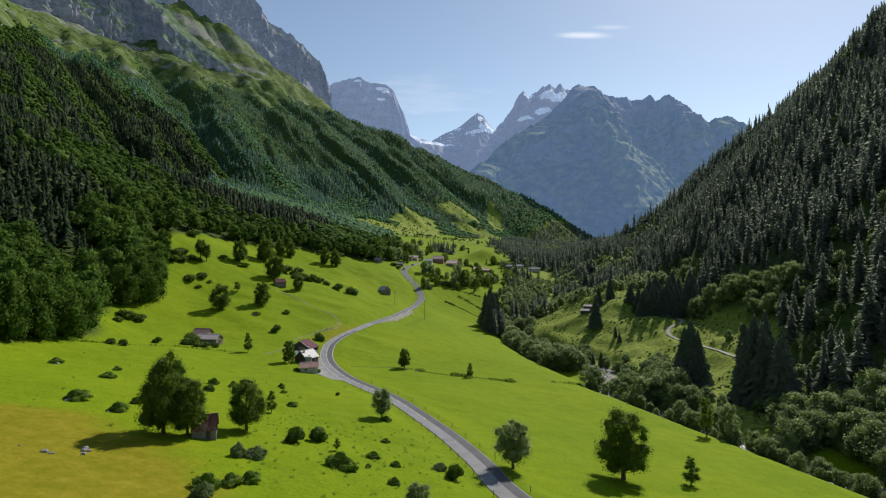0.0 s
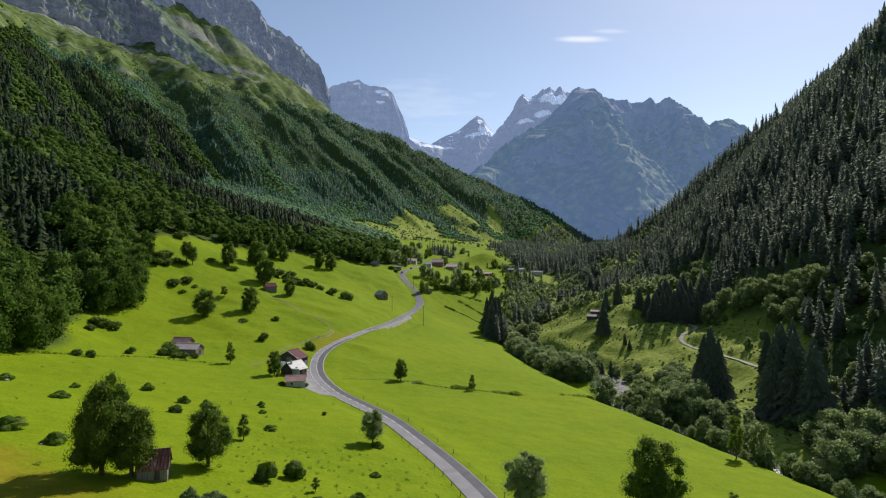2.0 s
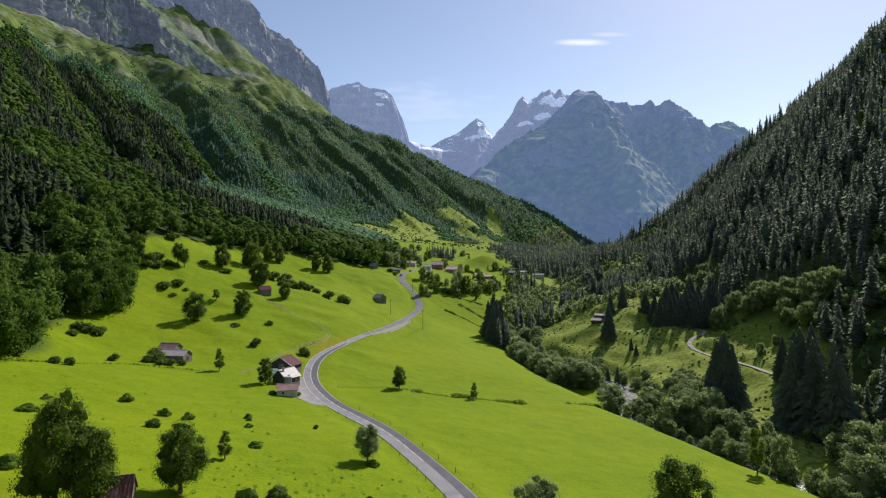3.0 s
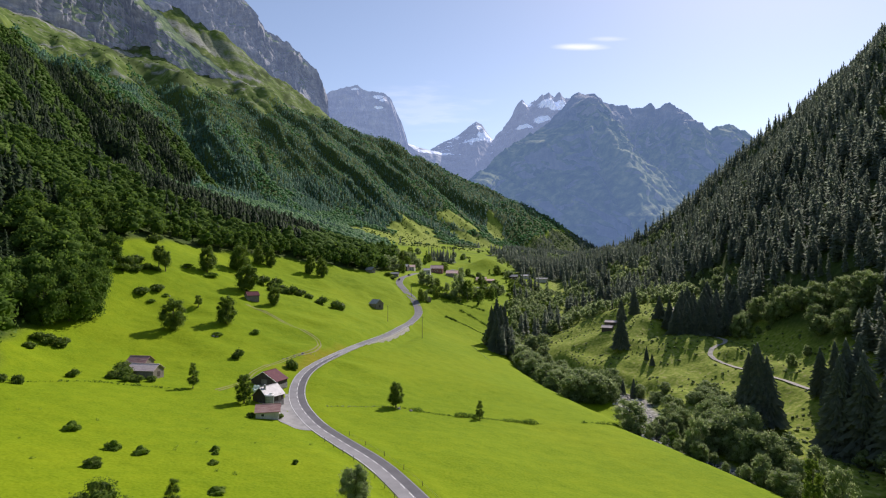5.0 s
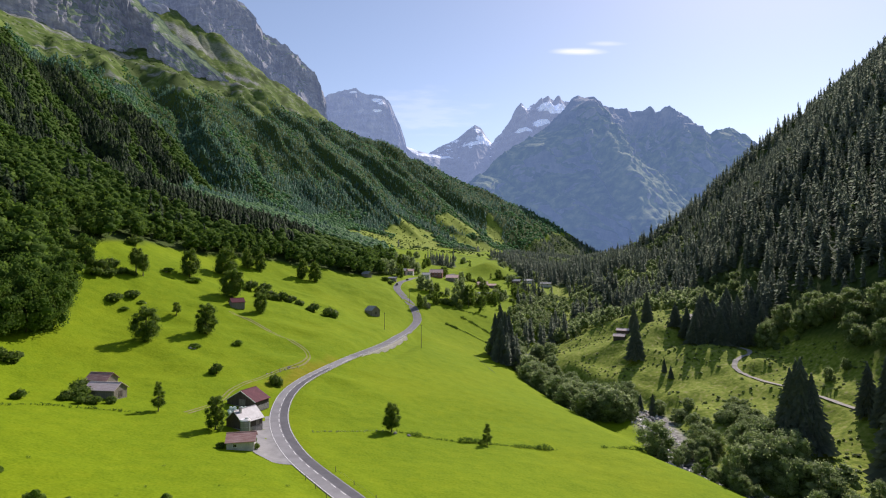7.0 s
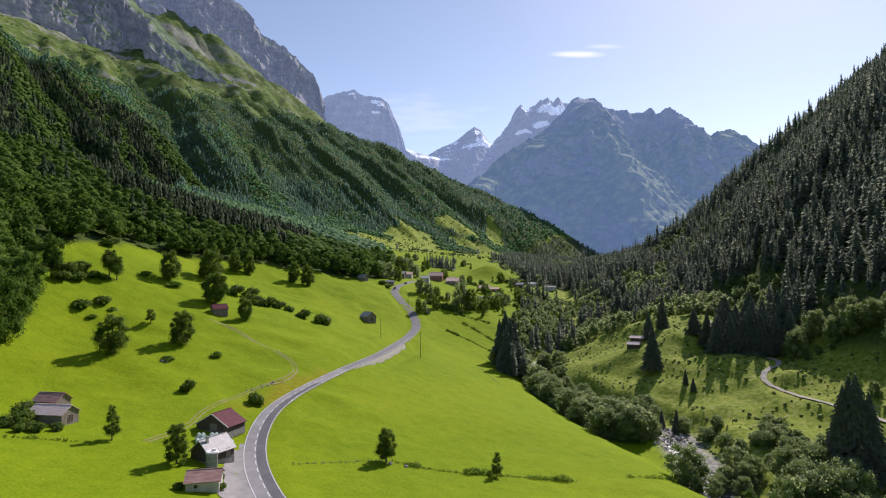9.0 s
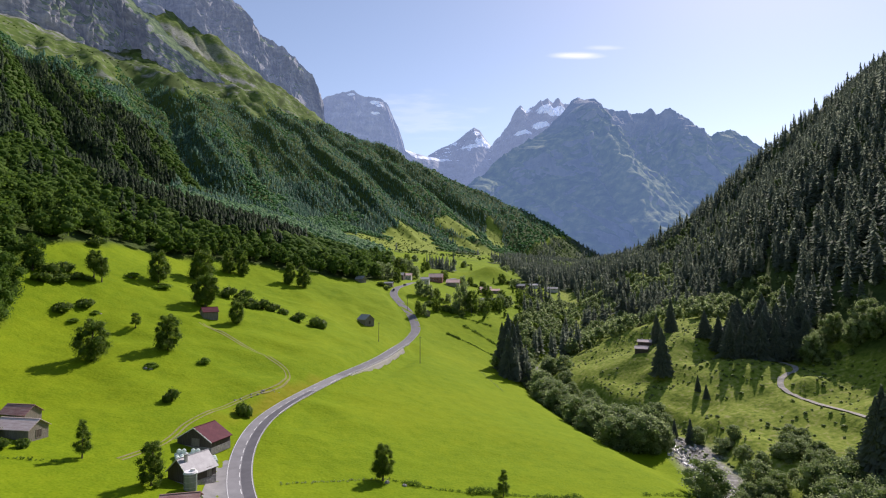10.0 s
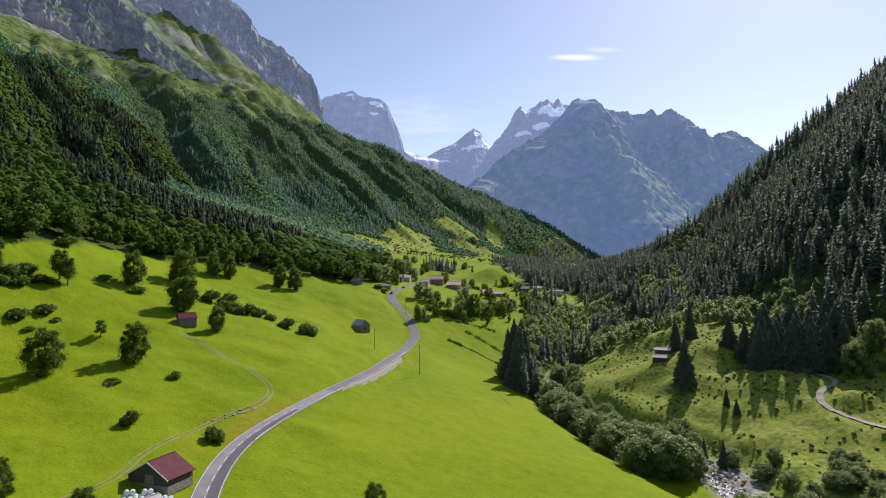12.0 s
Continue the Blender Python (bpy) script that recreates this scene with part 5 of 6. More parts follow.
stand(STREAM, (
    ("dome", 91.0, 301.0, 7.5, 1.0), ("dome", 96.0, 299.0, 9.0, 1.0), ("dome", 92.5, 293.0, 7.0, 1.0), ("dome", 85.5, 352.0, 9.0, 0.9), ("dome", 81.0, 358.0, 10.0, 0.9), ("dome", 88.0, 360.0, 9.5, 0.9), ("dome", 79.0, 349.0, 6.5, 1.0), ("dome", 86.5, 369.0, 10.0, 0.9), ("dome", 80.0, 366.0, 9.0, 0.9), ("dome", 82.0, 376.0, 12.0, 0.9), ("dome", 75.0, 372.0, 11.0, 0.9), ("dome", 89.0, 378.0, 12.0, 0.9),
    ("alder", 92.0, 272.5, 9.0, 1.0), ("alder", 87.0, 273.5, 5.0, 1.1)))
for i in range(16):
    put(("alder", "alder2")[i % 2], r_.uniform(106, 138), r_.uniform(286, 352), r_.uniform(3.5, 7.5), None, 1.5, STREAM)
r_ = np.random.default_rng(29)
for i in range(92):
    y = 112 + 2.15 * i + r_.uniform(-1, 1)
    if 283 < y < 306 or 232 < y < 262:
        continue
    if r_.uniform() < 0.3:
        continue
    key = ("bank", "alder", "bank", "farslim", "bank", "alder2")[int(r_.integers(6))]
    h = r_.uniform(2.4, 5.0) if key == "bank" else r_.uniform(5, 9)
    put(key, float(along(y, RIVER_X)) - r_.uniform(3.0, 8.5), y, h, None, r_.uniform(0.9, 1.4), STREAM)
r_ = np.random.default_rng(19)
for i in range(118):
    y = 108 + 384 * (i / 118) ** 0.9 + r_.uniform(-3, 3)
    side = 1 if i % 5 in (0, 2) else -1
    thick = y > 300
    off = (r_.uniform(4.5, 9) if i % 2 else r_.uniform(6, 16 if side < 0 else 24)) * side
    if not thick and side < 0:
        off = -r_.uniform(6, 10)
    h = r_.uniform(9, 16) if (thick or side > 0) else r_.uniform(3, 7)
    if 296 < y < 470:
        off = r_.uniform(-8, 2 + 0.55 * float(along(y, BED))) if i % 5 else float(along(y, BED)) + r_.uniform(8, 18)
        if i % 5 == 0:
            h *= 0.6
    put(("alder", "alder2", "alder2", "alder")[i % 4], float(along(y, RIVER_X)) + off, y, h, None, 1.4 if thick else 1.1, STREAM)
for x, y, h, key in ((113.4, 424.5, 25, "spruce2"), (100.2, 362.5, 10.5, "spruce"), (120.5, 399.5, 8.0, "spruce"), (121.0, 392.0, 7.0, "spruce2"), (124.5, 287.0, 32, "spruce2"), (127.0, 285.0, 27, "spruce2"), (122.5, 290.0, 28, "spruce2"), (126.0, 292.0, 30, "spruce"),
                     (143, 255, 38, "spruce2"), (144, 243, 33, "spruce2"), (147, 248, 36, "spruce2"), (139.5, 262, 36, "spruce2"), (145, 266, 40, "spruce2"), (151, 268, 38, "spruce2"), (41.3, 471.1, 34, "spruce"), (37.8, 465.0, 29, "spruce2"), (45.0, 480.0, 34, "spruce"), (35.5, 480.0, 30, "spruce"), (40.0, 486.0, 36, "spruce2"),
                     (97.5, 372, 8, "spruce"), (158, 300, 20, "spruce2"), (156, 288, 26, "spruce"), (128, 470, 18, "spruce2"), (140, 478, 22, "spruce")):
    put(key, x, y, h, None, 1.2, "spruces in the valley")
# round maples and shrubs above the gravel way
for x, y, h, wide in ((177.0, 400.0, 14, 0.9), (182.5, 406.0, 12, 0.9), (190.0, 404.0, 14, 0.9), (190.5, 390.5, 12, 0.9), (195.0, 383.0, 14, 0.9), (199.0, 394.0, 13, 1.0), (199.0, 376.0, 13, 1.0), (202.0, 368.0, 13, 1.0), (198.0, 360.0, 11, 1.0), (192.0, 353.0, 11, 1.0), (204.0, 350.0, 14, 1.0), (208.0, 342.0, 13, 1.0), (200.0, 341.0, 12, 1.0), (206.0, 332.0, 14, 1.0), (197.0, 333.0, 10, 1.0),
                      (177.0, 338.0, 5.5, 0.8), (188.0, 344.0, 10, 1.0), (168.0, 336.0, 6.5, 0.8), (190.0, 330.0, 12, 1.0), (177.2, 391.0, 4.0, 0.9), (182.5, 390.5, 4.5, 0.8), (186.0, 386.5, 3.0, 1.0)):
    put("dome", x, y, h, None, wide, "maples above the gravel way")
stand(STREAM, (
    ("dome", 137.0, 222.0, 14.0, 1.0), ("dome", 144.0, 214.0, 15.0, 1.0), ("dome", 151.0, 207.0, 16.0, 1.0), ("dome", 134.0, 209.0, 12.0, 1.0), ("dome", 141.0, 200.0, 13.0, 1.0), ("dome", 148.0, 195.0, 14.0, 1.0),
    ("dome", 156.0, 199.0, 16.0, 1.0), ("dome", 160.0, 211.0, 17.0, 1.0), ("dome", 129.0, 214.0, 9.5, 1.0)))
# full alders between the stream and the pasture
stand(STREAM, (
    ("dome", 101.0, 303.0, 9.0, 1.0), ("dome", 108.0, 296.0, 11.0, 1.0), ("dome", 114.0, 290.0, 12.0, 1.0), ("dome", 121.0, 296.0, 11.0, 1.0), ("dome", 107.0, 322.0, 5.5, 1.1), ("dome", 124.0, 326.0, 6.5, 1.2),
    ("dome", 129.5, 325.0, 6.0, 1.1), ("dome", 116.0, 308.0, 8.0, 1.1), ("dome", 108.0, 269.0, 13.0, 0.95), ("dome", 113.0, 276.0, 14.0, 0.95)))
VILLAGE_TREES = "trees round the village"
# trees before the village
stand(VILLAGE_TREES, (
    ("far2", -18.5, 543, 10.5, 0.62), ("far", -14.8, 546, 9.5, 0.6), ("far2", -6.4, 563.0, 11.0, 0.6), ("farslim", -3.4, 566, 9, 1.4), ("bush", 14, 568, 5, 1.0),
    ("farslim", 32, 570, 10, 1.0), ("bush", 8, 570, 5, 1.0), ("bush", 2, 572, 6, 1.1), ("bush", -11, 574, 5, 1.1), ("far", 15, 584, 22, 0.72), ("far2", 22, 584, 18, 0.8),
    ("far", -12, 596, 11, 0.85), ("far2", -5, 600, 9, 0.9), ("far", 30, 594, 11, 0.8), ("far2", 34, 590, 10, 1.0), ("bush", -9, 590, 5, 0.9)))
# trees among the houses
stand(VILLAGE_TREES, (
    ("bush", 11, 592, 5, 1.0), ("bush", -2, 594, 4, 0.9), ("far", -19, 598, 14, 0.8), ("bush", 31, 596, 4, 1.0), ("far", 4, 598, 7, 0.9),
    ("bush", -47, 600, 4, 1.2), ("bush", -52, 603, 4, 1.2), ("far2", 38, 606, 12, 1.0), ("far2", 46, 612, 11, 1.0), ("farslim", 52, 622, 9, 1.0),
    ("far", -56, 632, 15, 0.8), ("far", -49, 640, 15, 0.8), ("far", 60, 640, 9, 1.0)))
# trees behind the houses
stand(VILLAGE_TREES, (
    ("far2", -42, 645, 13, 0.8), ("far2", 74, 668, 11, 1.0), ("far", 22, 735, 10, 0.9), ("far", -30, 735, 14, 0.9), ("far2", 30, 738, 10, 0.9),
    ("far2", 2, 745, 12, 0.9), ("far", 80, 757, 10, 1.0), ("far", 85, 760, 9, 1.0), ("far", 114, 790, 12, 1.0), ("farslim", -22, 800, 14, 1.2),
    ("far", -45, 800, 16, 0.9), ("far2", -52, 805, 15, 0.9), ("far", -38, 806, 14, 0.9), ("far", -60, 812, 15, 0.9)))
r_ = np.random.default_rng(27)
for i in range(34):
    x, y = r_.uniform(-66, 92), r_.uniform(770, 960)
    if np.hypot((x - 62) / 30, (y - 815) / 34) < 1 or x > along(y, WOOD_FAR) - 4 or x > along(y, RIVER_X) - 12:
        continue
    put(("far", "far2", "farslim", "bush")[i % 4], x, y, r_.uniform(6, 12) if i % 4 != 3 else r_.uniform(3, 5), None, 1.0, VILLAGE_TREES)
r_ = np.random.default_rng(23)
for i in range(46):
    x, y = r_.uniform(34, 104), r_.uniform(566, 735)
    if x > along(y, RIVER_X) - 8 or np.hypot(x - 48, y - 700) < 16 or np.hypot(x - 44, y - 646) < 13:
        continue
    put(("far", "far2", "farslim", "bush", "far2")[i % 5], x, y, r_.uniform(5, 11) if i % 5 != 3 else r_.uniform(3, 5), None, 1.05, VILLAGE_TREES)
for x, y, h in ((147, 420, 23), (151, 427, 26), (153, 418, 25), (158, 424, 27), (160, 416, 26), (165, 421, 28), (167, 413, 25), (171, 419, 28), (174, 412, 25), (178, 418, 29), (181, 411, 24), (184, 420, 30), (156, 434, 27), (163, 431, 29), (170, 428, 30), (177, 429, 31), (186, 430, 31), (150, 438, 23), (160, 442, 26), (174, 440, 28), (168, 452, 26), (180, 448, 30), (147, 448, 18)):
    put("spruce" if int(h) % 2 else "spruce2", x, y, 0.86 * h, None, 1.6, "spruces in the valley")
for src in KEEP:
    for o in (*src.children_recursive, src):
        bpy.data.objects.remove(o)

# ---- materials of built things ----
M_RED = material("red roof sheet", [(0.072, 0.010, 0.020), (0.098, 0.015, 0.027), (0.13, 0.03, 0.040)], 0.6, 0.7, bump=0.1, bump_scale=5, spec=0.2)
M_RUST = material("rusty roof sheet", [(0.21, 0.10, 0.09), (0.33, 0.19, 0.17), (0.47, 0.35, 0.32)], 0.9, 0.7, bump=0.2, bump_scale=6, stretch=(3, 0.4, 1))
M_OXIDE = material("rust-red roof sheet", [(0.10, 0.030, 0.026), (0.17, 0.060, 0.050), (0.36, 0.31, 0.31)], 0.7, 0.7, bump=0.2, bump_scale=6, stretch=(0.5, 3, 1))
M_PALE = material("bleached rusty roof sheet", [(0.46, 0.32, 0.29), (0.64, 0.52, 0.49), (0.76, 0.68, 0.65)], 0.9, 0.7, bump=0.2, bump_scale=6, stretch=(3, 0.4, 1))
M_SILO = material("grey-green concrete", [(0.16, 0.19, 0.16), (0.24, 0.27, 0.24), (0.33, 0.35, 0.32)], 0.8, 0.9, bump=0.3, bump_scale=5, stretch=(1, 1, 0.3))
M_ZINC = material("pale metal roof", [(0.24, 0.235, 0.25), (0.33, 0.325, 0.34), (0.42, 0.415, 0.43)], 0.8, 0.55, bump=0.1, bump_scale=5, spec=0.5)
M_SLATE = material("grey roof", [(0.20, 0.20, 0.21), (0.28, 0.28, 0.29), (0.37, 0.37, 0.37)], 1.2, 0.8, bump=0.3, bump_scale=4)
M_TILE = material("weathered tile roof", [(0.54, 0.33, 0.29), (0.66, 0.45, 0.40), (0.74, 0.57, 0.52)], 1.2, 0.85, bump=0.3, bump_scale=4)
M_WOOD = material("dark weathered boards", [(0.050, 0.040, 0.034), (0.090, 0.072, 0.060), (0.14, 0.12, 0.10)], 1.5, 0.9, bump=0.5, bump_scale=4, stretch=(4, 4, 0.3))
M_GREYWOOD = material("grey weathered boards", [(0.14, 0.12, 0.10), (0.24, 0.21, 0.18), (0.36, 0.33, 0.29)], 1.5, 0.9, bump=0.5, bump_scale=4, stretch=(4, 4, 0.3))
M_PLASTER = material("white plaster", [(0.36, 0.34, 0.31), (0.50, 0.48, 0.44), (0.62, 0.60, 0.56)], 0.8, 0.9, bump=0.2, bump_scale=10)
M_GLASS = material("dark window", [(0.015, 0.017, 0.02), (0.03, 0.033, 0.04)], 2.0, 0.12, spec=0.6)
M_STONE = material("grey stone", [(0.16, 0.155, 0.15), (0.28, 0.27, 0.26), (0.42, 0.41, 0.39)], 1.2, 0.95, bump=0.6, bump_scale=3)
M_REDWOOD = material("red-brown boards", [(0.20, 0.085, 0.065), (0.30, 0.135, 0.105), (0.40, 0.21, 0.17)], 1.0, 0.9, bump=0.3, bump_scale=4, stretch=(4, 4, 0.3))
M_WHITE = material("white paint", [(0.66, 0.66, 0.64), (0.76, 0.76, 0.74), (0.82, 0.82, 0.80)], 3.0, 0.7)
M_WRAP = material("pale bale wrap", [(0.60, 0.70, 0.66), (0.70, 0.80, 0.75), (0.80, 0.86, 0.82)], 1.5, 0.35, bump=0.2, bump_scale=6, spec=0.5)
M_POST = material("grey fence wood", [(0.08, 0.07, 0.06), (0.13, 0.115, 0.10), (0.2, 0.18, 0.16)], 3.0, 0.95, bump=0.4, bump_scale=8)
M_GRAVEL = material("pale gravel", [(0.24, 0.22, 0.19), (0.34, 0.32, 0.28), (0.44, 0.42, 0.38)], 0.8, 0.95, bump=0.4, bump_scale=5)
M_DIRT = material("trodden earth", [(0.17, 0.17, 0.05), (0.24, 0.23, 0.08), (0.30, 0.28, 0.13)], 0.7, 0.95, bump=0.3, bump_scale=4)
M_YARD = material("old asphalt", [(0.20, 0.195, 0.19), (0.27, 0.265, 0.26), (0.34, 0.33, 0.32)], 0.4, 0.9, bump=0.15, bump_scale=12, fine=20)
M_NEWTAR = material("newer asphalt", [(0.085, 0.083, 0.092), (0.11, 0.108, 0.118), (0.14, 0.138, 0.148)], 0.3, 0.85, bump=0.15, bump_scale=20, fine=30)
M_MIDTAR = material("smooth grey asphalt", [(0.135, 0.13, 0.14), (0.17, 0.165, 0.175), (0.21, 0.205, 0.215)], 0.3, 0.85, bump=0.15, bump_scale=20, fine=30)
M_STEEL = material("galvanised steel", [(0.30, 0.31, 0.32), (0.40, 0.41, 0.42), (0.5, 0.5, 0.5)], 2.0, 0.5, metal=0.6)
M_CAR = material("dark car paint", [(0.03, 0.03, 0.035), (0.045, 0.045, 0.05)], 1.0, 0.25, spec=0.6)
M_TYRE = material("black rubber", [(0.012, 0.012, 0.012), (0.02, 0.02, 0.02)], 4.0, 0.9)
M_DRYWALL = material("pale retaining stone", [(0.46, 0.43, 0.38), (0.58, 0.55, 0.50), (0.66, 0.64, 0.60)], 0.9, 0.95, bump=0.6, bump_scale=2.5)


def solid(boxes, mat, bevel=0.03):
    """A mesh of bevelled boxes (centre x, y, z, size x, y, z)."""
    bm = bmesh.new()
    for x, y, z, a, b, c in boxes:
        bmesh.ops.create_cube(bm, size=1.0, matrix=Matrix.Translation((x, y, z)) @ Matrix.Diagonal((a, b, c, 1)))
    if bevel:
        bmesh.ops.bevel(bm, geom=bm.edges[:], offset=bevel, segments=1, affect="EDGES")
    me = bpy.data.meshes.new("solid")
    bm.to_mesh(me)
    bm.free()
    me.materials.append(mat)
    return me


def gable_body(w, l, eave, ridge, mat, deep=1.5):
    """Walls of a gabled building, ridge along y, with a footing below the ground."""
    bm = bmesh.new()
    prof = [(-w / 2, -deep), (w / 2, -deep), (w / 2, eave), (0, ridge), (-w / 2, eave)]
    a = [bm.verts.new((x, -l / 2, z)) for x, z in prof]
    b = [bm.verts.new((x, l / 2, z)) for x, z in prof]
    bm.faces.new(a)
    bm.faces.new(b[::-1])
    for i in range(5):
        j = (i + 1) % 5
        bm.faces.new((a[j], a[i], b[i], b[j]))
    bmesh.ops.recalc_face_normals(bm, faces=bm.faces[:])
    me = bpy.data.meshes.new("wall")
    bm.to_mesh(me)
    bm.free()
    me.materials.append(mat)
    return me


def roof_slab(w, l, eave, ridge, side, over, mat, ribs=0.0, thick=0.14):
    """One slope of a gabled roof with its overhang, thickness and standing seams."""
    bm = bmesh.new()
    rise = (ridge - eave) / (w / 2)
    x1, z1 = (w / 2 + over) * side, eave - over * rise
    n = max(2, int(l / ribs)) if ribs else 1
    y0, y1 = -l / 2 - over, l / 2 + over

    def slab(ya, yb, lift, th):
        q = [(0, ya, ridge + lift), (x1, ya, z1 + lift), (x1, yb, z1 + lift), (0, yb, ridge + lift)]
        up = [bm.verts.new((x, y, z + th)) for x, y, z in q]
        dn = [bm.verts.new((x, y, z)) for x, y, z in q]
        bm.faces.new(up)
        bm.faces.new(dn[::-1])
        for i in range(4):
            j = (i + 1) % 4
            bm.faces.new((dn[i], dn[j], up[j], up[i]))
    slab(y0, y1, 0.02, thick)
    if ribs:
        for i in range(n + 1):
            y = y0 + (y1 - y0 - 0.06) * i / n
            slab(y, y + 0.06, thick + 0.02, 0.05)
    bmesh.ops.recalc_face_normals(bm, faces=bm.faces[:])
    me = bpy.data.meshes.new("roof")
    bm.to_mesh(me)
    bm.free()
    me.materials.append(mat)
    return me


def building(name, x, y, turn, w, l, eave, ridge, wall, roof, label, category="barn", over=0.45, ribs=0.0, door=None, windows=(), chimney=None, base=None, verge=None, drop=0.0):
    """A gabled building with walls, two roof slopes, a ridge cap, openings and footing. turn: degrees from the y axis; windows: (side, along, height, width, tall)."""
    z = float(ground_z(x, y)[0]) - drop
    root = new(name)
    root.matrix_basis = pose(x, y, z, 0, 0, turn)
    part("wall", gable_body(w, l, eave, ridge, wall), root)
    for side in (1, -1):
        part("roof", roof_slab(w, l, eave, ridge, side, over, roof, ribs), root)
    part("ridge_cap", solid([(0, 0, ridge + 0.19, 0.3, l + 2 * over, 0.07)], roof, 0.02), root)
    if base is not None:
        part("plinth", solid([(0, 0, -0.5, w + 0.12, l + 0.12, 2.0)], base, 0.04), root)
    if verge is not None:
        rise = (ridge - eave) / (w / 2)
        for side in (1, -1):
            me = bpy.data.meshes.new("verge_board")
            x1, z1 = side * (w / 2 + over), eave - over * rise
            ya, yb = -l / 2 - over - 0.04, -l / 2 - over + 0.04
            vv = [(0, ya, ridge + 0.22), (x1, ya, z1 + 0.22), (x1, ya, z1 - 0.06), (0, ya, ridge - 0.06), (0, yb, ridge + 0.22), (x1, yb, z1 + 0.22), (x1, yb, z1 - 0.06), (0, yb, ridge - 0.06)]
            me.from_pydata(vv, [], [(0, 1, 2, 3), (4, 7, 6, 5), (0, 4, 5, 1), (1, 5, 6, 2), (2, 6, 7, 3), (3, 7, 4, 0)])
            me.materials.append(verge)
            part("verge_board", me, root)

    def opening(name_, side, pos, zc, wd, ht, mat, label_=""):
        m = {"s": pose(pos, -l / 2 - 0.02, zc), "n": pose(pos, l / 2 + 0.02, zc, 0, 0, 180), "e": pose(w / 2 + 0.02, pos, zc, 0, 0, 90), "w": pose(-w / 2 - 0.02, pos, zc, 0, 0, -90)}[side]
        fr = part(name_, solid([(-wd / 2, 0, 0, 0.1, 0.14, ht + 0.1), (wd / 2, 0, 0, 0.1, 0.14, ht + 0.1), (0, 0, ht / 2, wd, 0.14, 0.1), (0, 0, -ht / 2, wd + 0.1, 0.18, 0.1)], M_WHITE if mat is M_GLASS else wall, 0.01), root, label_, m)
        part("pane" if mat is M_GLASS else "leaf", solid([(0, 0, 0, wd - 0.1, 0.06, ht - 0.1)], mat, 0), fr)
    if door:
        side, pos, wd, ht = door
        opening("door", side, pos, ht / 2 + (0.5 if base is not None else 0.0), wd, ht, M_WOOD if wall is not M_WOOD else M_GREYWOOD)
    for side, pos, zc, wd, ht in windows:
        opening("window", side, pos, zc, wd, ht, M_GLASS)
    if chimney:
        cx, cy, ht = chimney
        ch = part("chimney", solid([(cx, cy, ridge - abs(cx) * (ridge - eave) / (w / 2) + ht / 2 - 0.3, 0.6, 0.6, ht + 0.6)], M_PLASTER, 0.03), root)
        part("chimney_cap", solid([(cx, cy, ridge - abs(cx) * (ridge - eave) / (w / 2) + ht + 0.06, 0.75, 0.75, 0.1)], M_SLATE, 0.02), ch)
    return tagged(root, label, category)


# farm by the bend
building("barn", -69.2, 285.3, -19, 11.4, 7.6, 2.15, 5.4, M_WOOD, M_RED, "dark timber barn with a wine-red metal roof beside the road", door=("s", 0.5, 2.8, 2.2), base=M_STONE, verge=M_WHITE)
building("farmhouse", -62.6, 262.4, -28, 6.8, 8.0, 2.6, 5.6, M_WOOD, M_ZINC, "old timber farm building with a pale metal roof", "farmhouse", windows=(("e", -2.0, 1.5, 0.8, 0.9),),
         door=("e", 2.0, 1.6, 2.2), base=M_STONE, chimney=(0.9, -2.6, 1.6), verge=M_WHITE)
building("low_barn", -57.0, 243.6, 103, 6.2, 7.0, 2.3, 3.9, M_PLASTER, M_RUST, "low plastered outbuilding with a rust-stained metal roof", windows=(("w", 1.4, 1.3, 1.0, 0.9),), door=("n", 0.0, 1.6, 2.0))
building("shed", -51.3, 123.6, 108, 4.6, 4.8, 2.0, 4.6, M_GREYWOOD, M_OXIDE, "small weathered board shed with a rust-red tin roof", "shed", over=0.25, ribs=0.5, door=("w", -0.8, 1.0, 1.8))
building("field_barn", -112.4, 274.6, 80, 6.0, 11.0, 2.6, 4.5, M_GREYWOOD, M_PALE, "weathered field barn with a pale patched rusty roof among bushes", door=("s", 0, 1.6, 2.0))
building("field_barn", -119.5, 284.5, 80, 5.4, 8.0, 2.7, 4.6, M_GREYWOOD, M_RUST, "old board barn with a rusty metal roof among bushes")
building("hut", -115.2, 402.6, -52, 5.4, 7.0, 2.5, 4.6, M_GREYWOOD, M_RED, "grey board hay hut with a red roof under a maple", "hut", over=0.35, door=("s", 0, 1.2, 1.9))
building("hut", -50.4, 490.0, 42, 6.8, 8.8, 3.0, 5.8, M_GREYWOOD, M_ZINC, "weathered timber hay hut with a grey roof in the meadow", "hut", over=0.4, ribs=0, door=("s", 0, 1.4, 2.0))
building("hut", 113.6, 455.0, 60, 4.6, 7.0, 2.2, 3.5, M_WOOD, M_PALE, "timber shelter with a pale metal roof on the rough pasture", "hut", over=0.4)
building("hut", 119.0, 465.0, 62, 4.2, 7.5, 2.2, 3.3, M_WOOD, M_PALE, "low timber shelter with a pale metal roof on the rough pasture", "hut", over=0.4)

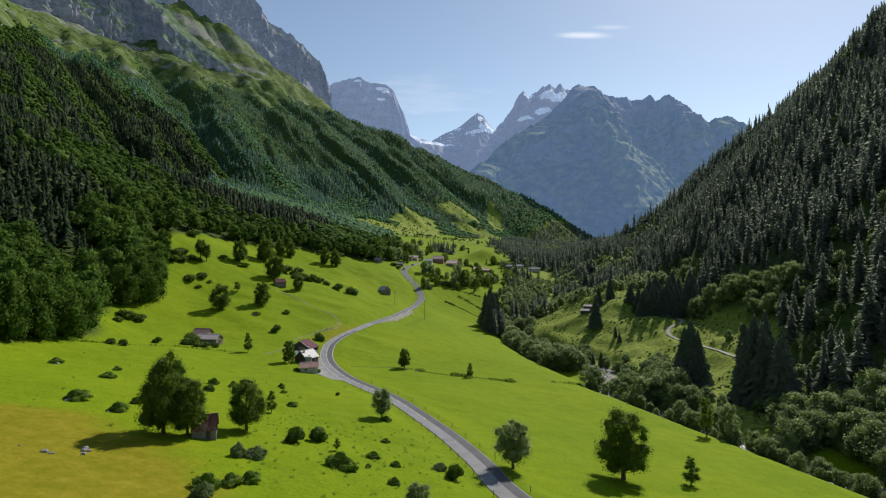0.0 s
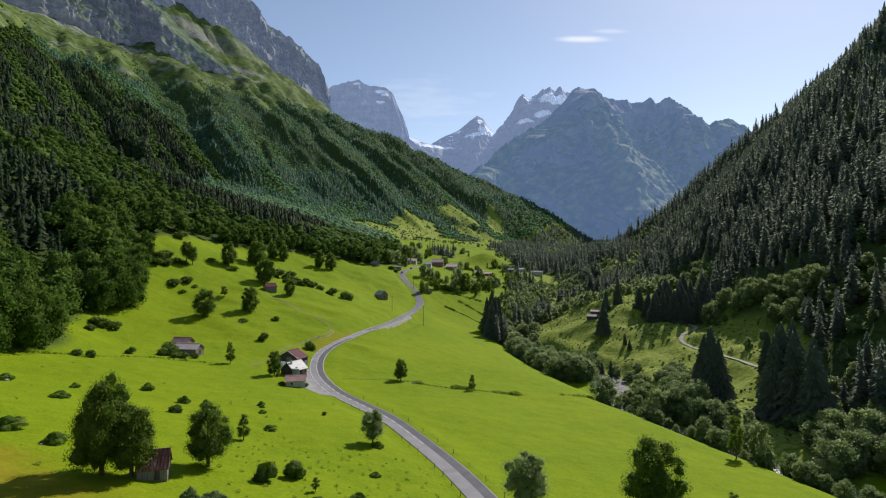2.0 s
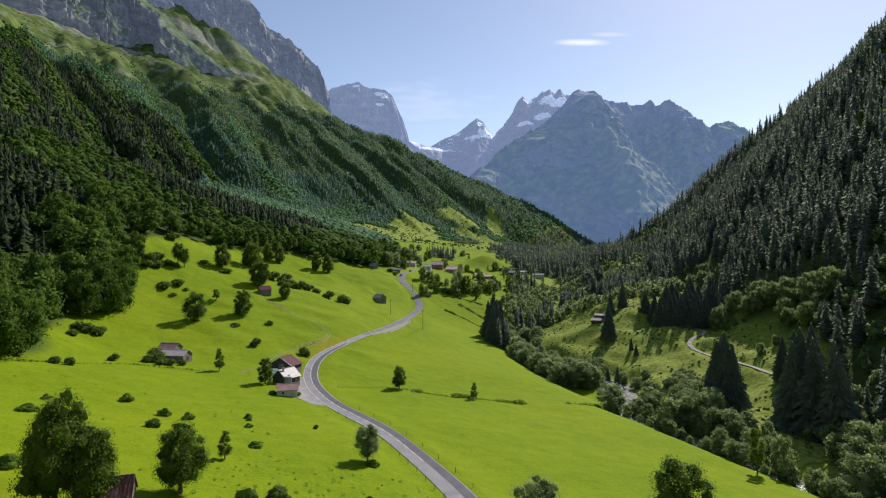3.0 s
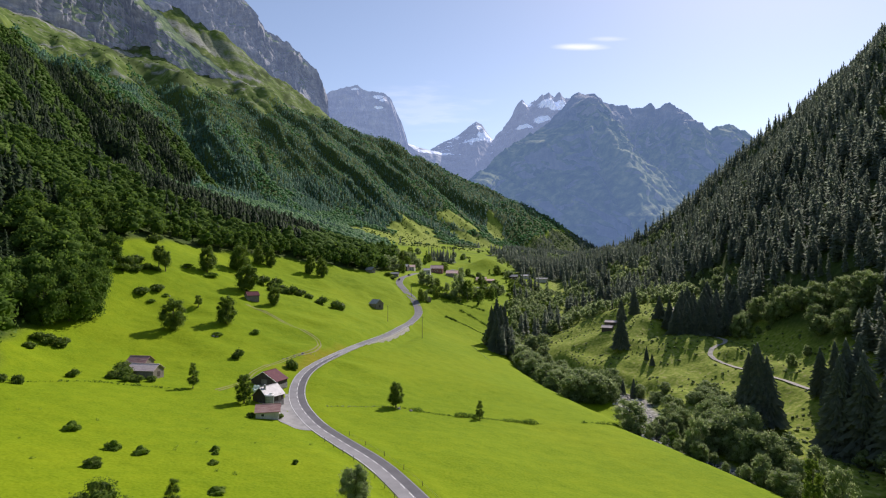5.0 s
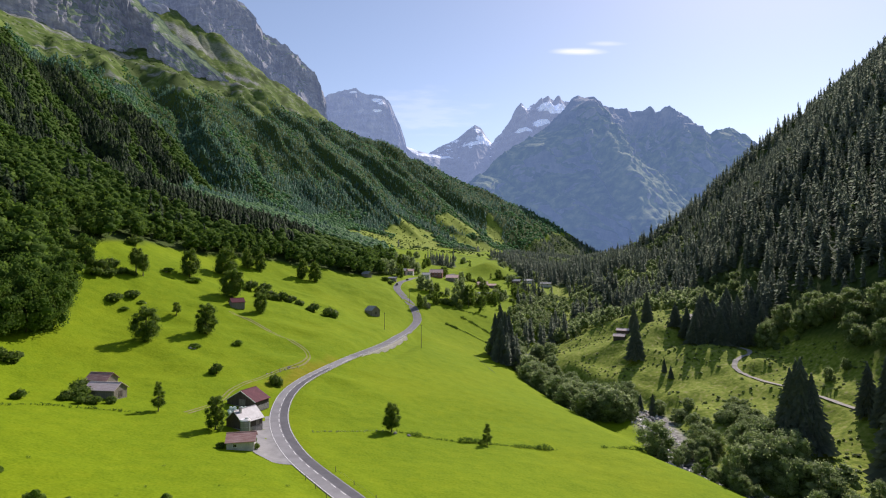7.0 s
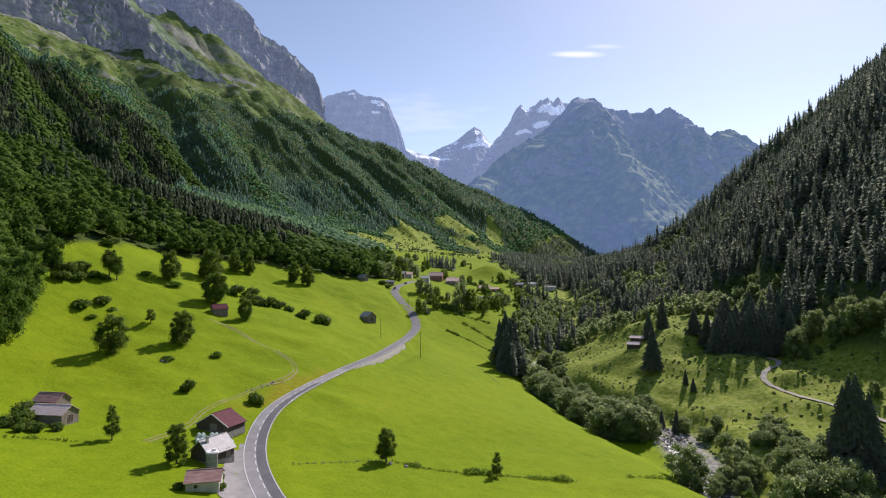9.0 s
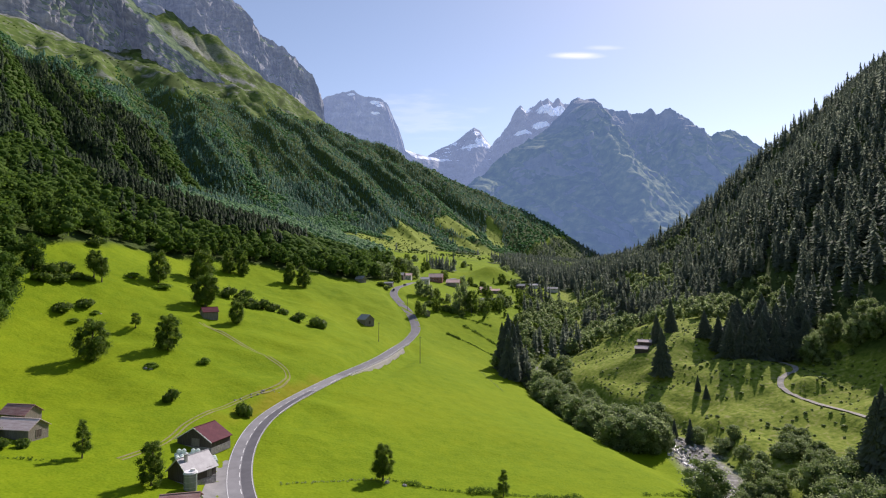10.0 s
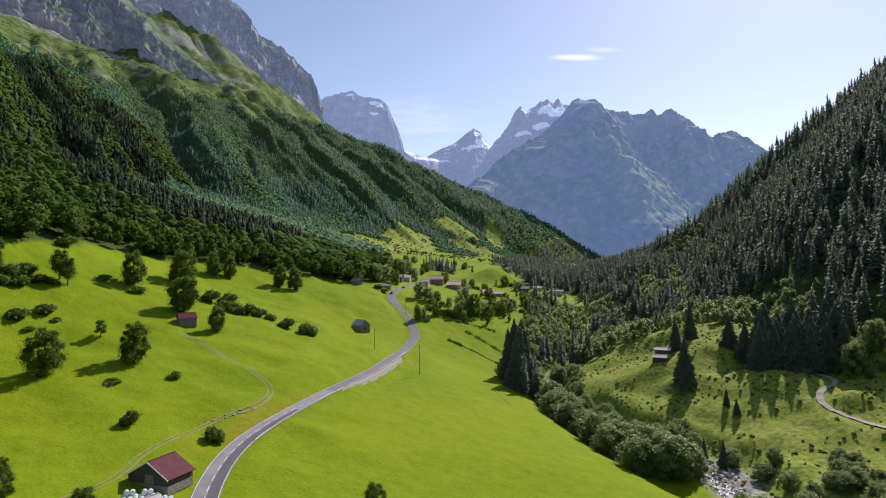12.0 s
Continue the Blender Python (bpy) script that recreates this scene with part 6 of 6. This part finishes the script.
# concrete silo at the corner of the farm building
SILO = (-60.2, 255.8)
root = new("silo")
root.matrix_basis = pose(SILO[0], SILO[1], float(ground_z(*SILO)[0]), 0, 0, 20)
bm = bmesh.new()
bmesh.ops.create_cone(bm, cap_ends=True, segments=24, radius1=1.4, radius2=1.4, depth=4.6, matrix=Matrix.Translation((0, 0, 1.3)))
me = bpy.data.meshes.new("shell")
bm.to_mesh(me)
bm.free()
me.materials.append(M_SILO)
part("shell", me, root)
bm = bmesh.new()
bmesh.ops.create_cone(bm, cap_ends=True, segments=24, radius1=1.58, radius2=1.4, depth=0.35, matrix=Matrix.Translation((0, 0, 3.78)))
bmesh.ops.create_cone(bm, cap_ends=True, segments=16, radius1=0.6, radius2=0.5, depth=0.5, matrix=Matrix.Translation((0.5, 0.2, 4.2)))
me = bpy.data.meshes.new("lid")
bm.to_mesh(me)
bm.free()
me.materials.append(M_WHITE)
part("lid", me, root, "white painted lid with a filling hatch")
part("pipe", solid([(1.3, -0.85, 1.8, 0.22, 0.22, 3.9)], M_WHITE, 0.03), root, "white down pipe")
for k in range(3):
    bm = bmesh.new()
    bmesh.ops.create_cone(bm, cap_ends=False, segments=24, radius1=1.43, radius2=1.43, depth=0.1, matrix=Matrix.Translation((0, 0, 0.6 + 1.2 * k)))
    me = bpy.data.meshes.new("hoop")
    bm.to_mesh(me)
    bm.free()
    me.materials.append(M_STEEL)
    part("hoop", me, root)
tagged(root, "grey-green concrete silo with a white lid beside the farm", "silo")

# wrapped bales
r_ = np.random.default_rng(5)
bm = bmesh.new()
bmesh.ops.create_cone(bm, cap_ends=True, segments=18, radius1=0.55, radius2=0.55, depth=1.1, matrix=Matrix.Rotation(radians(90), 4, "X") @ Matrix.Identity(4))
bmesh.ops.bevel(bm, geom=bm.edges[:], offset=0.09, segments=2, affect="EDGES", clamp_overlap=True)
bale_mesh = bpy.data.meshes.new("bale")
bm.to_mesh(bale_mesh)
bm.free()
bale_mesh.materials.append(M_WRAP)
for i in range(9):
    for row in range(3):
        for tier in range(2):
            if tier and (i > 5 or row > 0 or i % 3 == 2):
                continue
            s = (i + 0.5 * tier) * 1.14 - 4.6
            x, y = -67.6 + 0.87 * s + 0.5 * row * 1.2, 276.2 + 0.5 * s - 0.87 * row * 1.2
            ob = new("hay_bale", bale_mesh)
            ob.matrix_basis = pose(x, y, float(ground_z(x, y)[0]) + 0.5 + tier * 0.95, 0, 0, 30 + r_.uniform(-5, 5))
            tagged(ob, "round silage bale wrapped in pale green plastic film", "bale", "stacked bales beside the barn")

# village
VILLAGE = "houses of the village"
LOWER_HOUSES = (
    ("house", -6.4, 725, 86, 10, 14, 4.8, 8.4, M_REDWOOD, M_TILE, "large village house with red-brown boarded walls and a pale tiled roof", 4),
    ("house", 11.4, 715, 80, 11, 13, 3.4, 6.4, M_GREYWOOD, M_TILE, "village house with boarded walls and a weathered tile roof", 3),
    ("house", 43.0, 694, 84, 11, 11, 3.2, 6.0, M_REDWOOD, M_TILE, "timber village house with a red-brown roof", 3),
    ("house", 53.5, 703, 84, 7, 9, 2.8, 4.4, M_GREYWOOD, M_TILE, "low annexe with a weathered sheet roof", 2),
    ("stable", 44, 646, 84, 6, 18, 1.9, 3.1, M_PLASTER, M_SLATE, "long low stable with a grey roof", 0),
    ("house", 87.6, 755, 70, 8, 9, 3.6, 5.8, M_WOOD, M_SLATE, "dark timber house at the wood's edge", 2),
    ("house", 103.6, 770, 85, 6, 9, 3.0, 4.6, M_PLASTER, M_ZINC, "small white building with a low pale roof", 1),
    ("house", 122, 762, 85, 6, 14, 3.0, 4.4, M_PLASTER, M_SLATE, "long low white building", 2))
ROADSIDE_HOUSES = (
    ("house", -44, 692, 80, 9, 12, 4.2, 6.6, M_WOOD, M_SLATE, "dark timber house behind trees by the road", 3),
    ("house", -17, 688, 84, 8, 8, 4.0, 6.0, M_PLASTER, M_ZINC, "white village house with a grey roof", 3),
    ("house", -36, 712, 84, 8, 9, 4.4, 6.6, M_PLASTER, M_TILE, "white village house with a brown roof", 3),
    ("hut", -46.5, 616, 80, 3.6, 7, 1.8, 2.8, M_GREYWOOD, M_ZINC, "low shed with a pale roof by the road", 0),
    ("hut", -68, 596, 60, 5, 7, 2.6, 4.8, M_GREYWOOD, M_SLATE, "weathered hay hut at the wood's edge", 0),
    ("hut", -12, 549, 10, 3, 3.4, 2.4, 3.8, M_GREYWOOD, M_SLATE, "small board hut beneath roadside trees", 0))
for name, x, y, turn, w, l, eave, ridge, wall, roof, label, wins in LOWER_HOUSES + ROADSIDE_HOUSES:
    wl_list = [("w", (k - (wins - 1) / 2) * l / max(1, wins) * 0.9, zc, 1.1, 1.3) for k in range(wins) for zc in ([1.8, 4.6] if eave > 4.4 else [1.8])]
    b_ = building(name, x, y, turn, w, l, eave, ridge, wall, roof, label, "house" if name == "house" else "hut", over=0.6, ribs=0, windows=wl_list, chimney=(1.2, 1.5, 1.2) if name == "house" and eave > 3.9 else None)
    b_["group"] = VILLAGE if name == "house" else "huts"

# ---- road furniture ----
def offset_line(line, zs, off, start, stop, step):
    d = np.gradient(line[:, :2], axis=0)
    nrm = np.stack([d[:, 1], -d[:, 0]], 1) / np.hypot(d[:, 0], d[:, 1])[:, None]
    p = line[:, :2] + nrm * off
    s = np.concatenate([[0], np.cumsum(np.hypot(*np.diff(p, axis=0).T))])
    q = np.arange(start, min(stop, s[-1]), step)
    return np.stack([np.interp(q, s, p[:, 0]), np.interp(q, s, p[:, 1]), np.interp(q, s, zs)], 1), np.degrees(np.arctan2(np.interp(q, s, d[:, 1]), np.interp(q, s, d[:, 0])))


fine = spline(np.column_stack([ROAD, ROAD_Z]), 0.5)


def stripe(off, wd, s0, s1, lift=0.009):
    a = fine[int(s0 / 0.5):int(s1 / 0.5) + 1]
    v, f = ribbon(a[:, :2], a[:, 2], [off - wd / 2, off + wd / 2], [0.2 - 0.06 * abs(off - wd / 2) / 3.1 + lift, 0.2 - 0.06 * abs(off + wd / 2) / 3.1 + lift])
    return v, f


total = 0.5 * (len(fine) - 1)
FROM = 0.5 * int(np.argmin(np.abs(fine[:, 1] - 70)))      # where the flight first sees the road
v, f = stripe(-2.9, 0.14, FROM + 140, FROM + 420)
part("edge_line", mesh_of("edge_line", v, f, [M_WHITE]), road, "white edge line")
v, f = stripe(2.9, 0.10, FROM + 185, FROM + 420)
part("edge_line", mesh_of("edge_line", v, f, [M_WHITE]), road, "white edge line")
v, f = stripe(1.55, 2.45, FROM + 4, FROM + 296, 0.005)
part("tar_strip", mesh_of("tar_strip", v, f, [M_NEWTAR]), road, "newer dark asphalt lane")
for side in (-1.4, 1.4):
    v, f = stripe(side, 2.72, FROM + 322, total - 2, 0.005)
    part("resurfaced_lane", mesh_of("resurfaced_lane", v, f, [M_MIDTAR]), road, "smooth darker grey asphalt")
s = FROM + 118
while s < FROM + 300:
    v, f = stripe(0.0, 0.17, s, s + 3.0)
    part("lane_dash", mesh_of("lane_dash", v, f, [M_WHITE]), road)
    s += 5.5


def post_mesh(h, a):
    return solid([(0, 0, h / 2 - 0.2, a, a, h + 0.4)], M_POST, 0.02)


POSTS = [post_mesh(1.25, 0.13), post_mesh(1.1, 0.12), post_mesh(1.4, 0.12)]


def fence(label, off, s0, s1, step, seed):
    r = np.random.default_rng(seed)
    pts, _ = offset_line(ROAD, ROAD_Z, off, FROM + s0, FROM + s1, step)
    root = new("fence")
    for i, (x, y, z) in enumerate(pts):
        z = float(ground_z(x, y)[0])
        part("post", POSTS[i % 3], root, "", pose(x, y, z, r.uniform(-5, 5), r.uniform(-5, 5), r.uniform(0, 90)))
    w = np.column_stack([pts[:, :2], ground_z(pts[:, 0], pts[:, 1])])
    for hh in (0.55, 0.95):
        v, f = tube(w + np.array([0, 0, hh]), np.full(len(w), 0.012), 4)
        part("wire", mesh_of("wire", v, f, [M_STEEL]), root)
    return tagged(root, label, "fence")


fence("wire fence on grey wooden posts along the road", 4.4, 20, 175, 11.0, 1)
fence("wire fence on grey wooden posts below the road", -4.0, 20, 172, 6.5, 2)

# kerbside railing and stone retaining wall on the outer side of the bend
pts, ang = offset_line(ROAD, ROAD_Z, 3.75, FROM + 262, FROM + 420, 3.0)
rail = new("guard_rail")
for x, y, z in pts:
    part("post", solid([(0, 0, 0.35, 0.09, 0.09, 1.3)], M_STEEL, 0.01), rail, "", pose(x, y, z))
v, f = tube(pts + np.array([0, 0, 0.95]), np.full(len(pts), 0.05), 6)
part("rail", mesh_of("rail", v, f, [M_STEEL]), rail)
tagged(rail, "thin steel railing on the outer edge of the road", "railing")
pts, ang = offset_line(ROAD, ROAD_Z, 4.2, FROM + 322, FROM + 402, 1.1)
wall_ = tagged(new("retaining_wall"), "pale stone retaining wall below the road", "wall")
r_ = np.random.default_rng(8)
stone_meshes = [solid([(0, 0, 0, 1.12, 0.7, 0.42)], M_DRYWALL, 0.06), solid([(0, 0, 0, 1.0, 0.8, 0.38)], M_DRYWALL, 0.08), solid([(0, 0, 0, 1.2, 0.66, 0.45)], M_DRYWALL, 0.05)]
for i, ((x, y, z), a) in enumerate(zip(pts, ang)):
    for k in range(6):
        out_ = 0.14 * (5 - k) + r_.uniform(-0.05, 0.05)
        part("stone", stone_meshes[int(r_.integers(3))], wall_, "", pose(x + out_ * math.sin(radians(a)), y - out_ * math.cos(radians(a)), z - 2.15 + 0.42 * k, r_.uniform(-3, 3), r_.uniform(-3, 3), a + r_.uniform(-4, 4)))

# yard by the farm, farm track, gravel way
m_ = (ROAD[:, 1] > 236) & (ROAD[:, 1] < 280)
d_ = np.gradient(ROAD, axis=0)[m_]
edge_r = ROAD[m_] - np.stack([d_[:, 1], -d_[:, 0]], 1) / np.hypot(d_[:, 0], d_[:, 1])[:, None] * 3.0
edge_l = np.stack([np.minimum(along(edge_r[:, 1], [(236, -47.0), (240, -52.6), (246, -53.5), (256, -57.6), (268, -60.4), (276, -61.2), (280, -60.6)]), edge_r[:, 0] - 0.05), edge_r[:, 1]], 1)
cols_ = np.linspace(0, 1, 6)[None, :, None]
yp = edge_l[:, None] * (1 - cols_) + edge_r[:, None] * cols_
yz = ground_z(yp[..., 0].ravel(), yp[..., 1].ravel()) + 0.11
tagged(new("yard", mesh_of("yard", np.column_stack([yp.reshape(-1, 2), yz]), grid_faces(len(edge_r), 6), [M_YARD], shade_smooth=True)),
       "worn asphalt yard between the farm and the road", "yard", kind="structure")


def way(name, line, half, mat, label, lift, wobble=0.25):
    n = len(line)
    k = np.arange(n)
    d = np.gradient(line[:, :2], axis=0)
    nrm = np.stack([d[:, 1], -d[:, 0]], 1) / np.hypot(d[:, 0], d[:, 1])[:, None]
    offs = np.stack([-half * (1 + wobble * vnoise(k / 3, k * 0, 91)), -half * 0.4 + 0 * k, half * 0.4 + 0 * k, half * (1 + wobble * vnoise(k / 3, k * 0, 92))], 1)
    p = line[:, None, :2] + nrm[:, None] * offs[..., None]
    z = ground_z(p[..., 0].ravel(), p[..., 1].ravel()) + lift
    me_ = mesh_of(name, np.column_stack([p.reshape(-1, 2), z]), grid_faces(n, 4), [mat], shade_smooth=True)
    return tagged(new(name, me_), label, "track", kind="structure")


way("gravel_way", spline(TRACK, 1.5), 1.3, M_GRAVEL, "pale gravel way winding up the rough pasture", 0.4)
FARM_TRACK = spline([(-83, 268), (-79.4, 280), (-78.6, 299), (-73.0, 324), (-66.1, 337), (-63.6, 349), (-66.8, 361), (-77.1, 370), (-90, 378), (-104, 386), (-116, 393)], 1.5)
for off in (-0.75, 0.75):
    d = np.gradient(FARM_TRACK, axis=0)
    nrm = np.stack([d[:, 1], -d[:, 0]], 1) / np.hypot(d[:, 0], d[:, 1])[:, None]
    way("track", FARM_TRACK + nrm * off, 0.32, M_DIRT, "trodden wheel track across the meadow", 0.07, 0.5)

# hedges and walls of turf in the meadow
def hedge(points, h, per, seed, label, mat, wide=0.8, name="hedge"):
    r = np.random.default_rng(seed)
    ln = spline(points, 0.8)
    n = len(ln)
    x, y = ln[:, 0] + r.normal(size=n) * 0.25, ln[:, 1] + r.normal(size=n) * 0.25
    size = h * (0.55 + 0.45 * vnoise(np.arange(n) / 4, np.zeros(n), seed) + r.uniform(-0.15, 0.15, n))
    size = np.clip(size, (0.3 if h > 1 else 0.7) * h, None)
    c = np.stack([x, y, ground_z(x, y) + size * 0.4], 1)
    v, f = leaves(r, c, size * wide, n * per, 0.2 if h > 1 else 0.12, 0.3)
    return tagged(new(name, mesh_of(name, v, f, [mat])), label, "hedge")


hedge([(-17.0, 277.8), (-6.5, 276.2), (12.6, 278.4), (38.1, 283.9)], 1.9, 44, 1, "low dark hedge across the mown meadow", M_LEAF)
hedge([(56, 292), (62, 294), (72, 297)], 1.6, 26, 2, "low hedge near the stream bank", M_LEAF)
hedge([(-42.6, 265.5), (-30, 272), (-17.5, 278)], 0.55, 26, 3, "thin line of unmown grass across the meadow", M_LEAF2)
hedge([(-152.3, 198.5), (-146.0, 216.9), (-136.7, 237.8), (-121.2, 254.3), (-106, 258.5), (-90.8, 261.0)], 1.1, 16, 4, "low overgrown wall line along the field edge", M_LEAF)
hedge([(2.6, 525), (10, 522), (18.5, 518), (27, 512), (35.5, 506), (46, 497)], 1.7, 70, 5, "dark shrubby terrace edge in the meadow", M_LEAF)
hedge([(3.3, 560), (12, 562), (20, 562), (36.6, 560)], 1.5, 60, 8, "shrubby terrace edge below the gardens", M_LEAF)
hedge([(20.5, 452), (25, 436), (29.5, 420)], 0.8, 16, 9, "rough grass along the brow of the bank", M_LEAF2)
hedge([(14, 548), (22, 543), (28.7, 538), (38, 530)], 1.6, 64, 6, "dark shrubby terrace edge in the meadow", M_LEAF)
hedge([(-6, 590), (14, 586), (36, 575)], 2.4, 20, 7, "hedge below the village gardens", M_LEAF)

# stones
def boulder(seed):
    bm = bmesh.new()
    bmesh.ops.create_icosphere(bm, subdivisions=2, radius=1.0)
    for q in bm.verts:
        n_ = 1 + 0.35 * noise.noise(q.co * 1.4 + Vector((seed * 3.1, 0, 0)))
        q.co = Vector((q.co.x * n_, q.co.y * n_ * 0.8, q.co.z * n_ * 0.6))
    me_ = bpy.data.meshes.new("boulder")
    bm.to_mesh(me_)
    bm.free()
    me_.materials.append(M_STONE)
    return me_


ROCKS = [boulder(k) for k in range(4)]
r_ = np.random.default_rng(31)
for x, y, n_, sz in ((-64.8, 104.0, 4, 0.8), (-68.4, 101.1, 2, 0.6), (-126.0, 185.6, 4, 0.9), (-88.0, 136.6, 4, 0.8), (-102, 172.5, 2, 0.7), (-75, 132, 2, 0.6), (-39, 94, 3, 0.6), (-75.4, 101.4, 1, 0.5), (-152, 374, 3, 0.8), (-163, 420, 3, 1.0),
                     (-70.4, 328.4, 4, 0.5), (-67.6, 332.4, 4, 0.5), (-64.4, 337.4, 3, 0.5), (-72.8, 324.6, 2, 0.45), (-110, 336, 2, 0.7), (-17, 275, 1, 0.8), (-13, 276, 1, 0.7)):
    for _ in range(n_):
        a, b = x + r_.normal() * 1.1, y + r_.normal() * 0.8
        ob = new("boulder", ROCKS[int(r_.integers(4))])
        s = sz * r_.uniform(0.5, 1.2)
        ob.matrix_basis = pose(a, b, float(ground_z(a, b)[0]) + 0.1 * s, 0, 0, r_.uniform(0, 360)) @ Matrix.Diagonal((s, s, s, 1))
        tagged(ob, "grey weathered boulder lying in the meadow", "boulder", "boulders in the meadow")

# poles
for x, y, h in ((-38.2, 453.0, 11.0), (-13.7, 427.0, 14.0), (-27, 548, 10.0), (22, 575, 9.0)):
    z = float(ground_z(x, y)[0])
    root = new("power_pole")
    root.matrix_basis = pose(x, y, z, 0, 0, 20)
    v, f = tube([(0, 0, -1), (0, 0, h * 0.5), (0, 0, h)], [0.17, 0.14, 0.11], 8)
    part("pole", mesh_of("pole", v, f, [M_POST], shade_smooth=True), root)
    part("crossarm", solid([(0, 0, h - 0.5, 1.5, 0.12, 0.12)], M_POST, 0.01), root)
    for k in (-0.6, 0.6):
        part("insulator", solid([(k, 0, h - 0.34, 0.1, 0.1, 0.2)], M_WHITE, 0.02), root)
    tagged(root, "tall wooden power pole in the meadow", "pole", "power poles")


def car(x, y, turn, paint, label):
    z = float(np.interp(y, ROAD[:, 1], ROAD_Z)) + 0.2
    root = new("car")
    root.matrix_basis = pose(x, y, z, 0, 0, turn)
    bm = bmesh.new()
    prof = [(-2.1, 0.3), (-2.15, 0.8), (-1.9, 1.0), (-1.5, 1.45), (0.3, 1.5), (1.0, 1.02), (1.95, 0.85), (2.1, 0.6), (2.1, 0.3)]
    for sgn in (-1, 1):
        bm.faces.new([bm.verts.new((sgn * (0.86 if zz < 1.1 else 0.7), yy, zz)) for yy, zz in prof][::sgn])
    bmesh.ops.bridge_loops(bm, edges=bm.edges[:])
    bmesh.ops.recalc_face_normals(bm, faces=bm.faces[:])
    me_ = bpy.data.meshes.new("body")
    bm.to_mesh(me_)
    bm.free()
    me_.materials.append(paint)
    part("body", me_, root)
    part("windscreen", solid([(0, 0.68, 1.27, 1.3, 0.5, 0.34)], M_GLASS, 0.08), root)
    part("rear_window", solid([(0, -1.68, 1.24, 1.3, 0.3, 0.3)], M_GLASS, 0.06), root)
    for sx_ in (-0.8, 0.8):
        for sy_ in (-1.3, 1.3):
            bm = bmesh.new()
            bmesh.ops.create_cone(bm, cap_ends=True, segments=16, radius1=0.32, radius2=0.32, depth=0.2, matrix=Matrix.Rotation(radians(90), 4, "Y"))
            me_ = bpy.data.meshes.new("wheel")
            bm.to_mesh(me_)
            bm.free()
            me_.materials.append(M_TYRE)
            part("wheel", me_, root, "", pose(sx_, sy_, 0.32))
    return tagged(root, label, "car")


car(-41.0, 598.0, 4, M_CAR, "dark car on the valley road near the village")
car(-33.5, 628.0, -12, M_CAR, "dark car on the valley road by the village")

# shrubs and stones of the rough pasture: too many to count
x, y, q = scatter(70, 200, 225, 520, 2.6, 61)
off = x - along(y, RIVER_X)
td, _ = nearest(x, y, TRACK)
keep = (off > 12) & (wood_right(x, y) < 0) & (td > 3) & (q * 0.5 + 0.5 * vnoise(x / 22, y / 22, 62) > 0.42)
x, y, q = x[keep], y[keep], q[keep]
r_ = np.random.default_rng(62)
rng = np.random.default_rng(63)
plant("shrubs", [broad_pattern(26, k, 0.13, 2, 1) for k in (31, 32, 33)], x, y, 0.4 + 1.6 * q ** 4, M_LEAF2, "low pale green shrubs and ferns over the rough pasture", 1.7, 0.34)

# stones of the stream bed: too many to count
x, y, q = scatter(40, 190, 120, 520, 1.5, 81)
off = np.abs(x - along(y, RIVER_X) - along(y, BED))
keep = (off < np.where(y < 285, 4.2, 7.5)) & (off > 1.5 - 3 * q) & (q > 0.35)
x, y, q = x[keep], y[keep], q[keep]
rng = np.random.default_rng(82)
plant("stream_stones", [blob(rng, np.array([0, 0, 0.4]), 0.55, 1) for _ in range(4)], x, y, 0.3 + 1.3 * q ** 6, M_DRYWALL, "pale stones and boulders in the stream bed", 1.3, 0.25)

# tussocks left by the mower: too many to count
x, y, q = scatter(-48, 4, 92, 165, 3.1, 71)
x2, y2, q2 = scatter(-130, -30, 110, 240, 12.0, 72)
x, y, q = np.concatenate([x, x2]), np.concatenate([y, y2]), np.concatenate([q, q2])
rd, _ = nearest(x, y, ROAD)
keep = (rd > 5.5) & (q + 0.6 * vnoise(x / 12, y / 12, 73) > 0.5) & (along(y, RIVER_X) - x > 25)
x, y, q = x[keep], y[keep], q[keep]
size = 0.16 + 0.34 * q ** 2
c = np.stack([x, y, ground_z(x, y) + size * 0.3], 1)
v, f = leaves(np.random.default_rng(74), c, size * 1.3, len(x) * 26, 0.13, 0.2)
tagged(new("tussocks", mesh_of("tussocks", v, f, [M_SCRUB])), "dark grass tussocks in the unmown meadow", "grass", kind="stuff")
